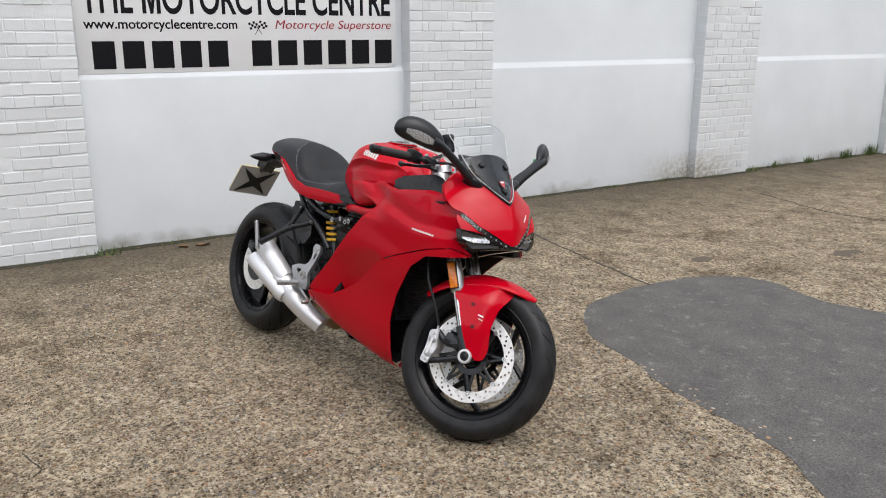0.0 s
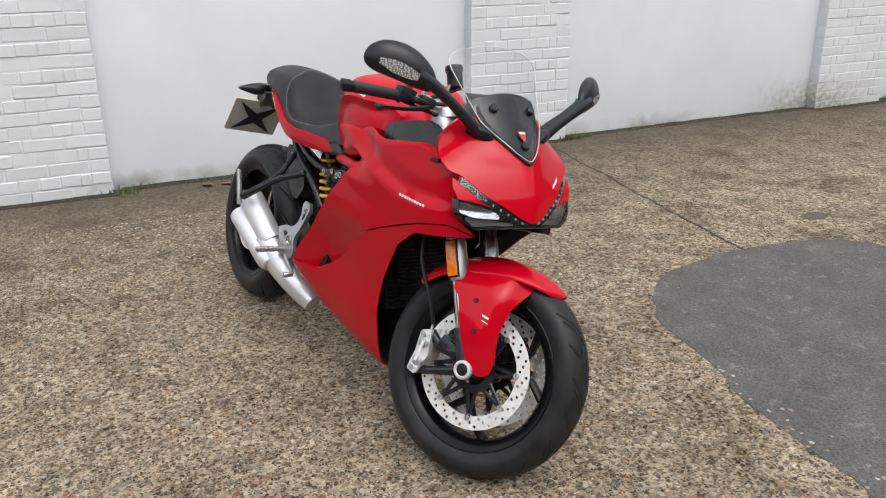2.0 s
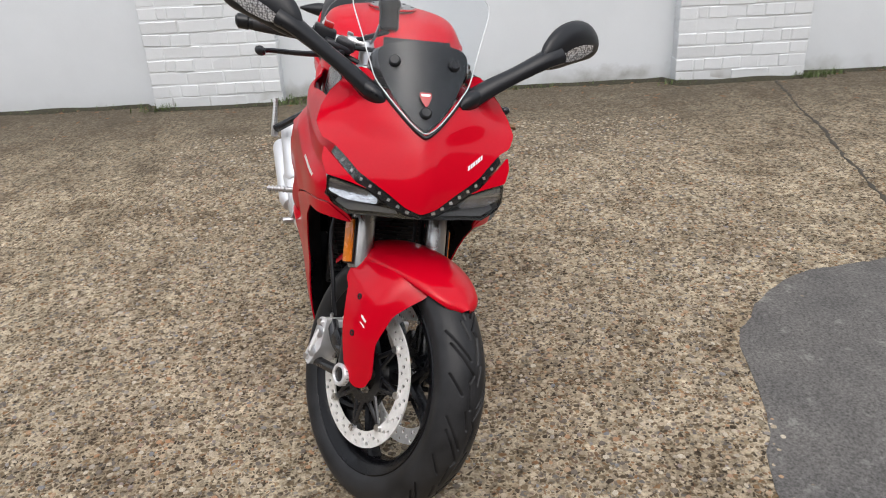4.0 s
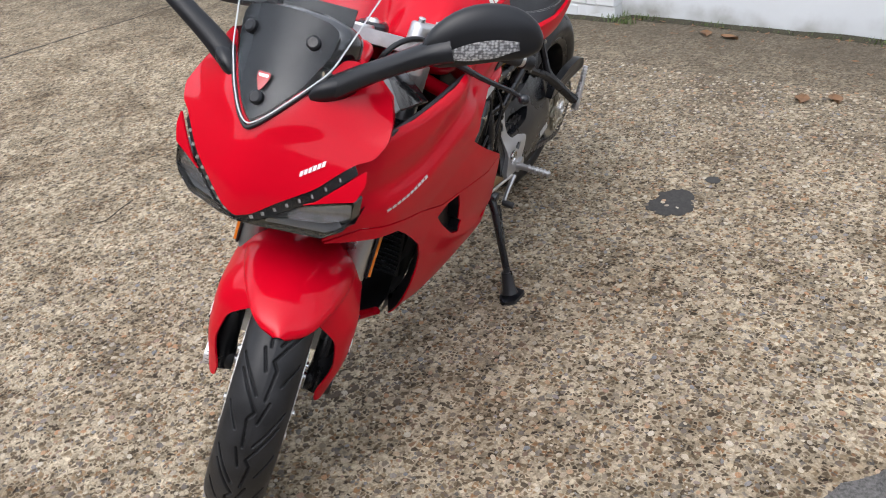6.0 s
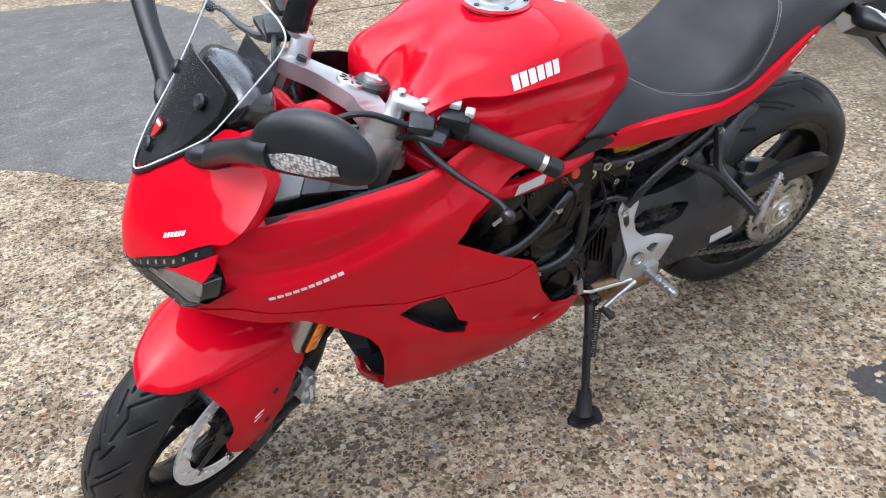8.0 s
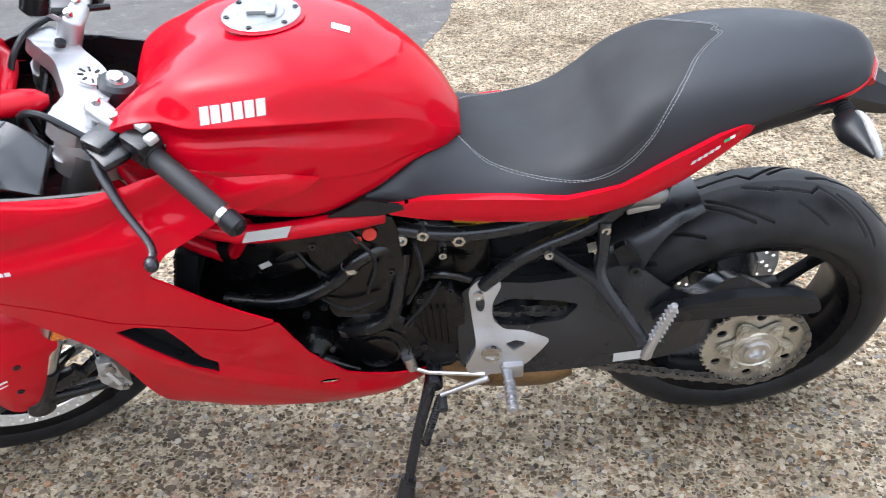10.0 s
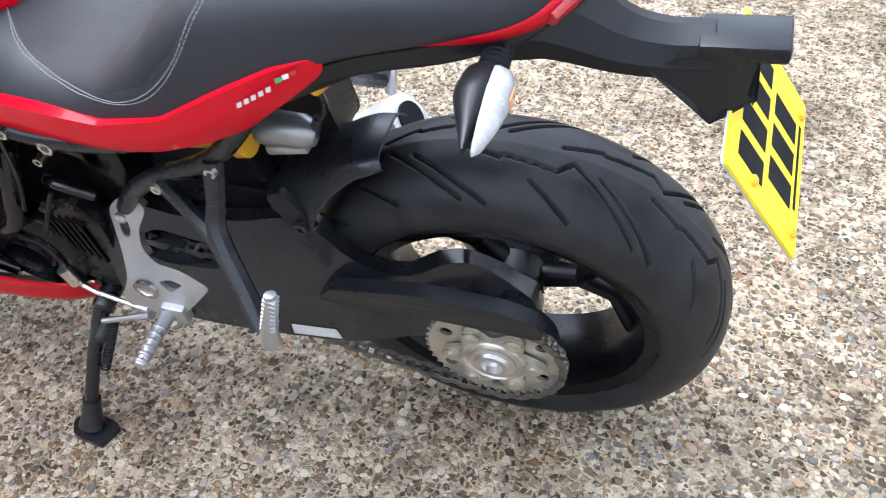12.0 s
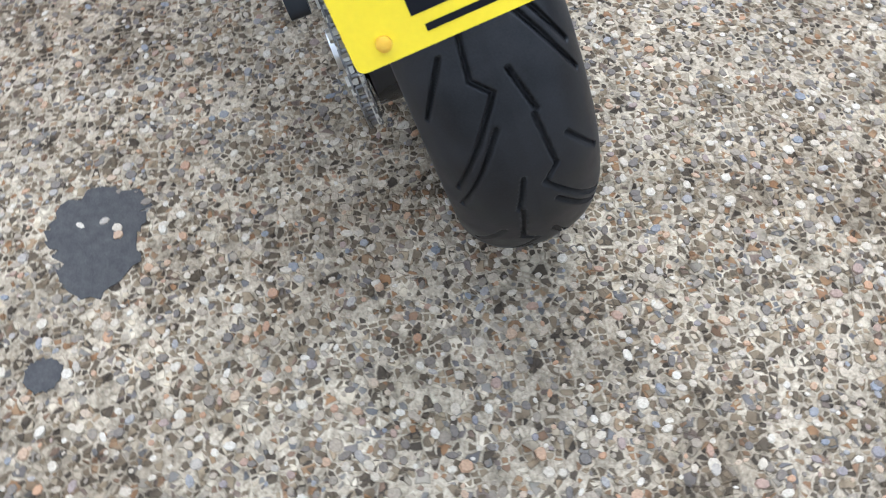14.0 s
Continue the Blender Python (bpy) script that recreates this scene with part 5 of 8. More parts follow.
UPPER_L = [(1.408, 0.868), (1.317, 0.864), (1.22, 0.866), (1.155, 0.869), (1.09, 0.878), (1.02, 0.890), (0.915, 0.878), (0.800, 0.862), (0.825, 0.842),
           (0.90, 0.820), (0.96, 0.807), (1.05, 0.765), (1.087, 0.722), (1.01, 0.668), (0.907, 0.606), (0.96, 0.585), (1.113, 0.600), (1.18, 0.607), (1.287, 0.649), (1.38, 0.677),
           (1.47, 0.700), (1.532, 0.688), (1.515, 0.703), (1.492, 0.722), (1.478, 0.750), (1.480, 0.785), (1.492, 0.825), (1.488, 0.845), (1.45, 0.850)]
LOWER_L = [(0.905, 0.602), (0.96, 0.581), (1.113, 0.596), (1.18, 0.603), (1.287, 0.645), (1.38, 0.673), (1.47, 0.696), (1.530, 0.684), (1.45, 0.666), (1.372, 0.648), (1.330, 0.614), (1.290, 0.576),
           (1.250, 0.536), (1.224, 0.490), (1.208, 0.430), (1.200, 0.360), (1.190, 0.287), (1.164, 0.232), (1.10, 0.198), (1.049, 0.184), (0.927, 0.167), (0.80, 0.178), (0.739, 0.192), (0.68, 0.230), (0.632, 0.270), (0.648, 0.318), (0.81, 0.412), (0.866, 0.498)]
UPPER_R = [(1.412, 0.895), (1.317, 0.897), (1.22, 0.885), (1.155, 0.875), (1.09, 0.880), (1.02, 0.890), (0.915, 0.878), (0.800, 0.862), (0.825, 0.842),
           (0.90, 0.820), (0.97, 0.812), (1.045, 0.795), (0.917, 0.661), (0.82, 0.56), (0.70, 0.435), (0.634, 0.362), (0.70, 0.352), (0.791, 0.360), (0.899, 0.412), (0.975, 0.458), (1.037, 0.516), (1.10, 0.566),
           (1.142, 0.603), (1.200, 0.626), (1.287, 0.657), (1.38, 0.687), (1.47, 0.706), (1.532, 0.688), (1.515, 0.703), (1.492, 0.722), (1.478, 0.750), (1.480, 0.785), (1.492, 0.825), (1.482, 0.850), (1.445, 0.868)]
LOWER_R = [(1.142, 0.598), (1.200, 0.622), (1.287, 0.653), (1.38, 0.683), (1.47, 0.702), (1.530, 0.684), (1.45, 0.668), (1.365, 0.655), (1.29, 0.600), (1.262, 0.553),
           (1.212, 0.470), (1.188, 0.400), (1.180, 0.350), (1.185, 0.287), (1.178, 0.200), (1.160, 0.150), (1.10, 0.147), (1.0, 0.160), (0.8, 0.202), (0.66, 0.252), (0.610, 0.272), (0.622, 0.350),
           (0.70, 0.358), (0.791, 0.369), (0.899, 0.422), (0.975, 0.468), (1.037, 0.526), (1.10, 0.575)]
STEP_R = [(0.622, 0.351), (0.70, 0.358), (0.791, 0.369), (0.899, 0.422), (0.975, 0.468), (1.037, 0.526), (1.10, 0.575), (1.142, 0.598)]
VENT = [(1.190, 0.576), (1.150, 0.592), (1.100, 0.589), (1.078, 0.547), (1.059, 0.496), (1.034, 0.478), (1.039, 0.447), (1.084, 0.468), (1.151, 0.531)]


def decal(s, a, b, h, count, mat, parent, off=0.0006, slant=0.25):
    """A row of small bars on the fairing side, standing for lettering that names a maker."""
    for k in range(count):
        t0, t1 = (k + 0.08) / count, (k + 0.86) / count
        P = []
        for t, zz in ((t0, 0), (t1, 0), (t1, 1), (t0, 1)):
            x = a[0] + (b[0] - a[0]) * t - slant * h * zz * (1 if s > 0 else 1)
            z = a[1] + (b[1] - a[1]) * t + h * zz
            P.append((x, s * (side_y(x, z, s) + off), z))
        part("lettering_bar", Geo().add(P, [(0, 1, 2, 3) if s < 0 else (3, 2, 1, 0)]), mat, parent, flat=True)


def side_fairing(s):
    up, low = (UPPER_L, LOWER_L) if s > 0 else (UPPER_R, LOWER_R)
    surf = lambda u, v: (u, s * side_y(u, v, s), v)
    outer = lambda u, v: (u, s * side_y(u, v, s, False), v)
    u = part("upper_side_fairing", sheet(up, surf, (0, s, 0), 0.004, step=0.0075, corner=0.008), [RED, BLACK], bike, "glossy red upper side fairing")
    holes = [VENT, circle(0.846, 0.386, 0.020, 12, 0.009)] if s > 0 else [circle(0.655, 0.315, 0.010, 10)]
    lo = part("lower_side_fairing", sheet(low, outer, (0, s, 0), 0.004, holes, step=0.0085, corner=0.008), [RED, BLACK], bike, "glossy red lower side fairing with a dark vent" if s > 0 else "glossy red lower side fairing with a pressed scoop")
    if s > 0:
        decal(s, (1.296, 0.738), (1.424, 0.719), 0.0062, 10, SILVERINK, u, slant=-0.2)
        duct = [(x, s * (side_y(x, z, s) - 0.03), z) for x, z in [(1.20, 0.60), (1.10, 0.61), (1.02, 0.50), (1.02, 0.43), (1.10, 0.47)]]
        dv = part("vent_duct", Geo().add(duct, [tuple(range(5))]), BLACK, lo, "black duct inside the vent")
        lip = dense(rounded(VENT, 0.008), 0.012)
        V = [(x, s * (side_y(x, z, s) - k), z) for x, z in lip for k in (0.003, 0.032)]
        m = len(lip)
        part("duct_wall", Geo().add(V, [(2 * i, 2 * i + 1, (2 * i + 3) % (2 * m), (2 * i + 2) % (2 * m)) for i in range(m)]), BLACK, dv)
    else:
        decal(s, (1.398, 0.735), (1.285, 0.742), 0.0062, 10, SILVERINK, u, slant=0.2)
        # folded edge where the lower panel laps over the hollow
        line = [(p[0], p[1]) for p in catmull([(a, b, 0) for a, b in STEP_R], 5)]
        V = []
        for x, z in line:
            V += [(x, s * (side_y(x, z, s, False) - 0.001), z), (x - 0.004, s * (side_y(x, z, s, False) - 0.055), z + 0.004)]
        part("panel_fold", Geo().add(V, [(2 * i, 2 * i + 1, 2 * i + 3, 2 * i + 2) for i in range(len(line) - 1)]), RED, lo)
    # folded inner edge of the wheel arch
    arch = [(1.45, 0.668), (1.365, 0.655), (1.29, 0.600), (1.262, 0.553), (1.212, 0.470), (1.188, 0.400), (1.180, 0.350), (1.185, 0.287), (1.178, 0.200), (1.160, 0.152)]
    if s > 0:
        arch = [(1.45, 0.666), (1.372, 0.648), (1.330, 0.614), (1.290, 0.576), (1.250, 0.536), (1.224, 0.490), (1.208, 0.430), (1.200, 0.360), (1.190, 0.287), (1.164, 0.234)]
    V, F = [], []
    for i, (x, z) in enumerate(arch):
        y = side_y(x, z, s, False)
        V += [(x, s * (y - 0.003), z), (x - 0.06, s * max(0.02, y - 0.035), z - 0.004)]
        if i:
            F.append((2 * i - 2, 2 * i - 1, 2 * i + 1, 2 * i))
    part("arch_lip", Geo().add(V, F), BLACK, lo)


def nose():
    right = [(0.0, 0.7385), (0.032, 0.749), (0.072, 0.774), (0.128, 0.803), (0.158, 0.829), (0.180, 0.845), (0.205, 0.853), (0.217, 0.876), (0.208, 0.902), (0.190, 0.930), (0.158, 0.966), (0.132, 0.990),
             (0.112, 0.992), (0.094, 0.966), (0.062, 0.943), (0.030, 0.913)]
    poly = right + [(0.0, 0.8935)] + [(-y, z) for y, z in reversed(right[1:])]
    cowl = part("nose_cowl", sheet(poly, nose_p, (1, 0, 0.2), 0.004, step=0.009, corner=0.008), [RED, BLACK], bike, "glossy red nose cowl")
    for k in range(6):
        y0, z0 = 0.100 + k * 0.0060, 0.8215 + 0.0033 * k
        g = Geo().add([nose_p(y0 + a, z0 + b + 0.5 * a, 0.0022) for a, b in ((0, 0), (0.0046, 0), (0.0046, 0.0085), (0, 0.0085))], [(0, 1, 2, 3)])
        part("lettering_bar", g, WHITEINK, cowl)
    # windscreen
    sr = [(0.0, 0.893), (0.030, 0.911), (0.068, 0.944), (0.102, 0.977), (0.128, 1.050), (0.150, 1.108), (0.150, 1.132), (0.128, 1.150), (0.082, 1.165)]
    sp = sr + [(0.0, 1.176)] + [(-y, z) for y, z in reversed(sr[1:])]
    scr = part("windscreen", sheet(sp, lambda y, z: nose_p(y, z, 0.009), (1, 0, 0.4), 0.003, step=0.016, corner=0.015, inner=0), [SCREEN], bike, "clear curved windscreen")
    scr.visible_shadow = False
    edge = [nose_p(y, z, 0.0085) for y, z in rounded(sp, 0.015)]
    part("screen_edge", Geo().tube(edge + edge[:1], 0.0014, 6), SCREENEDGE, scr, "pale polished screen edge")
    vee = [(0.102, 0.975), (0.068, 0.942), (0.030, 0.909), (0.010, 0.895), (0.0, 0.891), (-0.010, 0.895), (-0.030, 0.909), (-0.068, 0.942), (-0.102, 0.975)]
    part("screen_seal", Geo().tube([nose_p(y, z - 0.002, 0.004) for y, z in vee], 0.0042, 8, smooth=4), BLACK, scr, "black rubber seal under the screen")
    br = [(0.0, 0.898), (0.030, 0.919), (0.066, 0.952), (0.094, 0.998), (0.098, 1.030), (0.082, 1.044), (0.036, 1.056)]
    bp = br + [(0.0, 1.058)] + [(-y, z) for y, z in reversed(br[1:])]
    part("screen_base", sheet(bp, lambda y, z: nose_p(y, z, 0.004), (1, 0, 0.4), 0.004, step=0.016, corner=0.012), [SMOKE], scr, "dark smoked panel behind the screen's foot")
    for y, z in ((0, 0.933), (0.064, 1.018), (-0.064, 1.018)):
        c = Vector(nose_p(y, z, 0.012))
        nrm = Vector((0.78, y * 3.0, 0.62)).normalized()
        part("screen_bolt", Geo().tube([c - nrm * 0.006, c + nrm * 0.002, c + nrm * 0.005, c + nrm * 0.0045], [0.0125, 0.0125, 0.009, 0.004], 16), BLACK, scr)
    b = [(-0.012, 0.968), (0.012, 0.968), (0.013, 0.961), (0.006, 0.947), (0.0, 0.942), (-0.008, 0.952), (-0.013, 0.961)]
    part("badge", sheet(b, lambda y, z: nose_p(y, z, 0.014), (1, 0, 0.4), 0.0015, step=0.006, corner=0.003), [REDLENS], scr, "small red shield badge")
    part("badge_bar", sheet([(-0.010, 0.9655), (0.010, 0.9655), (0.009, 0.9615), (-0.009, 0.9615)], lambda y, z: nose_p(y, z, 0.0148), (1, 0, 0.4), 0.0008, step=0.006, corner=0.001), [WHITEINK], scr)


def headlight(s):
    P = lambda y, z, off=0.0: nose_p(s * y, z, off)
    lens = [(0.002, 0.7300), (0.034, 0.7335), (0.062, 0.7455), (0.110, 0.7715), (0.150, 0.780), (0.192, 0.785), (0.191, 0.750), (0.180, 0.730), (0.145, 0.7125), (0.100, 0.7195), (0.045, 0.7255), (0.002, 0.7285)]
    body = sheet(lens, lambda y, z: P(y, z, -0.028), (1, 0, 0), 0.004, step=0.013, corner=0.006)
    h = part("headlight", body, [GLOSSBLACK], bike, "wide headlight with black inner shell")
    # rim between shell and lens
    rim = rounded(lens, 0.006)
    V = [P(y, z, -0.001) for y, z in rim] + [P(y, z, -0.03) for y, z in rim]
    k = len(rim)
    part("shell_rim", Geo().add(V, [(i, (i + 1) % k, k + (i + 1) % k, k + i) for i in range(k)]), GLOSSBLACK, h)
    ln = part("lens", sheet(lens, lambda y, z: P(y, z, 0.001), (1, 0, 0), 0.002, step=0.014, corner=0.006, inner=0), [LENS], h, "clear headlight lens")
    ln.visible_shadow = False
    bowl = [(0.086, 0.754), (0.110, 0.766), (0.186, 0.779), (0.186, 0.752), (0.150, 0.742), (0.090, 0.744)]
    part("reflector", sheet(bowl, lambda y, z: P(y, z, -0.010 + 0.3 * abs(z - 0.762)), (1, 0, 0), 0.003, step=0.010, corner=0.006), [LAMPBOWL], h, "dark chromed lamp bowl")
    low = [(0.045, 0.729), (0.100, 0.7235), (0.145, 0.717), (0.172, 0.731), (0.165, 0.742), (0.100, 0.738), (0.050, 0.735)]
    part("inner_trim", sheet(low, lambda y, z: P(y, z, -0.014), (1, 0, 0), 0.003, step=0.010, corner=0.003), [GREYPANEL], h)
    # daytime strip along the nose
    strip = [(0.0, 0.7375), (0.032, 0.748), (0.072, 0.773), (0.128, 0.802), (0.158, 0.828), (0.176, 0.842), (0.185, 0.827), (0.160, 0.806), (0.132, 0.782), (0.075, 0.752), (0.034, 0.7335), (0.0, 0.7275)]
    part("daytime_strip", sheet(strip, lambda y, z: P(y, z, -0.007), (1, 0, 0), 0.003, step=0.010, corner=0.002), [BLACK], h, "dark strip of small lamps")
    ds = part("strip_lens", sheet(strip, lambda y, z: P(y, z, 0.0008), (1, 0, 0), 0.0015, step=0.012, corner=0.002, inner=0), [STRIPLENS], h)
    ds.visible_shadow = False
    for t in np.linspace(0.16, 0.93, 8):
        y = 0.172 * t
        z = float(np.interp(y, [0, 0.033, 0.0735, 0.130, 0.159, 0.180], [0.7325, 0.7405, 0.7622, 0.7918, 0.8165, 0.835]))
        part("lamp_cell", Geo().box(P(y, z, -0.0062), (0.002, 0.0085, 0.0062), Matrix.Rotation(-s * math.atan(5.2 * y), 3, "Z") @ Matrix.Rotation(s * radians(24), 3, "X")), REFLECTOR, h)
    brow = [(0.186, 0.826), (0.160, 0.805), (0.132, 0.781), (0.112, 0.7745), (0.150, 0.7815), (0.194, 0.787), (0.204, 0.815), (0.200, 0.838)]
    part("lamp_brow", sheet(brow, lambda y, z: P(y, z, 0.002), (1, 0, 0), 0.004, step=0.009, corner=0.004), [RED, BLACK], h, "red brow above the headlight")
    # under lip
    V = [P(y, z, 0.0) for y, z in ((0.0, 0.7285), (0.045, 0.7255), (0.10, 0.7195), (0.145, 0.7125), (0.191, 0.748))]
    V += [P(y, z, -0.01) for y, z in ((0.0, 0.7245), (0.045, 0.7215), (0.10, 0.7155), (0.145, 0.7085), (0.194, 0.743))]
    V += [P(y, z, -0.14) for y, z in ((0.0, 0.735), (0.045, 0.732), (0.10, 0.728), (0.14, 0.725), (0.17, 0.750))]
    part("lamp_lip", Geo().add(V, [(i, i + 1, i + 6, i + 5) for i in range(4)] + [(i + 5, i + 6, i + 11, i + 10) for i in range(4)]), BLACK, h)


def mirror(s):
    lift = Matrix.Identity(4)
    if s < 0:
        lift[2][1], lift[2][3], lift[0][1], lift[0][3] = -0.136, -0.015, -0.10, -0.011
    g = Geo()
    g.tube([(1.475, 0.078, 0.935), (1.462, 0.095, 0.944), (1.445, 0.118, 0.952), (1.430, 0.138, 0.958)], [0.012, 0.024, 0.025, 0.017], 14, smooth=4, squash=0.75)
    g.tube([(1.450, 0.112, 0.954), (1.442, 0.150, 0.978), (1.435, 0.205, 1.010), (1.420, 0.270, 1.045), (1.405, 0.300, 1.056)], [0.017, 0.016, 0.0145, 0.017, 0.020], 12, smooth=4, squash=1.3)
    m = part("mirror", flipped(g, s), BLACK, bike, at=lift, label="black mirror stalk with built-in indicator")
    # shell
    stations = [(0.0, 0.012, 0.014), (0.10, 0.030, 0.034), (0.30, 0.042, 0.048), (0.55, 0.045, 0.052), (0.80, 0.038, 0.046), (0.95, 0.022, 0.028), (1.0, 0.006, 0.008)]
    a, b = Vector((1.425, 0.258, 1.040)), Vector((1.316, 0.420, 1.072))
    d = (b - a).normalized()
    back = Vector((-0.86, -0.46, -0.12)).normalized()
    back = (back - d * back.dot(d)).normalized()
    up = d.cross(back)
    if up.z < 0:
        up = -up
    R = []
    for t, hb, hh in catmull(stations, 3):
        c = a.lerp(b, float(t)) + up * (0.016 * math.sin(math.pi * float(t)))
        ring = []
        for k in range(20):
            w = 2 * math.pi * k / 20
            x, z = math.cos(w), math.sin(w)
            ring.append(c + back * (hb * 0.55 * (x if x < 0 else min(x, 0.55))) + up * (hh * z * (1 - 0.18 * (z < 0))))
        R.append(ring)
    part("mirror_shell", flipped(Geo().rings(R), s), BLACK, m, at=lift, label="matt black mirror shell")
    gl = []
    for t, hb, hh in catmull(stations[1:-1], 3):
        c = a.lerp(b, float(t)) + up * (0.016 * math.sin(math.pi * float(t))) + back * (hb * 0.55 * 0.56 + 0.0005)
        gl.append((c + up * hh * 0.74, c - up * hh * 0.62))
    V = [p for pr in gl for p in pr]
    part("mirror_glass", flipped(Geo().add(V, [(2 * i, 2 * i + 1, 2 * i + 3, 2 * i + 2) for i in range(len(gl) - 1)]), s), MIRROR, m, "mirror glass", at=lift)
    # indicator lens on the front of the shell
    ind = []
    ts = np.linspace(0.14, 0.78, 12)
    for i, t in enumerate(ts):
        hb, hh = np.interp(t, [q[0] for q in stations], [q[1] for q in stations]), np.interp(t, [q[0] for q in stations], [q[2] for q in stations])
        c = a.lerp(b, float(t)) + up * (0.016 * math.sin(math.pi * float(t)))
        w = min(1.0, 0.45 + 2.2 * (t - 0.14), 0.45 + 2.6 * (0.80 - t))
        row = []
        for z in (0.20 * w - 0.20, -0.20, -0.20 - 0.30 * w, -0.20 - 0.55 * w):
            zz = max(-0.95, z)
            row.append(c - back * (hb * 0.55 * math.sqrt(1 - zz * zz) + 0.0022) + up * (hh * zz * 0.82))
        ind.append(row)
    V = [p for r in ind for p in r]
    F = [(4 * i + j, 4 * i + j + 1, 4 * i + 5 + j, 4 * i + 4 + j) for i in range(len(ind) - 1) for j in range(3)]
    lensob = part("indicator_lens", flipped(Geo().add([v - back * 0.0015 for v in V], F), s), LENS, m, "clear mirror indicator lens", at=lift)
    lensob.visible_shadow = False
    part("indicator_back", flipped(Geo().add(V, F), s), FACETS, m, "bright faceted indicator reflector", at=lift)
    if s > 0:
        c = a.lerp(b, 0.35) + back * 0.0255
        part("green_sticker", Geo().box(c, (0.002, 0.012, 0.022), Matrix.Rotation(radians(-57), 3, "Z")), GREEN, m)


def cockpit():
    # inner panels beside the forks, dash and dark liner
    for s in (1, -1):
        if s < 0:
            poly = [(1.39, 0.865), (1.09, 0.855), (1.075, 0.905), (1.125, 0.926), (1.297, 0.956), (1.345, 0.950), (1.385, 0.930)]
            iy = pchip([0.85, 0.90, 0.96], [0.188, 0.180, 0.160])
            part("inner_panel", sheet(poly, lambda u, v: (u, -iy(v) * (1 - 0.35 * max(0, (1.2 - u))), v), (0, s, 0), 0.003, step=0.02, corner=0.01), [SATIN], bike, "black inner cockpit panel")
        else:
            top = Geo().rings([[(1.405, 0.172, 0.885), (1.342, 0.182, 0.888), (1.342, 0.180, 0.880), (1.405, 0.168, 0.877)], [(1.378, 0.140, 0.917), (1.306, 0.140, 0.918), (1.306, 0.138, 0.910), (1.378, 0.138, 0.909)],
                               [(1.355, 0.113, 0.940), (1.274, 0.097, 0.940), (1.274, 0.095, 0.932), (1.355, 0.110, 0.932)]])
            ip = part("inner_panel", top, GREYPANEL, bike, "grey folded inner cockpit panel", bevel=0.002)
            side = Geo().rings([[(1.341, 0.182, 0.887), (1.273, 0.097, 0.939), (1.268, 0.097, 0.930), (1.335, 0.180, 0.880)], [(1.275, 0.180, 0.870), (1.240, 0.108, 0.925), (1.236, 0.106, 0.918), (1.272, 0.176, 0.862)],
                                [(1.225, 0.182, 0.858), (1.212, 0.118, 0.905), (1.208, 0.116, 0.898), (1.222, 0.178, 0.850)]])
            part("panel_side", side, GLOSSBLACK, ip, bevel=0.002)
        flange = []
        for y, z in ((0.217, 0.876), (0.208, 0.902), (0.190, 0.930), (0.158, 0.966), (0.132, 0.990)):
            p = Vector(nose_p(s * y, z))
            flange.append((p, p + Vector((-0.022, -s * 0.008, -0.004)), p + Vector((-0.030, -s * 0.026, -0.018))))
        V = [q for f in flange for q in f]
        part("cowl_flange", Geo().add(V, [(3 * i + j, 3 * i + j + 1, 3 * i + 4 + j, 3 * i + 3 + j) for i in range(4) for j in range(2)]), RED, bike)
        low = Geo().tube([(1.405, s * 0.19, 0.862), (1.25, s * 0.195, 0.858), (1.10, s * 0.20, 0.868)], 0.006, 8, smooth=4)
        part("edge_trim", low, BLACK, bike)
    R = []
    for y, w, h in catmull([(-0.110, 0.012, 0.012), (-0.096, 0.034, 0.034), (-0.05, 0.044, 0.047), (0.0, 0.047, 0.050), (0.05, 0.044, 0.047), (0.096, 0.034, 0.034), (0.110, 0.012, 0.012)], 4):
        ring = []
        for k in range(20):
            a = 2 * math.pi * k / 20
            p = Matrix.Rotation(radians(-34), 3, "Y") @ Vector((w * math.copysign(abs(math.cos(a)) ** 0.7, math.cos(a)), 0, h * math.copysign(abs(math.sin(a)) ** 0.7, math.sin(a))))
            ring.append((1.372 + p.x, y, 0.988 + p.z))
        R.append(ring)
    d = part("instrument_panel", Geo().rings(R), GLOSSBLACK, bike, "black instrument pod behind the screen")
    part("display", Geo().box((1.3335, 0, 1.014), (0.003, 0.150, 0.062), Matrix.Rotation(radians(-34), 3, "Y")), SMOKE, d)
    part("instrument_bracket", Geo().tube([(1.37, 0, 0.95), (1.38, 0, 0.88), (1.37, 0, 0.80)], [0.03, 0.035, 0.04], 10, smooth=3), BLACK, bike, "black bracket carrying the instruments")
    # dark structure in front of the head stock
    part("head_shell", Geo().box((1.36, 0, 0.79), (0.18, 0.28, 0.12)), BLACK, bike, "black inner shell behind the headlights", bevel=0.02)
    rim = part("inner_cowl", Geo().tube([(1.405, 0.120, 0.940), (1.352, 0.085, 0.945), (1.300, 0.062, 0.944), (1.250, 0.044, 0.938), (1.228, 0.036, 0.934)], [0.014, 0.022, 0.026, 0.024, 0.010], 16, smooth=5, squash=0.8, up=(0, 0, 1)), RED, bike, "red inner cowl round the instruments")
    part("cowl_rail", Geo().tube([(1.290, 0.052, 0.946), (1.305, 0.0, 0.952), (1.325, -0.06, 0.956), (1.385, -0.125, 0.955)], [0.012, 0.020, 0.020, 0.014], 12, smooth=5, squash=0.8, up=(0, 0, 1)), RED, rim)
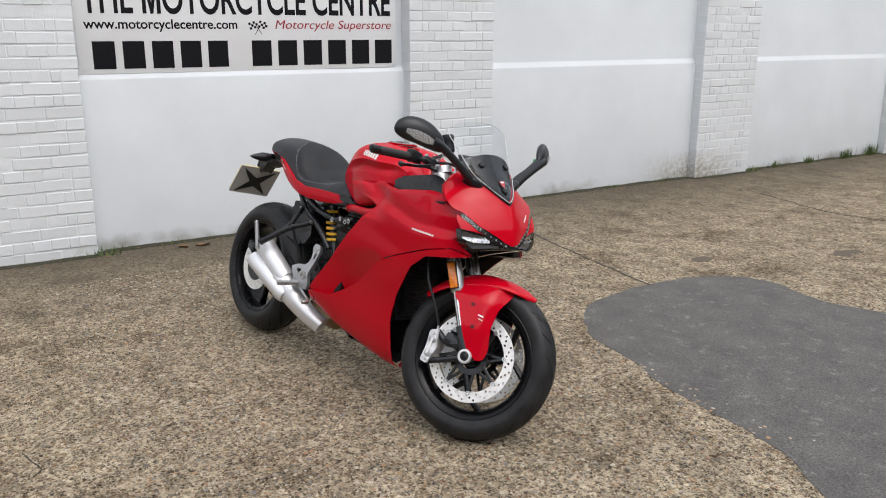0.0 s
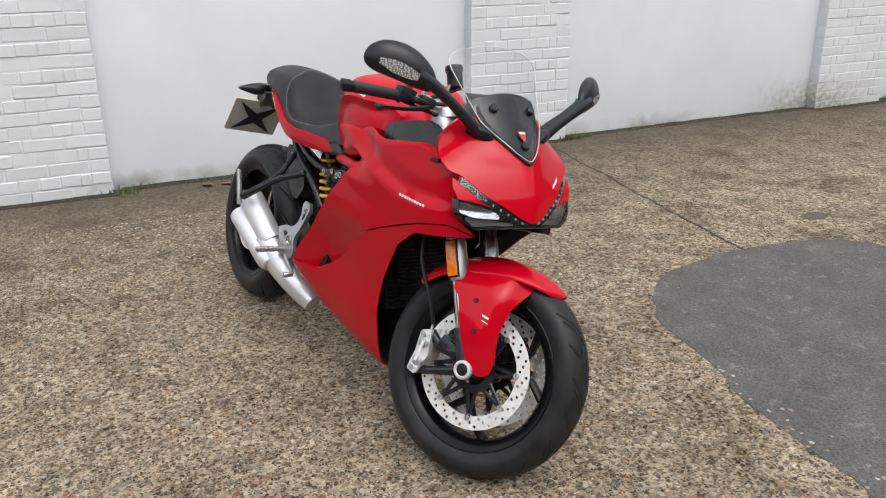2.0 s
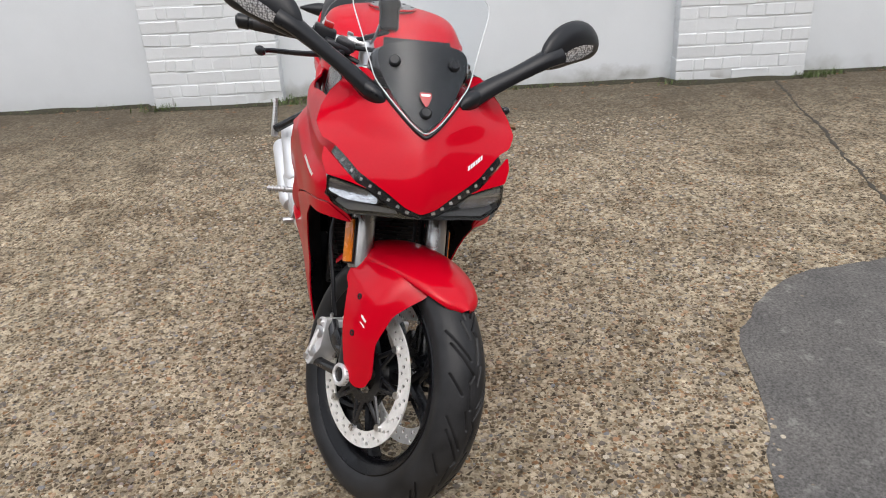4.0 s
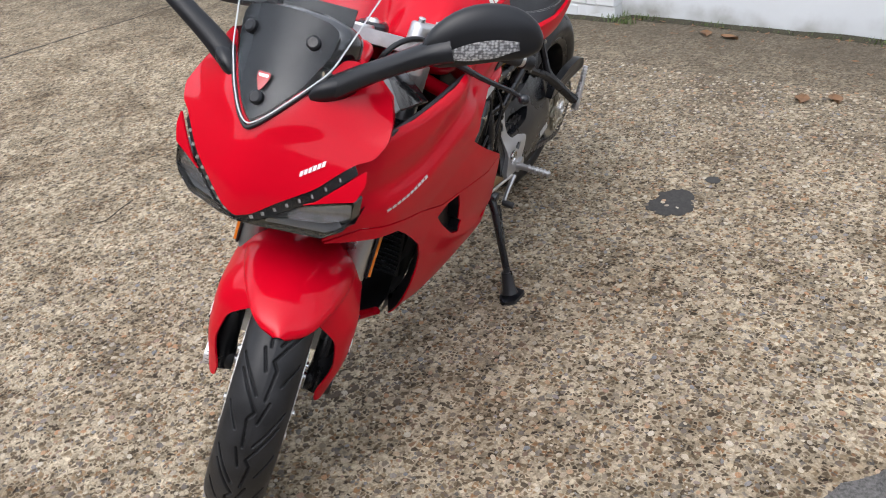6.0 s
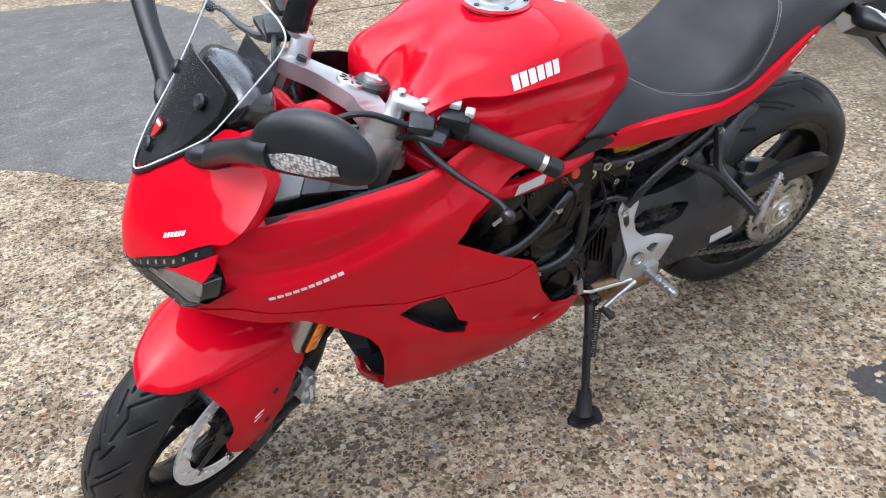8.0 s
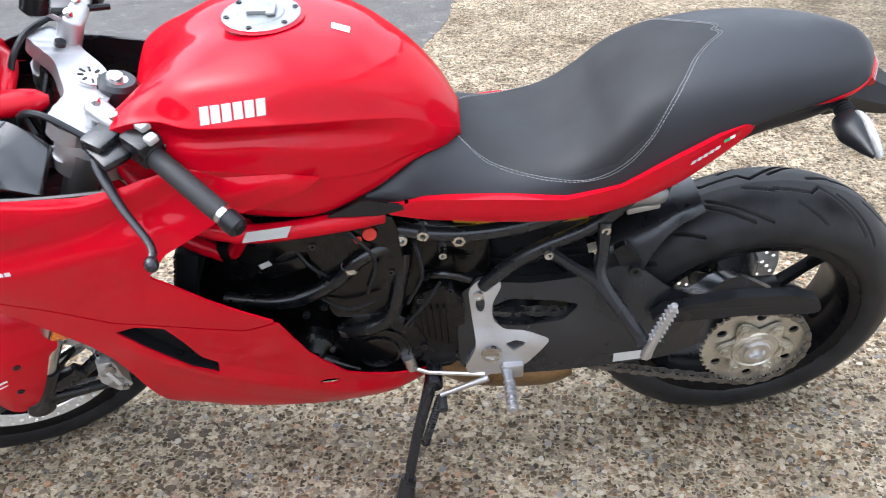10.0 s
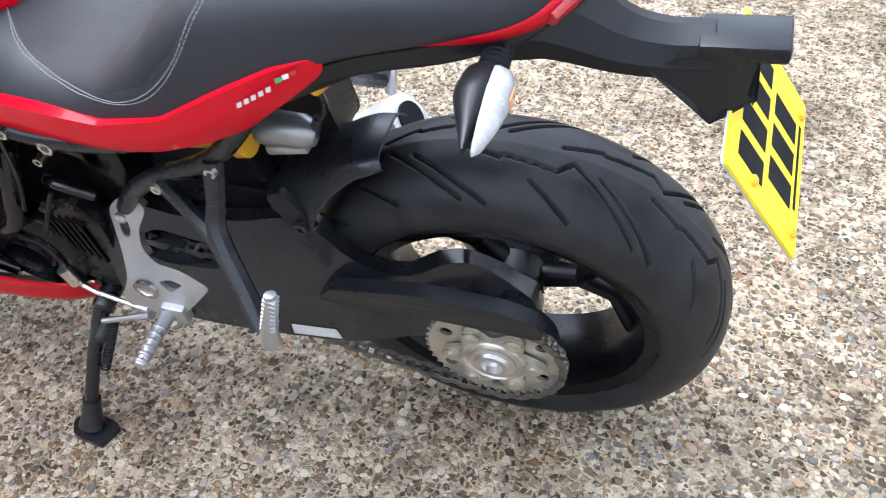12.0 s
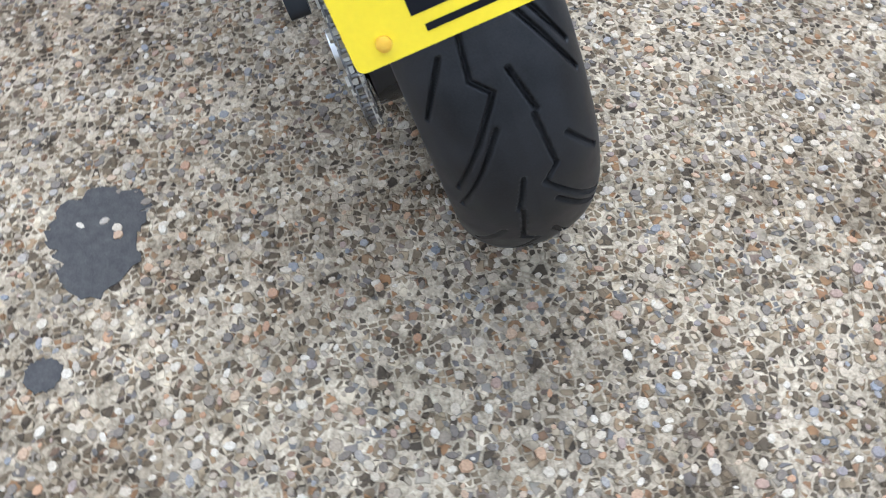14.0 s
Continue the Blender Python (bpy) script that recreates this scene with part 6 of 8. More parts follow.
    # radiator with fins
    rad = Geo().box((1.105, -0.02, 0.50), (0.040, 0.25, 0.32), Matrix.Rotation(radians(-14), 3, "Y"))
    r = part("radiator", rad, BLACK, bike, "black finned radiator", bevel=0.005)
    for k in range(26):
        z = -0.148 + k * 0.0118
        c = Vector((1.127, -0.02, 0.50)) + Matrix.Rotation(radians(-14), 3, "Y") @ Vector((0, 0, z))
        part("fin", Geo().box(c, (0.006, 0.235, 0.003), Matrix.Rotation(radians(-14), 3, "Y")), SATIN, r)
    for s in (1, -1):
        part("liner", Geo().add([(1.19, s * 0.165, 0.60), (1.14, s * 0.050, 0.20), (1.05, s * 0.050, 0.20), (1.10, s * 0.165, 0.60)], [(0, 1, 2, 3)]), BLACK, bike)
    part("chin", Geo().tube([(1.160, -0.085, 0.160), (1.166, -0.035, 0.165), (1.160, 0.050, 0.222)], [0.014, 0.016, 0.014], 10, smooth=4, squash=0.7), RED, bike, "red chin joining the lower fairings")
    part("belly_pan", Geo().add([(x, -0.035 + s * w, z + (0.03 if s > 0 else 0)) for x, z, w in ((1.16, 0.170, 0.075), (1.0, 0.165, 0.06), (0.8, 0.175, 0.06), (0.66, 0.235, 0.05)) for s in (-1, 1)],
                                [(2 * i, 2 * i + 1, 2 * i + 3, 2 * i + 2) for i in range(3)]), BLACK, bike)


def bars(s):
    RIDE = BARS.copy()
    if s < 0:
        up = Matrix.Identity(4)
        up[2][1], up[2][3] = -0.150, -0.010
        RIDE = up @ BARS
    p0, p1 = Vector((1.170, 0.122, 0.974)), Vector((1.053, 0.352, 0.913))
    d = (p1 - p0).normalized()
    at = lambda t: p0 + (p1 - p0) * t
    clamp = Geo().tube([Vector((1.216, 0.108, 0.930)) - AXIS * 0.058, Vector((1.216, 0.108, 0.930)) - AXIS * 0.03, Vector((1.216, 0.108, 0.930)) + AXIS * 0.006], [0.032, 0.035, 0.036], 24)
    clamp.tube([Vector((1.205, 0.108, 0.915)), p0 - d * 0.012, at(0.12)], [0.022, 0.021, 0.017], 14)
    h = part("handlebar", flipped(clamp, s), ALU, bike, "cast clip-on handlebar clamp", at=RIDE, bevel=0.003)
    for k in (-1, 1):
        c = p0 + d * (0.010 + 0.020 * k) + Vector((0, 0, 0.019))
        part("clamp_bolt", flipped(Geo().tube([c - Vector((0, 0, 0.006)), c + Vector((0, 0, 0.003)), c + Vector((0, 0, 0.0045))], [0.0075, 0.0075, 0.0055], 12), s), STEEL, h, at=RIDE)
    lug = Geo().slab(rounded([(1.262, 0.088), (1.262, 0.128), (1.205, 0.152), (1.176, 0.140), (1.176, 0.112)], 0.012), 0.872, 0.898, lambda u, v, w: (u, v, w - 0.42 * (1.216 - u)))
    part("pinch_lug", flipped(lug, s), ALU, h, "cast fork pinch lug", at=RIDE, bevel=0.004)
    part("pinch_bolt", flipped(Geo().tube([(1.190, 0.134, 0.880), (1.188, 0.134, 0.894), (1.188, 0.134, 0.896)], [0.009, 0.009, 0.006], 12), s), STEEL, h, at=RIDE)
    part("bar_tube", flipped(Geo().cyl(at(0.05), at(0.40), 0.0115, n=16), s), STEEL, h, at=RIDE)
    grip = Geo()
    pts, rr = [], []
    for t in np.linspace(0.42, 0.93, 30):
        pts.append(at(t))
        rr.append(0.0168 if len(pts) % 2 else 0.0160)
    grip.tube([at(0.405), at(0.42)], [0.021, 0.021], 20)
    grip.tube(pts, rr, 20)
    part("grip", flipped(grip, s), GRIP, h, "ribbed black rubber grip", at=RIDE)
    part("bar_end_ring", flipped(Geo().cyl(at(0.93), at(0.965), 0.0155, n=20), s), STEEL if s > 0 else BLACK, h, at=RIDE)
    part("bar_end", flipped(Geo().tube([at(0.965), at(0.975), at(1.06), at(1.08)], [0.013, 0.0175, 0.0165, 0.010], 20), s), BLACK, h, "black bar-end weight", at=RIDE)
    sw = Geo().box(at(0.33) + Vector((0, 0, 0.004)), (0.042, 0.052, 0.044), Matrix.Rotation(radians(27), 3, "Z"))
    w = part("switch_block", flipped(sw, s), BLACK, h, "black switch block with grey buttons", at=RIDE, bevel=0.006)
    if s > 0:
        for c, size in ((at(0.30) + Vector((-0.012, -0.004, 0.030)), (0.018, 0.020, 0.012)), (at(0.36) + Vector((-0.010, 0.010, 0.029)), (0.018, 0.016, 0.012)),
                        (at(0.33) + Vector((-0.028, 0, -0.008)), (0.012, 0.020, 0.022))):
            part("button", Geo().box(c, size, Matrix.Rotation(radians(27), 3, "Z")), PLATEBACK, w, "grey switch button", at=RIDE, bevel=0.003)
    else:
        part("kill_switch", mirror_y(Geo().box(at(0.30) + Vector((-0.006, 0, 0.03)), (0.02, 0.022, 0.014), Matrix.Rotation(radians(27), 3, "Z"))), REDLENS, w, "red kill switch", at=RIDE, bevel=0.003)
    # lever, perch and ball end
    lev = Geo().tube([at(0.16) + Vector((0.035, 0.004, -0.006)), at(0.26) + Vector((0.062, 0.010, -0.018)), at(0.5) + Vector((0.078, 0.022, -0.030)), at(0.8) + Vector((0.092, 0.022, -0.034)),
                      at(0.98) + Vector((0.120, 0.010, -0.030))], [0.010, 0.0095, 0.0075, 0.0065, 0.006], 10, smooth=6, squash=0.8)
    e = at(0.98) + Vector((0.120, 0.010, -0.030))
    lev.tube([e + Vector((0, 0.012 * math.sin(a), 0)) + Vector((0, 0, 0)) for a in (-1.5, -0.9, -0.3, 0.3, 0.9, 1.5)], [0.003, 0.008, 0.0108, 0.0108, 0.008, 0.003], 12)
    part("lever", flipped(lev, s), SATIN, h, "black lever with a ball end", at=RIDE)
    perch = Geo().box(at(0.17) + Vector((0.028, 0.002, 0.0)), (0.060, 0.044, 0.024), Matrix.Rotation(radians(35), 3, "Z")).box(at(0.24) + Vector((0.040, 0.008, -0.006)), (0.045, 0.060, 0.016), Matrix.Rotation(radians(20), 3, "Z"))
    part("lever_perch", flipped(perch, s), SATIN, h, at=RIDE, bevel=0.006)
    loom = Geo().tube([at(0.28) + Vector((0.01, 0, -0.02)), at(0.1) + Vector((0.05, 0.0, -0.03)), (1.24, 0.07, 0.93), (1.27, 0.03, 0.88), (1.26, 0.02, 0.80)], 0.006, 8, smooth=6)
    part("cable", flipped(loom, s), BLACK, h, at=RIDE)
    loom = Geo().tube([at(0.14) + Vector((0.05, 0, 0)), (1.255, 0.10, 0.985), (1.29, 0.055, 0.95), (1.28, 0.03, 0.84)], 0.0055, 8, smooth=6)
    part("cable", flipped(loom, s), BLACK, h, at=RIDE)


def steering_head():
    top = [(1.235, -0.135), (1.25, -0.108), (1.235, -0.078), (1.215, -0.045), (1.212, 0.045), (1.235, 0.078), (1.25, 0.108), (1.235, 0.135), (1.205, 0.146), (1.176, 0.130), (1.168, 0.085), (1.142, 0.040),
           (1.134, 0.0), (1.142, -0.040), (1.168, -0.085), (1.176, -0.130), (1.205, -0.146)]
    tilt = Matrix.Rotation(radians(-24), 4, "Y")
    piv = Matrix.Translation((1.200, 0, 0.946)) @ tilt @ Matrix.Translation((-1.19, 0, 0))
    c = part("top_clamp", Geo().slab(rounded(top, 0.018), -0.013, 0.013, lambda u, v, d: tuple(piv @ Vector((u, v, d)))), ALU, bike, "silver cast top clamp", at=BARS, bevel=0.004)
    stem = Geo().tube([tuple(piv @ Vector((1.168, 0, 0.012))), tuple(piv @ Vector((1.168, 0, 0.020)))], [0.026, 0.025], 28)
    part("stem_nut", stem, STEEL, c, "notched steering-stem nut", at=BARS, bevel=0.002)
    for k in range(8):
        a = 2 * math.pi * k / 8
        n = Geo().box(tuple(piv @ Vector((1.168 + 0.016 * math.cos(a), 0.016 * math.sin(a), 0.0205))), (0.010, 0.0035, 0.002), (tilt.to_3x3() @ Matrix.Rotation(a, 3, "Z")))
        part("nut_notch", n, BLACK, c, at=BARS)
    for s in (1, -1):
        g = Geo()
        g.tube([tuple(piv @ Vector((1.182, s * 0.122, 0.012))), tuple(piv @ Vector((1.182, s * 0.122, 0.018)))], 0.008, 10)
        part("clamp_bolt", g, STEEL, c, at=BARS)
    low = Geo().slab(rounded([(1.31, -0.14), (1.31, 0.14), (1.25, 0.145), (1.21, 0.05), (1.21, -0.05), (1.25, -0.145)], 0.02), -0.02, 0.02,
                     lambda u, v, d: tuple(Matrix.Translation((1.27, 0, 0.80)) @ tilt @ Vector((u - 1.27, v, d))))
    part("lower_clamp", low, SATIN, bike, "black lower fork clamp", at=BARS, bevel=0.004)
    part("head_tube", Geo().tube([HEAD + AXIS * 0.80, HEAD + AXIS * 1.03], 0.036, 20), RED, bike, "red frame head tube")
    ign = Geo().tube([(1.140, 0.0, 0.90), (1.128, 0.0, 0.938), (1.126, 0.0, 0.945)], [0.033, 0.033, 0.027], 22)
    ig = part("ignition_lock", ign, SATIN, bike, "black ignition lock")
    part("key_ring", Geo().tube([(1.127, 0.0, 0.944), (1.1255, 0.0, 0.949), (1.125, 0.0, 0.9475)], [0.018, 0.0165, 0.009], 20), STEEL, ig, "steel key surround")
    # brake fluid reservoir on its bracket
    res = part("brake_reservoir", Geo().tube([(1.242, -0.055, 1.040), (1.240, -0.055, 1.045), (1.225, -0.055, 1.083), (1.221, -0.055, 1.093), (1.217, -0.055, 1.103)], [0.018, 0.023, 0.023, 0.027, 0.025], 20), SMOKE, bike, "dark brake fluid reservoir")
    part("reservoir_bracket", Geo().tube([(1.20, -0.10, 0.985), (1.235, -0.085, 1.02), (1.240, -0.076, 1.052)], 0.007, 8, smooth=3, squash=0.5), ALU, res)
    part("reservoir_hose", Geo().tube([(1.242, -0.055, 1.040), (1.22, -0.12, 1.01), (1.17, -0.17, 0.99)], 0.006, 8, smooth=4), BLACK, res)


# half rings of the tank: centre top, inner shoulder, shoulder, ridge, hollow, bulge, edge, foot
TANK = [(1.120, (0, 0.898), (0.05, 0.908), (0.095, 0.922), (0.118, 0.922), (0.124, 0.914), (0.125, 0.902), (0.121, 0.888), (0.106, 0.870)),
        (1.106, (0, 0.903), (0.05, 0.928), (0.112, 0.950), (0.146, 0.942), (0.149, 0.928), (0.149, 0.911), (0.145, 0.888), (0.128, 0.858)),
        (1.070, (0, 0.920), (0.048, 0.962), (0.118, 0.976), (0.157, 0.958), (0.153, 0.938), (0.159, 0.914), (0.161, 0.885), (0.144, 0.846)),
        (1.028, (0, 0.990), (0.058, 1.000), (0.124, 0.994), (0.160, 0.962), (0.150, 0.938), (0.161, 0.915), (0.166, 0.886), (0.150, 0.840)),
        (0.97, (0, 1.022), (0.074, 1.024), (0.148, 1.009), (0.186, 0.963), (0.168, 0.934), (0.177, 0.916), (0.180, 0.884), (0.165, 0.800)),
        (0.88, (0, 1.038), (0.080, 1.036), (0.156, 1.017), (0.192, 0.965), (0.170, 0.935), (0.180, 0.916), (0.181, 0.872), (0.163, 0.776)),
        (0.81, (0, 1.035), (0.080, 1.031), (0.148, 1.010), (0.177, 0.956), (0.156, 0.926), (0.171, 0.905), (0.168, 0.850), (0.150, 0.768)),
        (0.73, (0, 1.014), (0.074, 1.007), (0.124, 0.984), (0.146, 0.938), (0.137, 0.910), (0.146, 0.885), (0.142, 0.840), (0.128, 0.792)),
        (0.66, (0, 0.970), (0.062, 0.960), (0.094, 0.937), (0.110, 0.912), (0.113, 0.892), (0.116, 0.872), (0.114, 0.852), (0.106, 0.832)),
        (0.612, (0, 0.918), (0.048, 0.907), (0.070, 0.890), (0.082, 0.876), (0.085, 0.866), (0.086, 0.856), (0.084, 0.846), (0.078, 0.836)),
        (0.582, (0, 0.866), (0.026, 0.860), (0.040, 0.854), (0.046, 0.849), (0.048, 0.845), (0.048, 0.841), (0.046, 0.837), (0.042, 0.833))]
SEATS = [(0.742, 0.790, 0.080, 0.791, 0.128, 0.788, 0.130, 0.774, 0.765), (0.70, 0.812, 0.092, 0.815, 0.134, 0.796, 0.134, 0.768, 0.758), (0.655, 0.838, 0.100, 0.836, 0.139, 0.786, 0.134, 0.764, 0.755), (0.60, 0.842, 0.096, 0.832, 0.143, 0.780, 0.134, 0.762, 0.75), (0.52, 0.820, 0.112, 0.812, 0.154, 0.775, 0.145, 0.760, 0.75), (0.43, 0.818, 0.128, 0.820, 0.162, 0.776, 0.150, 0.760, 0.75),
         (0.37, 0.852, 0.132, 0.856, 0.164, 0.786, 0.152, 0.766, 0.755), (0.33, 0.896, 0.130, 0.892, 0.163, 0.798, 0.152, 0.778, 0.765), (0.28, 0.940, 0.122, 0.925, 0.158, 0.825, 0.146, 0.805, 0.79), (0.21, 0.970, 0.116, 0.946, 0.150, 0.868, 0.138, 0.850, 0.83),
         (0.12, 0.981, 0.110, 0.956, 0.138, 0.900, 0.126, 0.884, 0.87), (0.02, 0.980, 0.094, 0.955, 0.116, 0.914, 0.104, 0.900, 0.885), (-0.05, 0.967, 0.066, 0.945, 0.082, 0.918, 0.072, 0.906, 0.90), (-0.082, 0.944, 0.026, 0.934, 0.034, 0.924, 0.030, 0.918, 0.915)]


def body_loft(table, n=5):
    """A closed body from stations of x, top, shoulder, widest and lower points."""
    ctr = []
    for x, zt, y1, z1, y2, z2, y3, z3, zb in table:
        half = [(0, zt), (y1, z1), (y2, z2), (y3, z3), (y3 * 0.6, zb), (0, zb)]
        ring = half + [(-y, z) for y, z in reversed(half[1:-1])]
        ring = catmull([(y, z, 0) for y, z in ring], 6, True)
        ctr.append([(x, p[0], p[1]) for p in ring])
    cols = [catmull([r[k] for r in ctr], n) for k in range(len(ctr[0]))]
    return Geo().rings([[c[i] for c in cols] for i in range(len(cols[0]))])


def tank_loft(table, n=6):
    """The tank's skin from its half rings, closed below."""
    ctr = []
    for x, *half in table:
        zb = half[-1][1] - 0.004
        tight = []
        for k, p in enumerate(half):
            if k in (3, 6):
                a, b = half[k - 1], half[k + 1]
                tight += [(p[0] + (a[0] - p[0]) * 0.16, p[1] + (a[1] - p[1]) * 0.16), p, (p[0] + (b[0] - p[0]) * 0.16, p[1] + (b[1] - p[1]) * 0.16)]
            else:
                tight.append(p)
        half = tight + [(half[-1][0] * 0.55, zb), (0, zb)]
        ring = half + [(-y, z) for y, z in reversed(half[1:-1])]
        ctr.append([(x, p[0], p[1]) for p in catmull([(y, z, 0) for y, z in ring], 6, True)])
    cols = [catmull([r[k] for r in ctr], n) for k in range(len(ctr[0]))]
    return Geo().rings([[c[i] for c in cols] for i in range(len(cols[0]))])


def snap_line(tree, pts, lift, n=8):
    out = []
    for p in catmull(pts, n):
        loc, nrm, _, _ = tree.find_nearest(Vector(p))
        if nrm.dot(loc - Vector((loc.x, 0, 0.8))) < 0:
            nrm = -nrm
        out.append(loc + nrm * lift)
    return out


def tank_and_seat():
    g = tank_loft(TANK)
    t = part("fuel_tank", g, RED, bike, "glossy red sculpted fuel tank", sharp=60)
    tree = BVHTree.FromPolygons([Vector(v) for v in g.V], g.F)
    cap = Geo().lathe([(-0.006, 0.060), (0.004, 0.060), (0.006, 0.056), (0.005, 0.050), (0.004, 0.036), (0.006, 0.034), (0.006, 0.0)], (0, 0, 0), "z", 40)
    m = pose(0.879, 0, 1.0395, 0, -1.5, 0)
    c = part("filler_cap", cap, CAPMETAL, t, "round silver fuel filler cap", at=m)
    k = Geo().box((0, 0, 0.009), (0.044, 0.020, 0.008)).box((-0.016, 0.0, 0.010), (0.014, 0.036, 0.006))
    part("cap_flap", k, CAPMETAL, c, at=m, bevel=0.003)
    for i in range(6):
        a = 2 * math.pi * i / 6 + 0.3
        b = Geo().lathe([(0.003, 0.005), (0.0075, 0.0045), (0.0075, 0.002), (0.004, 0.002)], (0.053 * math.cos(a), 0.053 * math.sin(a), 0), "z", 10)
        part("cap_bolt", b, SATIN, c, at=m)
    part("cap_ring", Geo().lathe([(-0.004, 0.060), (0.0015, 0.0665), (0.003, 0.060)], (0, 0, 0), "z", 40), RED, c, at=m)
    # bars in place of the maker's name
    for s in (1, -1):
        for i in range(6):
            V = []
            for dv in np.linspace(0, 1, 6):
                for du in (0.0, 0.4, 0.8):
                    u = (i + du) / 6
                    x = 0.957 - 0.100 * u if s > 0 else 0.857 + 0.100 * u
                    loc, nrm, _, _ = tree.find_nearest(Vector((x, s * (0.192 - 0.014 * dv), 0.973 + 0.010 * (0.957 - x) / 0.1 + 0.020 * dv)))
                    V.append(loc + Vector((0, s, 0.35)).normalized() * 0.0012)
            part("lettering_bar", Geo().add(V, [(3 * a + b, 3 * a + b + 1, 3 * a + b + 4, 3 * a + b + 3) for a in range(5) for b in range(2)]), SILVERINK, t, flat=True)
    lab = []
    for x, y in ((0.772, 0.012), (0.772, 0.030), (0.742, 0.034), (0.742, 0.016)):
        loc, nrm, _, _ = tree.find_nearest(Vector((x, y, 1.03)))
        lab.append(loc + Vector((0, 0, 0.0012)))
    part("white_label", Geo().add(lab, [(0, 1, 2, 3)]), WHITEINK, t, flat=True)
    gs = body_loft(SEATS)
    st = part("seat", gs, SEAT, bike, "black vinyl rider and pillion seat", sharp=60)
    tree = BVHTree.FromPolygons([Vector(v) for v in gs.V], gs.F)
    for off in (0.0, 0.006):
        for s in (1, -1):
            path = [(0.590, 0.050, 0.845), (0.545, 0.098 + off, 0.825), (0.47, 0.135 + off, 0.81), (0.40, 0.152 + off, 0.808), (0.345, 0.156, 0.83 - off), (0.300, 0.146, 0.872 - off), (0.268 - off, 0.128, 0.925), (0.245 - off, 0.100, 0.955),
                    (0.222 - off, 0.064, 0.968), (0.196 - off, 0.036, 0.974), (0.172 - off, 0.014, 0.977), (0.180 - off, 0.0, 0.977)]
            line = snap_line(tree, [(x, s * y, z) for x, y, z in path], 0.0004, 10)
            g2 = Geo()
            for i in range(0, len(line) - 1):
                a, b = line[i], line[i + 1]
                g2.tube([a.lerp(b, 0.08), a.lerp(b, 0.85)], 0.0006, 5)
            part("stitching", g2, THREAD, st, "pale double stitching")
    # red tail strips below the seat
    yt = pchip([0.10, 0.17, 0.25, 0.40, 0.60, 0.75], [0.126, 0.146, 0.160, 0.168, 0.152, 0.140])
    strip = [(0.722, 0.768), (0.65, 0.784), (0.511, 0.786), (0.42, 0.785), (0.335, 0.804), (0.25, 0.850), (0.19, 0.879), (0.150, 0.891), (0.134, 0.886), (0.140, 0.872), (0.180, 0.838), (0.235, 0.794), (0.29, 0.766), (0.36, 0.746), (0.45, 0.735), (0.55, 0.734), (0.642, 0.740), (0.705, 0.754)]
    for s in (1, -1):
        p = part("tail_strip", sheet(strip, lambda u, v: (u, s * (yt(u) + 0.004 - 0.45 * hinge(0.012 - (v - 0.735 - 0.55 * hinge(0.36 - u, 0.06)), 0.008)), v), (0, s, 0), 0.040, step=0.011, corner=0.006), [RED], bike, "red tail side strip")
        for i in range(5):
            x = 0.232 - i * 0.0088
            q = Geo().add([(x, s * (yt(x) + 0.0058), 0.834 + 0.0050 * i), (x - 0.0064, s * (yt(x) + 0.0058), 0.8375 + 0.0050 * i), (x - 0.0078, s * (yt(x) + 0.0058), 0.8445 + 0.0050 * i), (x - 0.0014, s * (yt(x) + 0.0058), 0.841 + 0.0050 * i)], [(0, 1, 2, 3)])
            part("lettering_bar", q, SILVERINK, p, flat=True)
        for i, mm in enumerate((GREEN, WHITEINK, REDLENS)):
            x = 0.184 - i * 0.008
            q = Geo().add([(x, s * (yt(x) + 0.0058), 0.866 + 0.004 * i), (x - 0.008, s * (yt(x) + 0.0058), 0.870 + 0.004 * i), (x - 0.008, s * (yt(x) + 0.0058), 0.876 + 0.004 * i), (x, s * (yt(x) + 0.0058), 0.872 + 0.004 * i)], [(0, 1, 2, 3)])
            part("colour_bar", q, mm, p, flat=True)
        w = sheet([(0.808, 0.762), (0.745, 0.790), (0.690, 0.776), (0.655, 0.770), (0.72, 0.757)], lambda u, v: (u, s * (0.150 + 0.05 * (u - 0.7)), v), (0, s, 0), 0.004, step=0.014, corner=0.006)
        part("seat_side_cover", w, [BLACK], bike, "black plastic cover between tank and seat")
    under = body_loft([(x, zb + 0.012, y3 * 0.85, zb + 0.010, y3 * 0.95, zb, y3 * 0.9, zb - 0.02, zb - 0.03) for x, zt, y1, z1, y2, z2, y3, z3, zb in SEATS])
    part("tail_unit", under, BLACK, bike, "black tail undertray")
    tail = body_loft([(0.06, 0.915, 0.08, 0.912, 0.116, 0.905, 0.108, 0.890, 0.872), (-0.01, 0.920, 0.07, 0.917, 0.102, 0.910, 0.094, 0.892, 0.872), (-0.06, 0.925, 0.05, 0.922, 0.074, 0.914, 0.066, 0.896, 0.880), (-0.088, 0.925, 0.02, 0.923, 0.030, 0.916, 0.026, 0.905, 0.895)])
    part("tail_end", tail, RED, bike, "red tail end below the pillion seat")
    part("tail_light", Geo().tube([(-0.07, -0.06, 0.902), (-0.092, 0, 0.908), (-0.07, 0.06, 0.902)], [0.008, 0.012, 0.008], 10, smooth=5), REDLENS, bike, "slim red tail light")


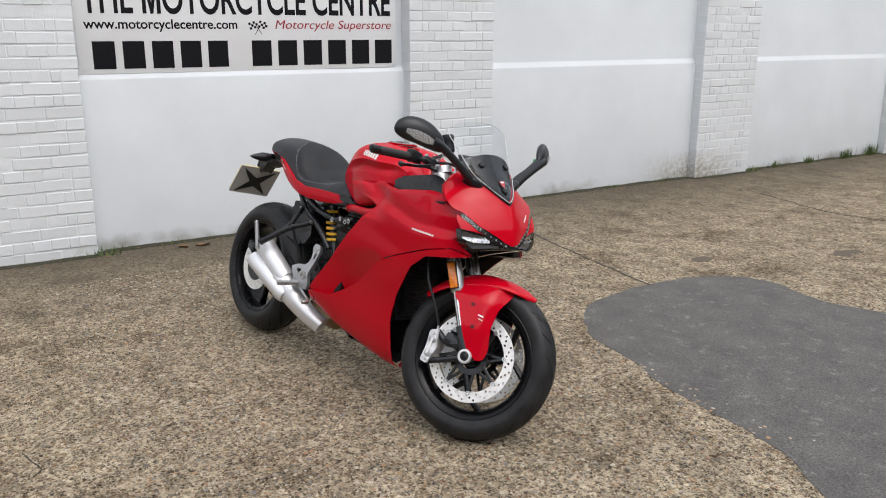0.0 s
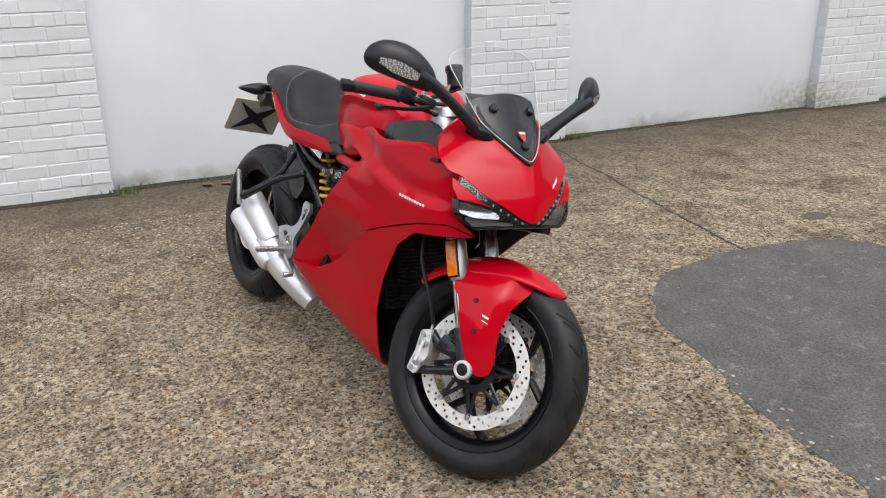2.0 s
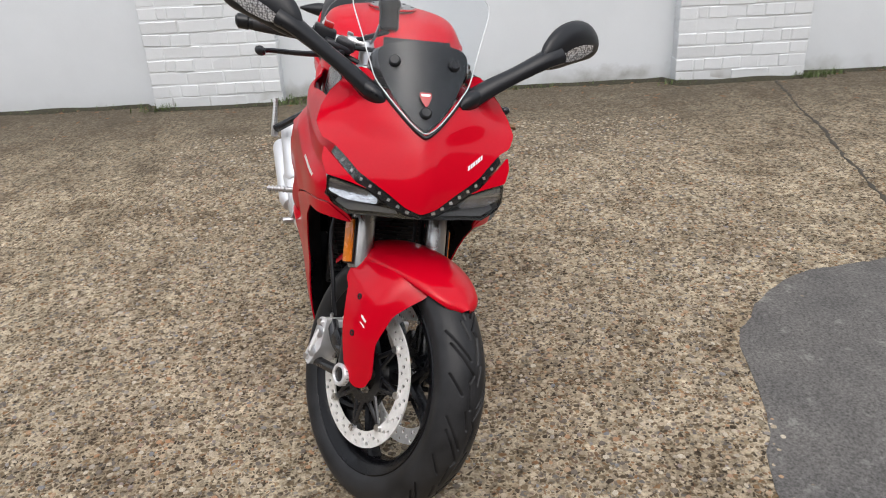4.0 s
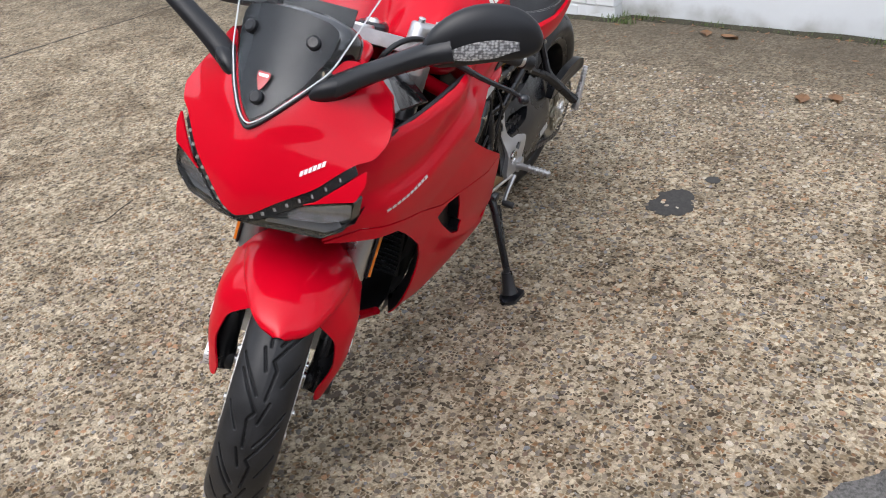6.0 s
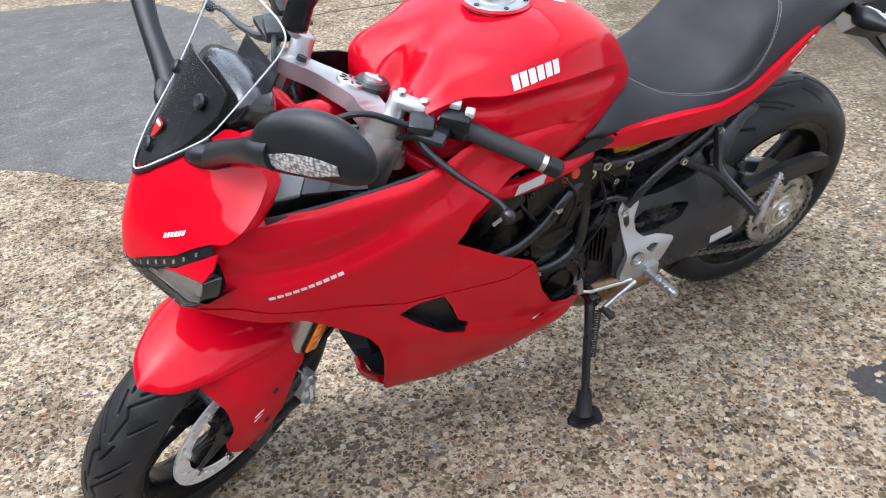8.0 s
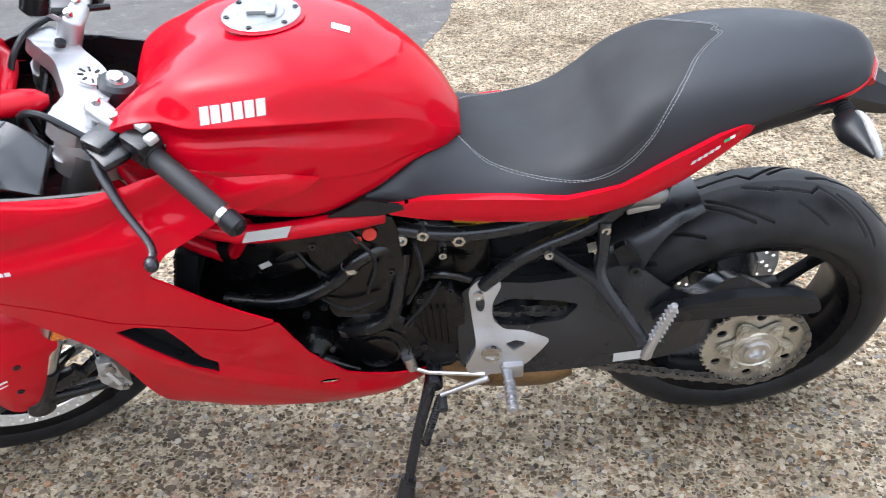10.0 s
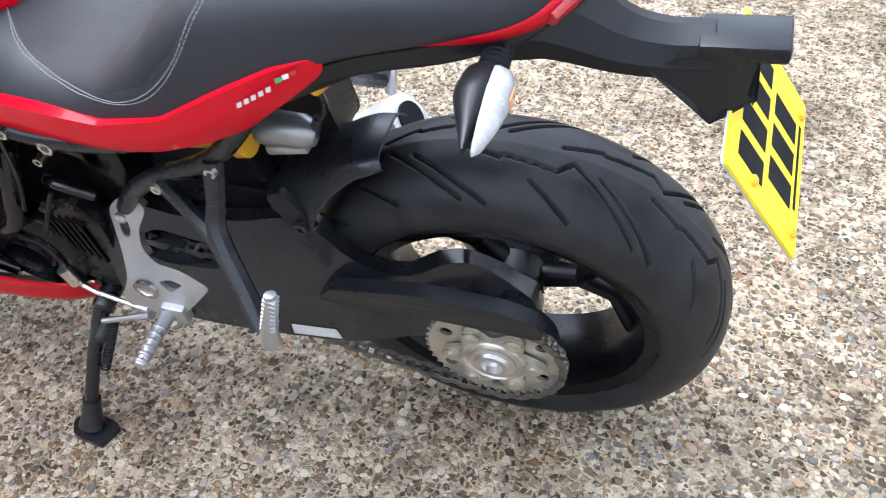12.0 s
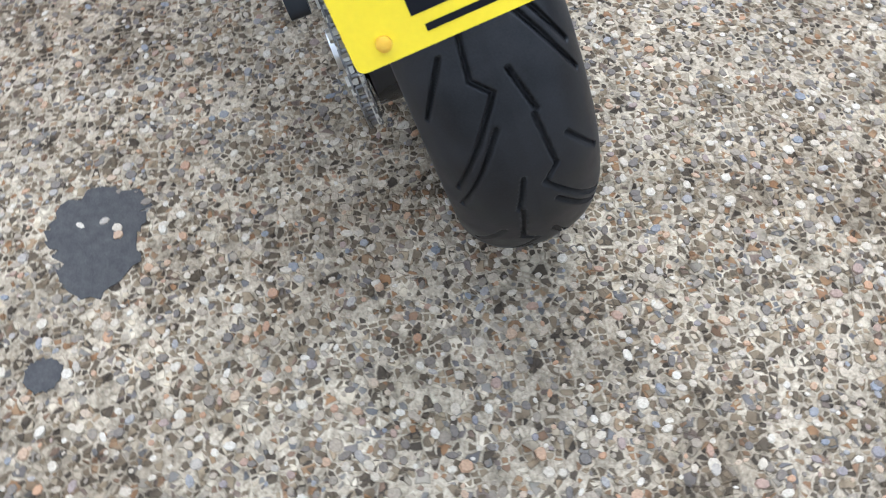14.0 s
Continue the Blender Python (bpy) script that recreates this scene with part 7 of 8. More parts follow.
def plate_and_tail():
    arm = Geo().tube([(-0.02, 0, 0.868), (-0.065, 0, 0.868), (-0.13, 0, 0.842), (-0.18, 0, 0.836), (-0.225, 0, 0.840)], [0.046, 0.042, 0.030, 0.026, 0.026], 8, smooth=4, squash=1.2)
    a = part("plate_hanger", arm, BLACK, bike, "long black plastic number plate hanger", sharp=25)
    part("plate_lamp", Geo().box((-0.252, 0, 0.856), (0.086, 0.056, 0.020), Matrix.Rotation(radians(4), 3, "Y")), BLACK, a, "black plate lamp housing", bevel=0.005)
    drop = Geo().slab([(-0.172, 0.826), (-0.193, 0.838), (-0.262, 0.850), (-0.270, 0.805), (-0.251, 0.785), (-0.234, 0.771), (-0.210, 0.790)], -0.027, 0.027, side_plane)
    part("plate_bracket", drop, BLACK, a, bevel=0.006)
    # plate axes: across, and down towards the rear
    c = Vector((-0.300, -0.023, 0.717))
    across, down = Vector((-0.013, -0.995, 0.086)).normalized(), Vector((-0.548, -0.034, -0.836))
    down = (down - across * down.dot(across)).normalized()
    nrm = across.cross(down).normalized()
    if nrm.x > 0:
        nrm = -nrm
    put = lambda u, v, d: tuple(c + across * u + down * v + nrm * d)
    W, H = 0.1145, 0.089
    pl = part("number_plate", Geo().slab(rounded([(-W, -H), (W, -H), (W, H), (-W, H)], 0.008), 0.0, 0.003, put), YELLOW, bike, "yellow rear number plate with black bars")
    part("plate_back", Geo().slab(rounded([(-W, -H), (W, -H), (W, H), (-W, H)], 0.008), -0.0025, -0.0003, put), PLATEBACK, pl)
    for k, y0, h, off in ((4, -0.066, 0.058, -0.085), (3, 0.006, 0.058, -0.062)):
        for i in range(k):
            u = off + i * 0.047
            part("character_bar", Geo().slab([(u, y0), (u + 0.032, y0), (u + 0.032, y0 + h), (u, y0 + h)], 0.003, 0.0036, put), INK, pl)
    part("small_print_bar", Geo().slab([(-0.055, 0.073), (0.070, 0.073), (0.070, 0.0785), (-0.055, 0.0785)], 0.003, 0.0034, put), INK, pl)
    for u, v in ((-0.092, -0.028), (-0.088, 0.074), (0.088, 0.074), (0.092, -0.028)):
        part("plate_bolt", Geo().tube([put(u, v, 0.002), put(u, v, 0.007), put(u, v, 0.0085)], [0.0065, 0.006, 0.003], 12), GOLD, pl, "yellow bolt cap")
    star = [(0, -0.02), (0.09, -0.075), (0.03, 0.005), (0.085, 0.075), (0, 0.03), (-0.085, 0.075), (-0.03, 0.005), (-0.09, -0.075)]
    part("plate_carrier", Geo().slab(star, -0.008, -0.003, put), BLACK, pl, "black star-shaped plate carrier", bevel=0.001)
    for s in (1, -1):
        st = Geo().tube([(-0.02, 0.05, 0.872), (-0.024, 0.085, 0.873), (-0.024, 0.105, 0.873), (-0.024, 0.118, 0.872)], [0.015, 0.014, 0.012, 0.014], 12, smooth=3)
        for q in (0.090, 0.097, 0.104):
            st.lathe([(q - 0.002, 0.012), (q, 0.0155), (q + 0.002, 0.012)], (-0.024, 0, 0.873), "y", 14)
        ind = part("rear_indicator", flipped(st, s), BLACK, bike, "black rear indicator with clear lens")
        head = Geo()
        R = []
        for y, f, zz in ((0.107, 0.013, 0.012), (0.113, 0.024, 0.021), (0.118, 0.026, 0.023), (0.142, 0.028, 0.024), (0.150, 0.026, 0.023), (0.184, 0.013, 0.014), (0.212, 0.002, 0.004)):
            R.append([(-0.022 + f * math.cos(w) * (1.0 if math.cos(w) > 0 else 0.35), y, 0.867 + zz * math.sin(w)) for w in (2 * math.pi * k / 16 for k in range(16))])
        part("indicator_shell", flipped(head.rings(R), s), BLACK, ind)
        R = []
        for y, f, zz in ((0.110, 0.010, 0.012), (0.115, 0.019, 0.020), (0.121, 0.021, 0.022), (0.148, 0.021, 0.0225), (0.182, 0.015, 0.015), (0.208, 0.008, 0.007), (0.214, 0.003, 0.003)):
            R.append([(-0.0305 - f * math.cos(w) * (1.0 if math.cos(w) > 0 else 0.15), y, 0.867 + zz * math.sin(w)) for w in (2 * math.pi * k / 14 for k in range(14))])
        part("indicator_lens", flipped(Geo().rings(R), s), MILKY, ind, "milky white indicator lens")
        part("bulb", flipped(Geo().box((-0.0512, 0.140, 0.870), (0.0015, 0.020, 0.013)), s), AMBERBULB, ind, "amber bulb", bevel=0.001)


def rear_wheel():
    rim = alloy_wheel("rear_wheel", RA, 0.078, 0.9, -0.02, 1.033, REAR, "gloss black Y-spoked alloy rear rim")
    prof = [(0, 0.3165), (0.030, 0.3128), (0.055, 0.3040), (0.075, 0.2885), (0.087, 0.271), (0.0915, 0.256), (0.089, 0.241), (0.083, 0.230), (0.0775, 0.2245)]
    part("tyre", swelled(tyre_mesh(RA, prof, REAR_GROOVES, 0.25, 0.0031, 0.007, 1250), RA, 1.033), RUBBER, rim, "wide grooved black rear tyre", at=REAR, raw=True)
    part("brake_disc", drilled_disc(RA, -0.090, 0.1225, 0.075, 0.005, 42, 0.3), DISC, rim, "drilled rear brake disc", at=REAR)
    part("disc_hub", Geo().lathe([(-0.092, 0.0), (-0.092, 0.076), (-0.080, 0.078), (-0.03, 0.05)], RA, "y", 28), SATIN, rim, at=REAR)
    part("rear_caliper", Geo().box((-0.045, -0.086, 0.405), (0.06, 0.05, 0.045), Matrix.Rotation(radians(25), 3, "Y")), SATIN, rim, "black rear brake caliper", bevel=0.008, at=REAR)
    # sprocket: toothed ring, holed carrier, hub nut
    sy, ny = 0.094, 0.104
    teeth = []
    for k in range(43):
        for f, r in ((0.0, 0.1035), (0.28, 0.1035), (0.42, 0.1095), (0.58, 0.1095), (0.72, 0.1035)):
            a = 2 * math.pi * (k + f) / 43
            teeth.append((r * math.cos(a), r * math.sin(a)))
    cut = [circle(0.083 * math.cos(a), 0.083 * math.sin(a), 0.010, 12) for a in (2 * math.pi * k / 6 + 0.5 for k in range(6))]
    sp = part("sprocket", sheet(teeth, lambda u, v: (RA.x + u, sy, RA.z + v), (0, 1, 0), 0.006, cut, step=0.012, corner=0.0008, inner=0), SPROCKET, rim, "worn steel rear sprocket")
    hub = Geo().lathe([(sy - 0.05, 0.088), (sy - 0.012, 0.086), (sy - 0.008, 0.05), (sy, 0.044)], RA, "y", 30)
    part("sprocket_carrier", hub, SATIN, rim)
    lobes = [((0.066 + 0.013 * math.cos(6 * a)) * math.cos(a), (0.066 + 0.013 * math.cos(6 * a)) * math.sin(a)) for a in (2 * math.pi * k / 60 for k in range(60))]
    plate = Geo().slab(lobes, sy + 0.0045, sy + 0.011, lambda u, v, d: (RA.x + u, d, RA.z + v))
    part("drive_flange", plate, SPROCKET, sp, "six-lobed steel drive flange", bevel=0.002)
    part("flange_boss", Geo().lathe([(sy + 0.010, 0.050), (sy + 0.014, 0.047), (ny - 0.002, 0.042), (ny, 0.038)], RA, "y", 30), SPROCKET, sp)
    for k in range(6):
        flange = Geo()
        a = 2 * math.pi * k / 6
        p = Vector((RA.x + 0.062 * math.cos(a), sy, RA.z + 0.062 * math.sin(a)))
        flange.tube([p + Vector((0, 0.008, 0)), p + Vector((0, 0.014, 0))], 0.0135, 16)
        flange.tube([p + Vector((0, 0.014, 0)), p + Vector((0, 0.0185, 0))], 0.0085, 6)
        part("sprocket_bolt", flange, SPROCKET, sp)
    nut = Geo().lathe([(ny, 0.036), (ny + 0.005, 0.035), (ny + 0.006, 0.028), (ny + 0.012, 0.026), (ny + 0.012, 0.017), (ny + 0.002, 0.015)], RA, "y", 24)
    part("axle_nut", nut, STEEL, rim, "large steel axle nut")


def chain():
    c0, r0 = Vector((0.0, 0.3165)), 0.1045
    c1, r1 = Vector((0.585, 0.420)), 0.042
    d = c1 - c0
    L = d.length
    base = math.atan2(d.y, d.x)
    off = math.acos((r0 - r1) / L)
    pts = []
    at, ab = base + off, base - off
    n0, n1 = 46, 12
    pts += [(c0.x + r0 * math.cos(at + (2 * math.pi - 2 * off) * k / n0), c0.y + r0 * math.sin(at + (2 * math.pi - 2 * off) * k / n0)) for k in range(n0)]
    p, q = Vector((c0.x + r0 * math.cos(ab), c0.y + r0 * math.sin(ab))), Vector((c1.x + r1 * math.cos(ab), c1.y + r1 * math.sin(ab)))
    for k in range(40):
        t = k / 40
        s = p.lerp(q, t)
        pts.append((s.x, s.y - 0.014 * math.sin(math.pi * t)))
    pts += [(c1.x + r1 * math.cos(ab + 2 * off * k / n1), c1.y + r1 * math.sin(ab + 2 * off * k / n1)) for k in range(n1)]
    p, q = Vector((c1.x + r1 * math.cos(at), c1.y + r1 * math.sin(at))), Vector((c0.x + r0 * math.cos(at), c0.y + r0 * math.sin(at)))
    pts += [tuple(p.lerp(q, k / 40)) for k in range(40)]
    arc = [0.0]
    loop = pts + pts[:1]
    for a, b in zip(loop, loop[1:]):
        arc.append(arc[-1] + math.hypot(b[0] - a[0], b[1] - a[1]))
    count = int(arc[-1] / 0.0159)
    count -= count % 2
    pos = lambda k: (np.interp(k / count * arc[-1], arc, [p[0] for p in loop]), np.interp(k / count * arc[-1], arc, [p[1] for p in loop]))
    g = Geo()
    y = 0.101
    for k in range(count):
        (x0, z0), (x1, z1) = pos(k), pos((k + 1) % count if k + 1 < count else count)
        y = 0.097 - 0.004 * min(max((x0 - 0.10) / 0.20, 0.0), 1.0)
        a = math.atan2(z1 - z0, x1 - x0)
        w = 0.0085 if k % 2 else 0.0060
        for sgn in (-1, 1):
            oct_ = [(0.0125 * math.cos(b), 0.0068 * math.sin(b)) for b in (math.pi / 4 * (j + 0.5) for j in range(8))]
            mid = ((x0 + x1) / 2, (z0 + z1) / 2)
            poly = [(mid[0] + u * math.cos(a) - v * math.sin(a), mid[1] + u * math.sin(a) + v * math.cos(a)) for u, v in oct_]
            g.slab(poly, y + sgn * w - 0.001, y + sgn * w + 0.001, side_plane)
        g.cyl((x0, y - 0.0095, z0), (x0, y + 0.0095, z0), 0.0034, n=7)
    part("chain", g, CHAINM, bike, "oily steel drive chain", flat=True)


def swingarm():
    poly = [(0.600, 0.500), (0.56, 0.528), (0.46, 0.523), (0.36, 0.532), (0.285, 0.548), (0.25, 0.536), (0.20, 0.498), (0.150, 0.466), (0.115, 0.456), (0.08, 0.465), (0.045, 0.463), (0.0, 0.440), (-0.05, 0.405), (-0.062, 0.36), (-0.05, 0.30), (0.0, 0.275),
            (0.06, 0.31), (0.12, 0.342), (0.225, 0.345), (0.35, 0.336), (0.52, 0.325), (0.60, 0.35)]
    slot = [(0.540, 0.478), (0.50, 0.496), (0.41, 0.490), (0.368, 0.480), (0.40, 0.452), (0.49, 0.443), (0.540, 0.450)]
    ys = pchip([0.26, 0.33, 0.40, 0.47, 0.55], [0.128, 0.142, 0.136, 0.112, 0.078])
    yx = pchip([-0.07, 0.0, 0.06, 0.13, 0.22, 0.4, 0.6], [-0.092, -0.086, -0.070, -0.036, -0.006, 0.0, -0.01])
    g = sheet(poly, lambda u, v: (u, ys(v) + yx(u), v), (0, 1, 0), 0.040, [slot], step=0.014, corner=0.018, inner=0)
    s = part("swingarm", g, SATIN, bike, "black single-sided swingarm")
    part("cross_piece", Geo().tube([(0.50, 0.10, 0.41), (0.49, 0.0, 0.41), (0.50, -0.12, 0.41)], [0.055, 0.06, 0.05], 14, smooth=4), SATIN, s)
    part("inner_plate", Geo().box((0.46, 0.022, 0.42), (0.26, 0.006, 0.22)), SATIN, s, bevel=0.002)
    lab = [(u, ys(v) + yx(u) + 0.0015, v) for u, v in ((0.30, 0.347), (0.222, 0.351), (0.228, 0.373), (0.300, 0.370))]
    part("paper_label", Geo().add(lab, [(0, 1, 2, 3)]), PLATEBACK, s, "faded grey paper label")
    guard = Geo().slab(rounded([(0.240, 0.455), (0.215, 0.484), (0.083, 0.506), (-0.02, 0.503), (-0.071, 0.488), (-0.083, 0.458), (-0.066, 0.452), (0.059, 0.456), (0.215, 0.448)], 0.012), 0.116, 0.139, side_plane)
    part("chain_guard", guard, BLACK, s, "black plastic chain guard", bevel=0.009, segs=3)
    # hugger: a flat-topped cover with creased sides, its skirts deepest at the lugs
    R = []
    top = pchip([0.0, 0.17, 0.5, 0.8, 1.0], [0.556, 0.578, 0.614, 0.645, 0.657])
    depth = pchip([0.0, 0.17, 0.36, 0.55, 1.0], [0.078, 0.072, 0.045, 0.026, 0.014])
    for q in np.linspace(0, 1, 22):
        x, z, d = 0.330 - 0.180 * q, top(q), depth(q)
        w = 0.042 - 0.006 * max(0.0, q - 0.85) / 0.15
        slim = 1.0 - 0.62 * within(q, 0.30, 0.75)
        row = [(x - 0.5 * h * d, w + e * slim, z - 0.86 * h * d) for e, h in ((0.040, 1.0), (0.030, 0.6), (0.020, 0.30), (0.007, 0.06), (0.0, 0.0))]
        row += [(x, w * 0.6, z + 0.003), (x, w * 0.2, z + 0.004)]
        R.append(row + [(x, -y, z) for x, y, z in reversed(row)])
    part("hugger", shell(R, RA, 0.0035), SATIN, s, "black rear tyre hugger", sharp=30)
    part("inner_fender", Geo().slab(rounded([(0.23, 0.60), (0.30, 0.52), (0.36, 0.50), (0.42, 0.56), (0.40, 0.66), (0.25, 0.70)], 0.02), -0.10, -0.03, side_plane), BLACK, s, "black inner mudguard", bevel=0.006)
    lug = Geo().slab(rounded([(0.248, 0.520), (0.282, 0.520), (0.310, 0.585), (0.288, 0.600), (0.256, 0.560)], 0.01), 0.064, 0.078, side_plane)
    part("hugger_lug", lug, BLACK, s, bevel=0.003)
    part("lug_bolt", Geo().lathe([(0.08, 0.012), (0.088, 0.011), (0.088, 0.005), (0.083, 0.005)], (0.266, 0, 0.537), "y", 14), SATIN, s)


def hanger(s):
    poly = [(0.578, 0.515), (0.560, 0.535), (0.524, 0.538), (0.514, 0.522), (0.534, 0.487), (0.534, 0.458), (0.514, 0.438), (0.47, 0.434), (0.424, 0.416), (0.462, 0.372), (0.49, 0.345), (0.575, 0.335), (0.590, 0.36), (0.566, 0.410), (0.574, 0.475)]
    yz = pchip([0.33, 0.40, 0.45, 0.54], [0.150, 0.140, 0.116, 0.082])
    k = 0.0 if s > 0 else 0.055
    g = sheet(poly, lambda u, v: (u, s * (yz(v) + k), v), (0, s, 0), 0.014, [circle(0.556, 0.488, 0.009, 10, 0.016), [(0.512, 0.412), (0.490, 0.418), (0.470, 0.412), (0.495, 0.395)]], step=0.011, corner=0.010, inner=0)
    h = part("footrest_hanger", g, ALU, bike, "silver cast footrest hanger with heel guard")
    for x, z, r in ((0.559, 0.505, 0.010), (0.538, 0.392, 0.021)):
        y = yz(z) + k
        part("bolt", flipped(Geo().lathe([(y - 0.002, r), (y + 0.004, r * 0.96), (y + 0.004, r * 0.6), (y + 0.001, r * 0.55)], (x, 0, z), "y", 18), s), STEEL, h)
    y0 = yz(0.36) + k
    peg = Geo().tube([(0.508, y0, 0.352), (0.507, y0 + 0.03, 0.353), (0.506, y0 + 0.105, 0.355)], [0.014, 0.011, 0.0085], 10, squash=0.8)
    for i in range(6):
        peg.lathe([(y0 + 0.035 + i * 0.012, 0.0118), (y0 + 0.041 + i * 0.012, 0.0118)], (0.507, 0, 0.354), "y", 10)
    part("footrest", flipped(peg, s), ALU, h, "ridged aluminium footrest", bevel=0.001)
    part("peg_bracket", flipped(Geo().box((0.497, y0 - 0.004, 0.352), (0.040, 0.030, 0.036)), s), ALU, h, bevel=0.004)
    lev = Geo().tube([(0.545, y0 + 0.008, 0.336), (0.60, y0 + 0.014, 0.318), (0.640, y0 + 0.020, 0.306)], [0.010, 0.008, 0.008], 10, smooth=4, squash=0.7)
    part("foot_lever", flipped(lev, s), ALU, h, "silver gear lever" if s > 0 else "silver brake pedal")
    part("lever_toe", flipped(Geo().tube([(0.638, y0 + 0.016, 0.300), (0.636, y0 + 0.050, 0.296)], 0.0095, 12), s), GRIP if s > 0 else ALU, h, bevel=0.001)
    if s > 0:
        rod = Geo().tube([(0.552, y0 + 0.004, 0.342), (0.66, y0 - 0.012, 0.338), (0.705, y0 - 0.02, 0.352)], 0.0045, 8)
        rod.tube([(0.692, y0 - 0.016, 0.350), (0.700, y0 - 0.016, 0.385)], [0.011, 0.012], 12)
        part("gear_rod", rod, STEEL, h, "steel gear linkage rod")


def pillion_bracket(s):
    k = 0.0 if s > 0 else 0.06
    b1, b2, low = Vector((0.340, 0.108, 0.672)), Vector((0.436, 0.108, 0.622)), Vector((0.276, 0.222 + k, 0.492))
    mid1, mid2 = Vector((0.345, 0.150 + k * 0.5, 0.585)), Vector((0.352, 0.152 + k * 0.5, 0.577))
    g = Geo().tube([b1 + Vector((0, 0, 0.008)), b1.lerp(mid1, 0.5), mid1, mid1.lerp(low, 0.6), low], [0.015, 0.0135, 0.0145, 0.0145, 0.0165], 8, smooth=3, squash=0.75)
    g.tube([b2, b2.lerp(mid2, 0.5), mid2, mid2.lerp(low, 0.6), low], [0.015, 0.013, 0.0145, 0.0145, 0.0165], 8, smooth=3, squash=0.75)
    p = part("pillion_bracket", flipped(g, s), SATIN, bike, "black forked pillion footrest bracket", sharp=30)
    for b in (b1, b2):
        part("bolt", flipped(Geo().lathe([(b.y + 0.010, 0.009), (b.y + 0.017, 0.008), (b.y + 0.017, 0.004), (b.y + 0.013, 0.004)], (b.x, 0, b.z), "y", 12), s), STEEL, p)
    peg = Geo().tube([low + Vector((-0.008, 0.004, -0.030)), low + Vector((-0.012, 0.006, 0.0)), low + Vector((-0.030, 0.006, 0.062)), low + Vector((-0.040, 0.006, 0.098))], [0.014, 0.013, 0.0095, 0.0085], 8, smooth=3, squash=0.75)
    ribs = []
    for i in range(8):
        c = low + Vector((-0.0165 - i * 0.0031, 0.006, 0.018 + i * 0.0100))
        ribs.append(Geo().box(c, (0.0205 - 0.0004 * i, 0.0155, 0.0040), Matrix.Rotation(radians(-18), 3, "Y")))
    fr = part("pillion_footrest", flipped(peg, s), ALU, p, "ridged silver folded pillion footrest", bevel=0.001)
    for rib in ribs:
        part("rib", flipped(rib, s), ALU, fr, bevel=0.001)


def exhaust():
    a = Geo().tube([(0.600, -0.105, 0.170), (0.52, -0.150, 0.220), (0.44, -0.185, 0.285), (0.36, -0.203, 0.352)], [0.040, 0.044, 0.052, 0.050], 20, smooth=5)
    e = part("exhaust", a, SILENCER, bike, "twin stacked satin silver silencers")
    top = Geo().tube([(0.40, -0.196, 0.345), (0.385, -0.200, 0.354), (0.23, -0.216, 0.458), (0.212, -0.218, 0.470), (0.208, -0.218, 0.472), (0.214, -0.218, 0.468)], [0.040, 0.046, 0.047, 0.046, 0.038, 0.030], 26)
    part("silencer", top, SILENCER, e, "upper silver silencer")
    low = Geo().tube([(0.44, -0.215, 0.275), (0.42, -0.222, 0.285), (0.20, -0.246, 0.392), (0.186, -0.247, 0.399), (0.182, -0.247, 0.401), (0.190, -0.247, 0.397)], [0.034, 0.040, 0.042, 0.041, 0.034, 0.028], 26)
    part("silencer", low, SILENCER, e, "lower silver silencer")
    # solid black discs painted as the dark of the two outlets
    part("outlet_shade", Geo().cyl((0.2105, -0.218, 0.4705), (0.206, -0.218, 0.4735), 0.030, n=18).cyl((0.186, -0.247, 0.399), (0.181, -0.247, 0.4015), 0.027, n=18), INK, e)
    box = Geo().tube([(0.62, -0.02, 0.205), (0.55, 0.0, 0.205), (0.42, 0.02, 0.215), (0.36, 0.02, 0.225)], [0.06, 0.070, 0.066, 0.050], 16, smooth=4, squash=0.75)
    part("collector", box, BRONZE, e, "heat-tinted exhaust collector box")


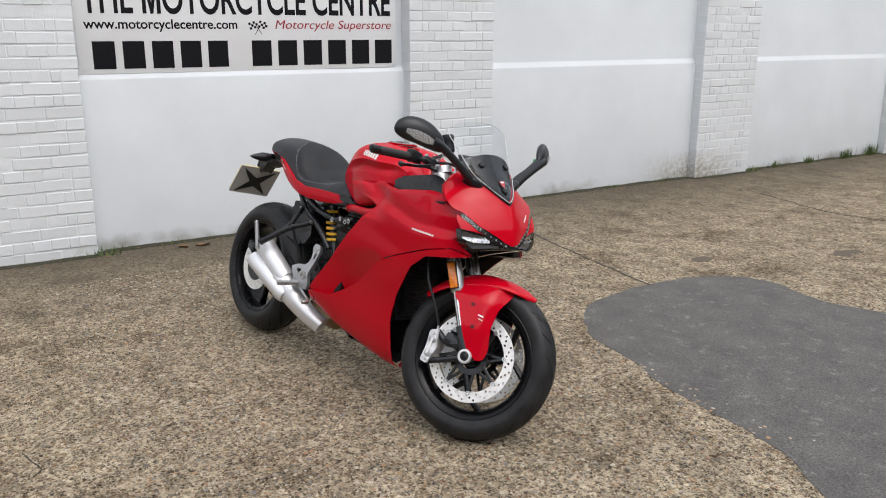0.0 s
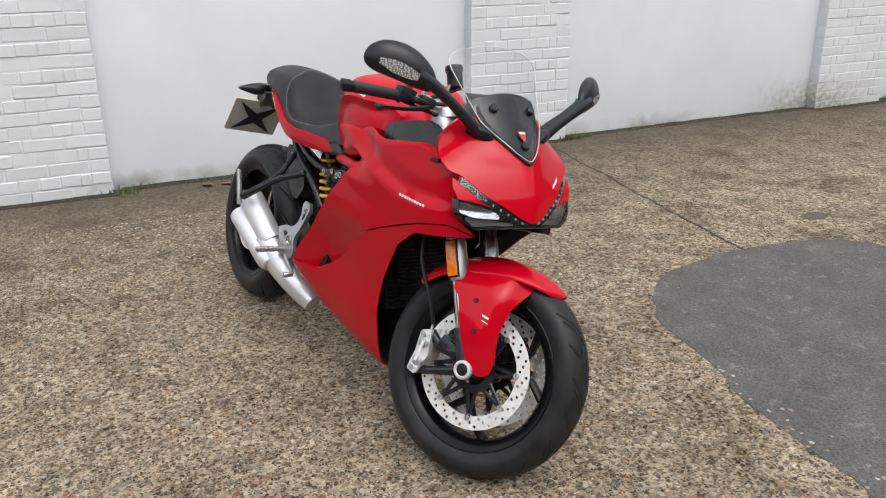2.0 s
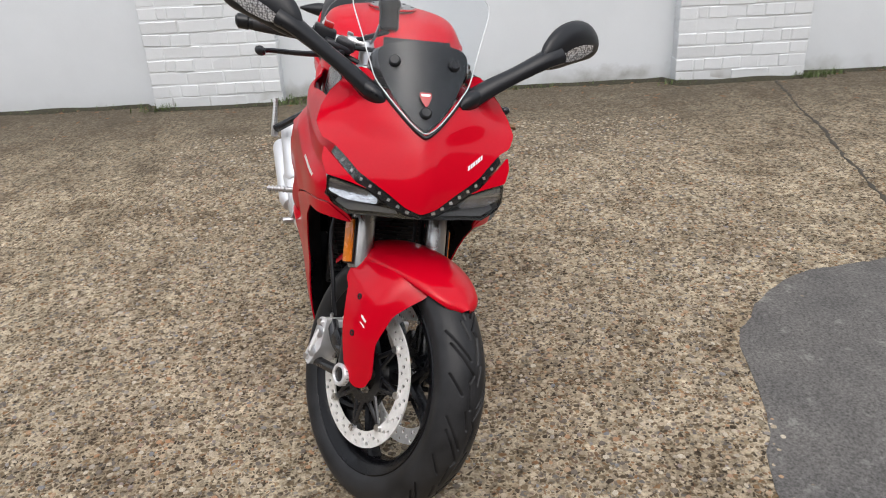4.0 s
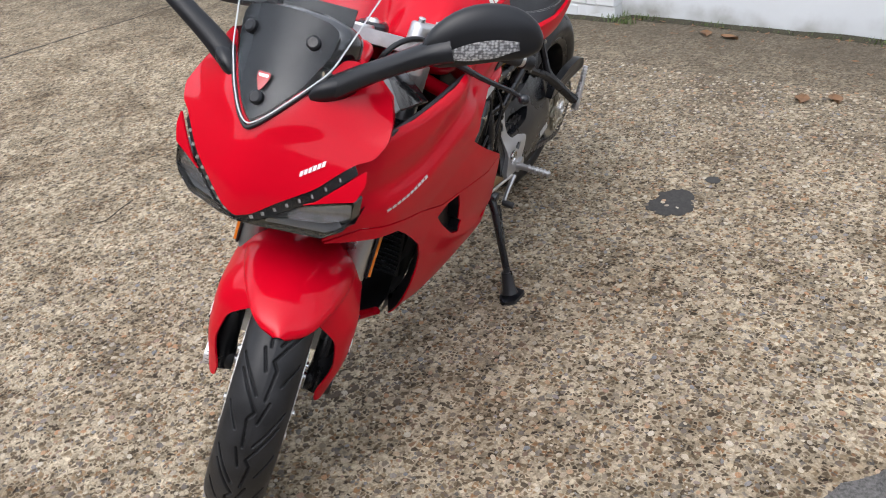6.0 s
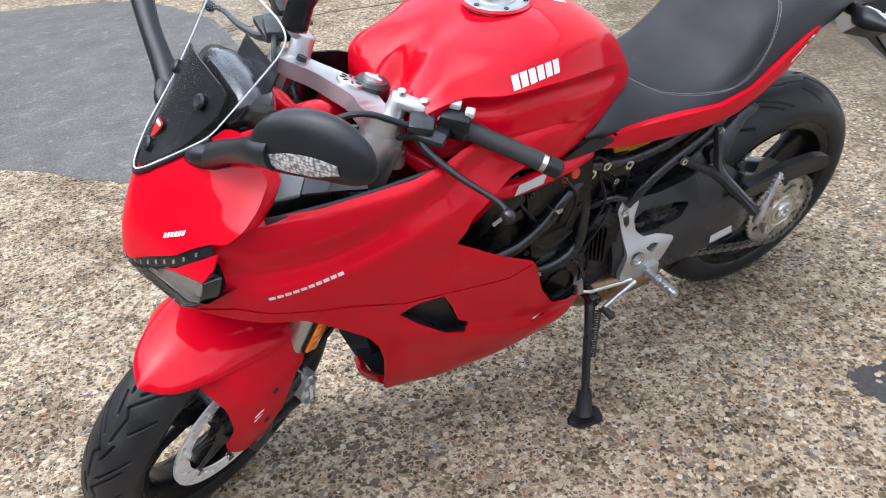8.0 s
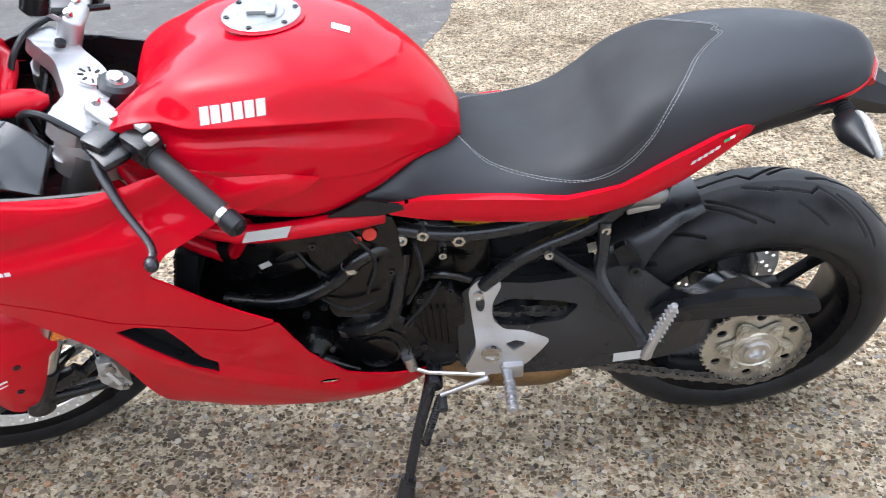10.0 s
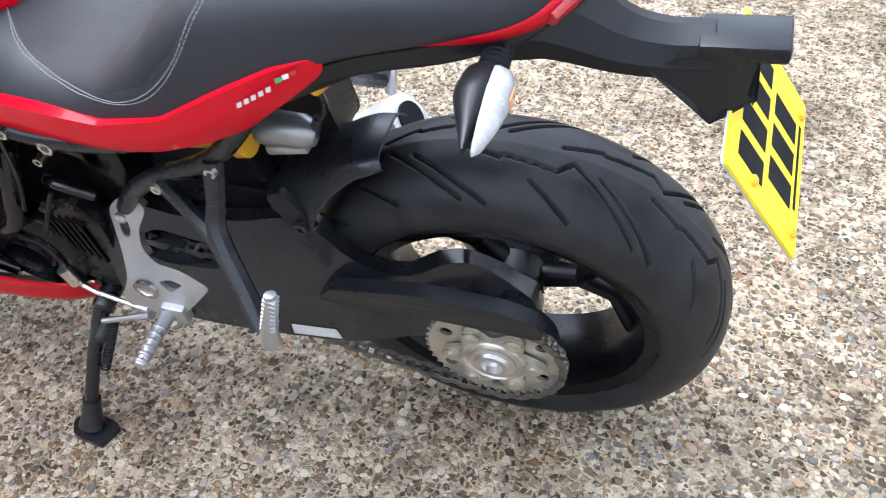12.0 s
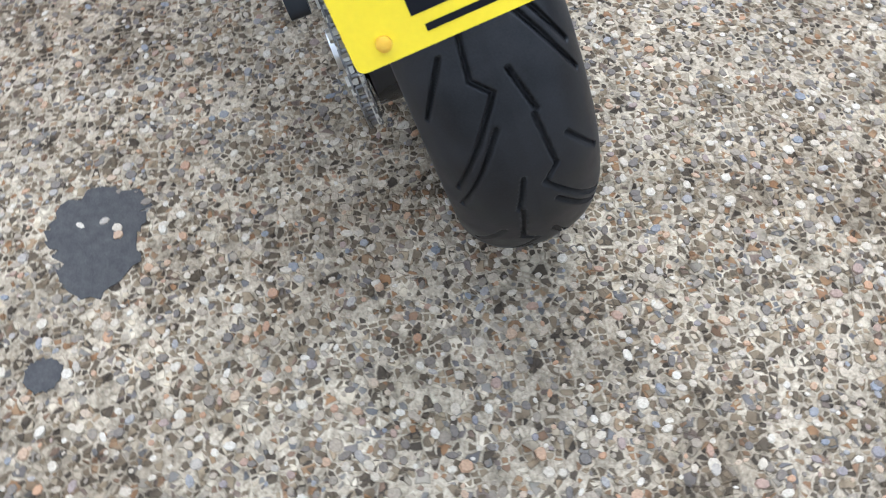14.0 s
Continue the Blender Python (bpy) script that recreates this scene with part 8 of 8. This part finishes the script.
def engine():
    core = part("engine", Geo().slab(rounded([(0.60, 0.30), (0.98, 0.26), (1.08, 0.36), (1.08, 0.56), (0.98, 0.66), (0.86, 0.74), (0.70, 0.74), (0.60, 0.60)], 0.03), -0.085, 0.085, side_plane), ENGINE, bike, "black V-twin engine", bevel=0.01)
    for i in range(9):
        part("cooling_fin", Geo().box((0.775, 0, 0.60 + i * 0.0145), (0.16, 0.205, 0.005)), ENGINE, core, bevel=0.0015)
        part("cooling_fin", Geo().box((0.955 + i * 0.0135, 0, 0.445), (0.005, 0.20, 0.15)), ENGINE, core, bevel=0.0015)
    cov = Geo().lathe([(0.08, 0.098), (0.112, 0.094), (0.120, 0.082), (0.124, 0.060), (0.127, 0.058), (0.128, 0.0)], (0.755, 0, 0.400), "y", 40)
    c = part("alternator_cover", cov, ENGINE, core, "round black alternator cover", bevel=0.001)
    for k in range(8):
        a = 2 * math.pi * k / 8
        bolt = Geo().lathe([(0.108, 0.006), (0.122, 0.006), (0.122, 0.003), (0.118, 0.003)], (0.755 + 0.089 * math.cos(a), 0, 0.400 + 0.089 * math.sin(a)), "y", 8)
        part("cover_bolt", bolt, SATIN, c)
    rc = Geo().lathe([(-0.08, 0.105), (-0.165, 0.098), (-0.185, 0.080), (-0.190, 0.0)], (0.74, 0, 0.42), "y", 36)
    part("clutch_cover", rc, ENGINE, core, "round black clutch cover")
    belt = Geo().slab(rounded([(0.72, 0.50), (0.83, 0.49), (0.86, 0.70), (0.80, 0.745), (0.70, 0.73), (0.69, 0.60)], 0.025), 0.082, 0.118, side_plane)
    part("cam_belt_cover", belt, ENGINE, core, "black cam belt cover", bevel=0.008)
    belt2 = Geo().slab(rounded([(0.84, 0.38), (1.02, 0.40), (1.05, 0.50), (0.98, 0.54), (0.84, 0.50)], 0.025), 0.082, 0.112, side_plane)
    part("cam_belt_cover", belt2, ENGINE, core, "black cam belt cover", bevel=0.008)
    spc = rounded([(0.595, 0.350), (0.655, 0.330), (0.690, 0.37), (0.695, 0.47), (0.675, 0.535), (0.615, 0.555), (0.585, 0.50)], 0.02)
    s2 = part("sprocket_cover", Geo().slab(spc, 0.075, 0.112, side_plane), ENGINE, core, "black sprocket cover", bevel=0.008)
    for r, y in ((0.062, 0.130), (0.040, 0.133)):
        part("cover_ring", Geo().lathe([(y - 0.006, r + 0.003), (y, r + 0.002), (y, r - 0.002), (y - 0.006, r - 0.003)], (0.755, 0, 0.400), "y", 36, closed=True), HOSE, c)
    pump = part("water_pump", Geo().lathe([(0.085, 0.046), (0.120, 0.043), (0.128, 0.030), (0.140, 0.022), (0.142, 0.0)], (0.880, 0, 0.400), "y", 28), ENGINE, core, "small round black water pump", bevel=0.001)
    for k in range(5):
        a = 2 * math.pi * k / 5 + 0.4
        part("cover_bolt", Geo().lathe([(0.112, 0.006), (0.126, 0.006), (0.126, 0.003), (0.121, 0.003)], (0.880 + 0.039 * math.cos(a), 0, 0.400 + 0.039 * math.sin(a)), "y", 6), STEEL, pump)
    for x, z in ((0.612, 0.545), (0.668, 0.525), (0.688, 0.47), (0.600, 0.37), (0.66, 0.345), (0.715, 0.60), (0.845, 0.67), (0.845, 0.52), (0.72, 0.73), (1.02, 0.42), (1.03, 0.50), (0.88, 0.50)):
        part("case_bolt", Geo().lathe([(0.105, 0.0068), (0.121, 0.0065), (0.121, 0.0032), (0.115, 0.003)], (x, 0, z), "y", 10), SATIN, core)
    for k in range(6):
        part("case_rib", Geo().tube([(0.62 + 0.012 * k, 0.113, 0.40 + 0.006 * k), (0.625 + 0.012 * k, 0.116, 0.50)], 0.0028, 6), ENGINE, s2)
    part("coil", Geo().box((0.90, 0.105, 0.625), (0.075, 0.035, 0.030), Matrix.Rotation(radians(18), 3, "Y")), ENGINE, core, "black ignition coil", bevel=0.005)
    part("label_plate", Geo().box((0.93, 0.126, 0.640), (0.022, 0.002, 0.010), Matrix.Rotation(radians(25), 3, "Y")), PLATEBACK, core, "small pale sticker")
    # hoses and pipes on the left
    for pts, r in (([(1.02, 0.11, 0.545), (0.95, 0.125, 0.548), (0.88, 0.128, 0.558), (0.815, 0.126, 0.592), (0.772, 0.122, 0.634), (0.738, 0.112, 0.648), (0.700, 0.098, 0.652)], 0.0145),
                   ([(0.82, 0.112, 0.450), (0.77, 0.130, 0.470), (0.725, 0.130, 0.500), (0.705, 0.118, 0.560), (0.690, 0.095, 0.625)], 0.0150),
                   ([(0.96, 0.10, 0.62), (0.89, 0.112, 0.655), (0.82, 0.095, 0.685), (0.75, 0.08, 0.70)], 0.010),
                   ([(0.66, 0.09, 0.56), (0.62, 0.11, 0.58), (0.575, 0.10, 0.555)], 0.009),
                   ([(0.92, 0.12, 0.42), (0.85, 0.135, 0.39), (0.80, 0.13, 0.355)], 0.011)):
        part("hose", Geo().tube(pts, r, 12, smooth=6), HOSE, core, "black rubber hose")
    for c0, r in (((0.785, 0.123, 0.622), 0.0165), ((0.81, 0.115, 0.455), 0.017)):
        part("hose_clip", Geo().tube([Vector(c0) - Vector((0, 0, 0.005)), Vector(c0) + Vector((0, 0, 0.005))], r, 14), STEEL, core)
    for pts in ([(0.90, 0.10, 0.70), (0.86, 0.125, 0.64), (0.83, 0.12, 0.60)], [(0.78, 0.12, 0.70), (0.74, 0.13, 0.64), (0.76, 0.13, 0.56)],
                [(0.70, 0.12, 0.46), (0.66, 0.125, 0.52), (0.63, 0.12, 0.57)], [(0.67, 0.11, 0.66), (0.66, 0.13, 0.60), (0.69, 0.13, 0.53)], [(0.86, 0.12, 0.56), (0.80, 0.135, 0.53), (0.74, 0.132, 0.55)]):
        part("wire", Geo().tube(pts, 0.0032, 6, smooth=6), BLACK, core)
    part("battery_box", Geo().box((0.93, 0.06, 0.66), (0.17, 0.12, 0.10), Matrix.Rotation(radians(24), 3, "Y")), ENGINE, bike, "black plastic box behind the fairing", bevel=0.025)
    part("airbox", Geo().box((0.88, 0, 0.80), (0.36, 0.26, 0.12)), BLACK, bike, "black airbox under the tank", bevel=0.02)
    part("red_connector", Geo().tube([(0.748, 0.095, 0.690), (0.744, 0.124, 0.694)], [0.014, 0.012], 12).tube([(0.778, 0.100, 0.676), (0.764, 0.122, 0.682)], 0.007, 8), REDCAP, core, "red connector cap")


def trellis():
    for s in (1, -1):
        g = Geo()
        g.tube([(1.17, 0.05, 0.90), (1.06, 0.150, 0.80), (0.95, 0.170, 0.752), (0.80, 0.150, 0.745), (0.72, 0.120, 0.735)], 0.0165, 12, smooth=4)
        g.tube([(1.20, 0.04, 0.80), (1.08, 0.095, 0.70), (0.99, 0.100, 0.64)], 0.0150, 12, smooth=4)
        g.tube([(0.99, 0.100, 0.64), (0.94, 0.150, 0.752)], 0.0135, 12)
        f = part("trellis_frame", flipped(g, s), RED, bike, "red steel trellis frame tubes")
        sub = Geo()
        sub.tube([(0.74, 0.095, 0.69), (0.60, 0.100, 0.665), (0.45, 0.105, 0.69), (0.30, 0.100, 0.76), (0.12, 0.085, 0.85)], 0.0145, 12, smooth=4)
        sub.tube([(0.55, 0.085, 0.52), (0.50, 0.095, 0.58), (0.44, 0.100, 0.625), (0.34, 0.100, 0.68), (0.25, 0.095, 0.785)], 0.0135, 12, smooth=4)
        sb = part("subframe", flipped(sub, s), SATIN, bike, "black tubular seat subframe")
        for x, z, r in ((0.718, 0.676, 0.011), (0.693, 0.668, 0.011), (0.655, 0.676, 0.010), (0.593, 0.660, 0.012), (0.622, 0.628, 0.007)):
            part("bolt", flipped(Geo().lathe([(0.085, r), (0.116, r), (0.116, r * 0.55), (0.108, r * 0.5)], (x, 0, z), "y", 6 if r > 0.0115 else 14), s), STEEL, sb)
        if s > 0:
            lab = Geo().add([(0.93, 0.188, 0.768), (0.86, 0.178, 0.768), (0.87, 0.182, 0.748), (0.94, 0.190, 0.748)], [(0, 1, 2, 3)])
            part("sticker", lab, PLATEBACK, f, "silver identification sticker")
    part("linkage", Geo().slab(rounded([(0.32, 0.44), (0.58, 0.42), (0.60, 0.62), (0.50, 0.70), (0.38, 0.70)], 0.03), -0.020, 0.015, side_plane), SATIN, bike, "black suspension linkage and battery tray", bevel=0.008)
    part("throttle_body", Geo().tube([(0.80, 0.02, 0.655), (0.56, 0.045, 0.625)], [0.045, 0.048], 18), ENGINE, bike, "black intake tube", bevel=0.004)
    part("lower_fill", Geo().box((0.60, 0, 0.57), (0.14, 0.14, 0.22)), ENGINE, bike, bevel=0.02)
    # shock absorber
    g = Geo()
    a, b = Vector((0.56, -0.060, 0.545)), Vector((0.50, -0.045, 0.690))
    pts = [a.lerp(b, t) + Matrix.Rotation(0, 3, "X") @ Vector((0.034 * math.cos(2 * math.pi * 6 * t), 0.034 * math.sin(2 * math.pi * 6 * t), 0)) for t in np.linspace(0, 1, 110)]
    g.tube(pts, 0.0068, 8)
    sh = part("shock_absorber", Geo().tube([a - (b - a) * 0.5, a, b, b + (b - a) * 0.2], [0.018, 0.020, 0.022, 0.026], 16), SATIN, bike, "rear shock absorber with yellow spring")
    part("spring", g, GOLD, sh, "yellow coil spring")
    res = Geo().tube([(0.60, 0.05, 0.672), (0.46, 0.055, 0.668), (0.36, 0.045, 0.668)], [0.022, 0.026, 0.024], 16)
    part("shock_reservoir", res, GOLD, sh, "yellow shock reservoir", bevel=0.003)
    mc = part("master_cylinder", Geo().tube([(0.300, 0.05, 0.690), (0.285, 0.05, 0.692), (0.240, 0.048, 0.690), (0.222, 0.047, 0.686)], [0.020, 0.024, 0.023, 0.015], 14), CAPMETAL, bike, "grey cast cylinder under the tail", bevel=0.002)
    part("cylinder_flange", Geo().box((0.262, 0.050, 0.668), (0.060, 0.030, 0.014), Matrix.Rotation(radians(12), 3, "Y")), ALU, mc, bevel=0.003)
    part("yellow_ring", Geo().tube([(0.335, 0.055, 0.668), (0.318, 0.055, 0.672)], 0.026, 18), GOLD, mc, "yellow anodised ring", bevel=0.002)
    part("banjo_bolt", Geo().tube([(0.225, 0.047, 0.690), (0.215, 0.046, 0.715)], [0.008, 0.007], 8), SATIN, mc)
    part("brake_line", Geo().tube([(0.222, 0.046, 0.705), (0.200, 0.050, 0.735), (0.205, 0.050, 0.775), (0.230, 0.055, 0.80)], 0.0045, 8, smooth=6), HOSE, mc)
    part("yellow_plug", Geo().tube([(0.205, 0.055, 0.775), (0.185, 0.052, 0.790)], [0.013, 0.011], 14), GOLD, mc, "small yellow plug")


def side_stand():
    g = Geo().tube([(0.655, 0.128, 0.315), (0.665, 0.148, 0.29), (0.692, 0.190, 0.21), (0.717, 0.236, 0.115)], [0.017, 0.0145, 0.0125, 0.012], 12, smooth=4, squash=0.85)
    s = part("side_stand", g, SATIN, bike, "black side stand")
    # foot plate, flat on the ground
    inv = BIKE.inverted()
    w = BIKE @ Vector((0.727, 0.252, 0.075))
    foot = Geo().slab(rounded([(-0.045, -0.022), (0.020, -0.026), (0.048, 0.0), (0.024, 0.030), (-0.040, 0.028)], 0.012), 0.0005, 0.012, lambda u, v, d: tuple(inv @ Vector((w.x + u, w.y + v, d))))
    part("stand_foot", foot, SATIN, s, bevel=0.003)
    part("stand_ankle", Geo().tube([(0.715, 0.230, 0.125), (0.726, 0.249, 0.078), (0.728, 0.254, 0.066)], [0.016, 0.020, 0.024], 12), SATIN, s)
    a, b = Vector((0.640, 0.150, 0.285)), Vector((0.678, 0.196, 0.185))
    u = (b - a).normalized()
    e = u.orthogonal().normalized()
    f = u.cross(e)
    sp = Geo().tube([a.lerp(b, t) + e * 0.0072 * math.cos(2 * math.pi * 20 * t) + f * 0.0072 * math.sin(2 * math.pi * 20 * t) for t in np.linspace(0, 1, 241)], 0.0019, 6)
    part("stand_spring", sp, SATIN, s)
    part("stand_pivot", Geo().tube([(0.652, 0.10, 0.318), (0.652, 0.150, 0.312)], 0.018, 14), SATIN, s, bevel=0.002)


front_wheel()
both(fork)
both(caliper)
front_fender()
both(side_fairing)
nose()
both(headlight)
both(mirror)
cockpit()
both(bars)
steering_head()
tank_and_seat()
plate_and_tail()
rear_wheel()
chain()
swingarm()
both(hanger)
both(pillion_bracket)
exhaust()
engine()
trellis()
side_stand()
pebbles()
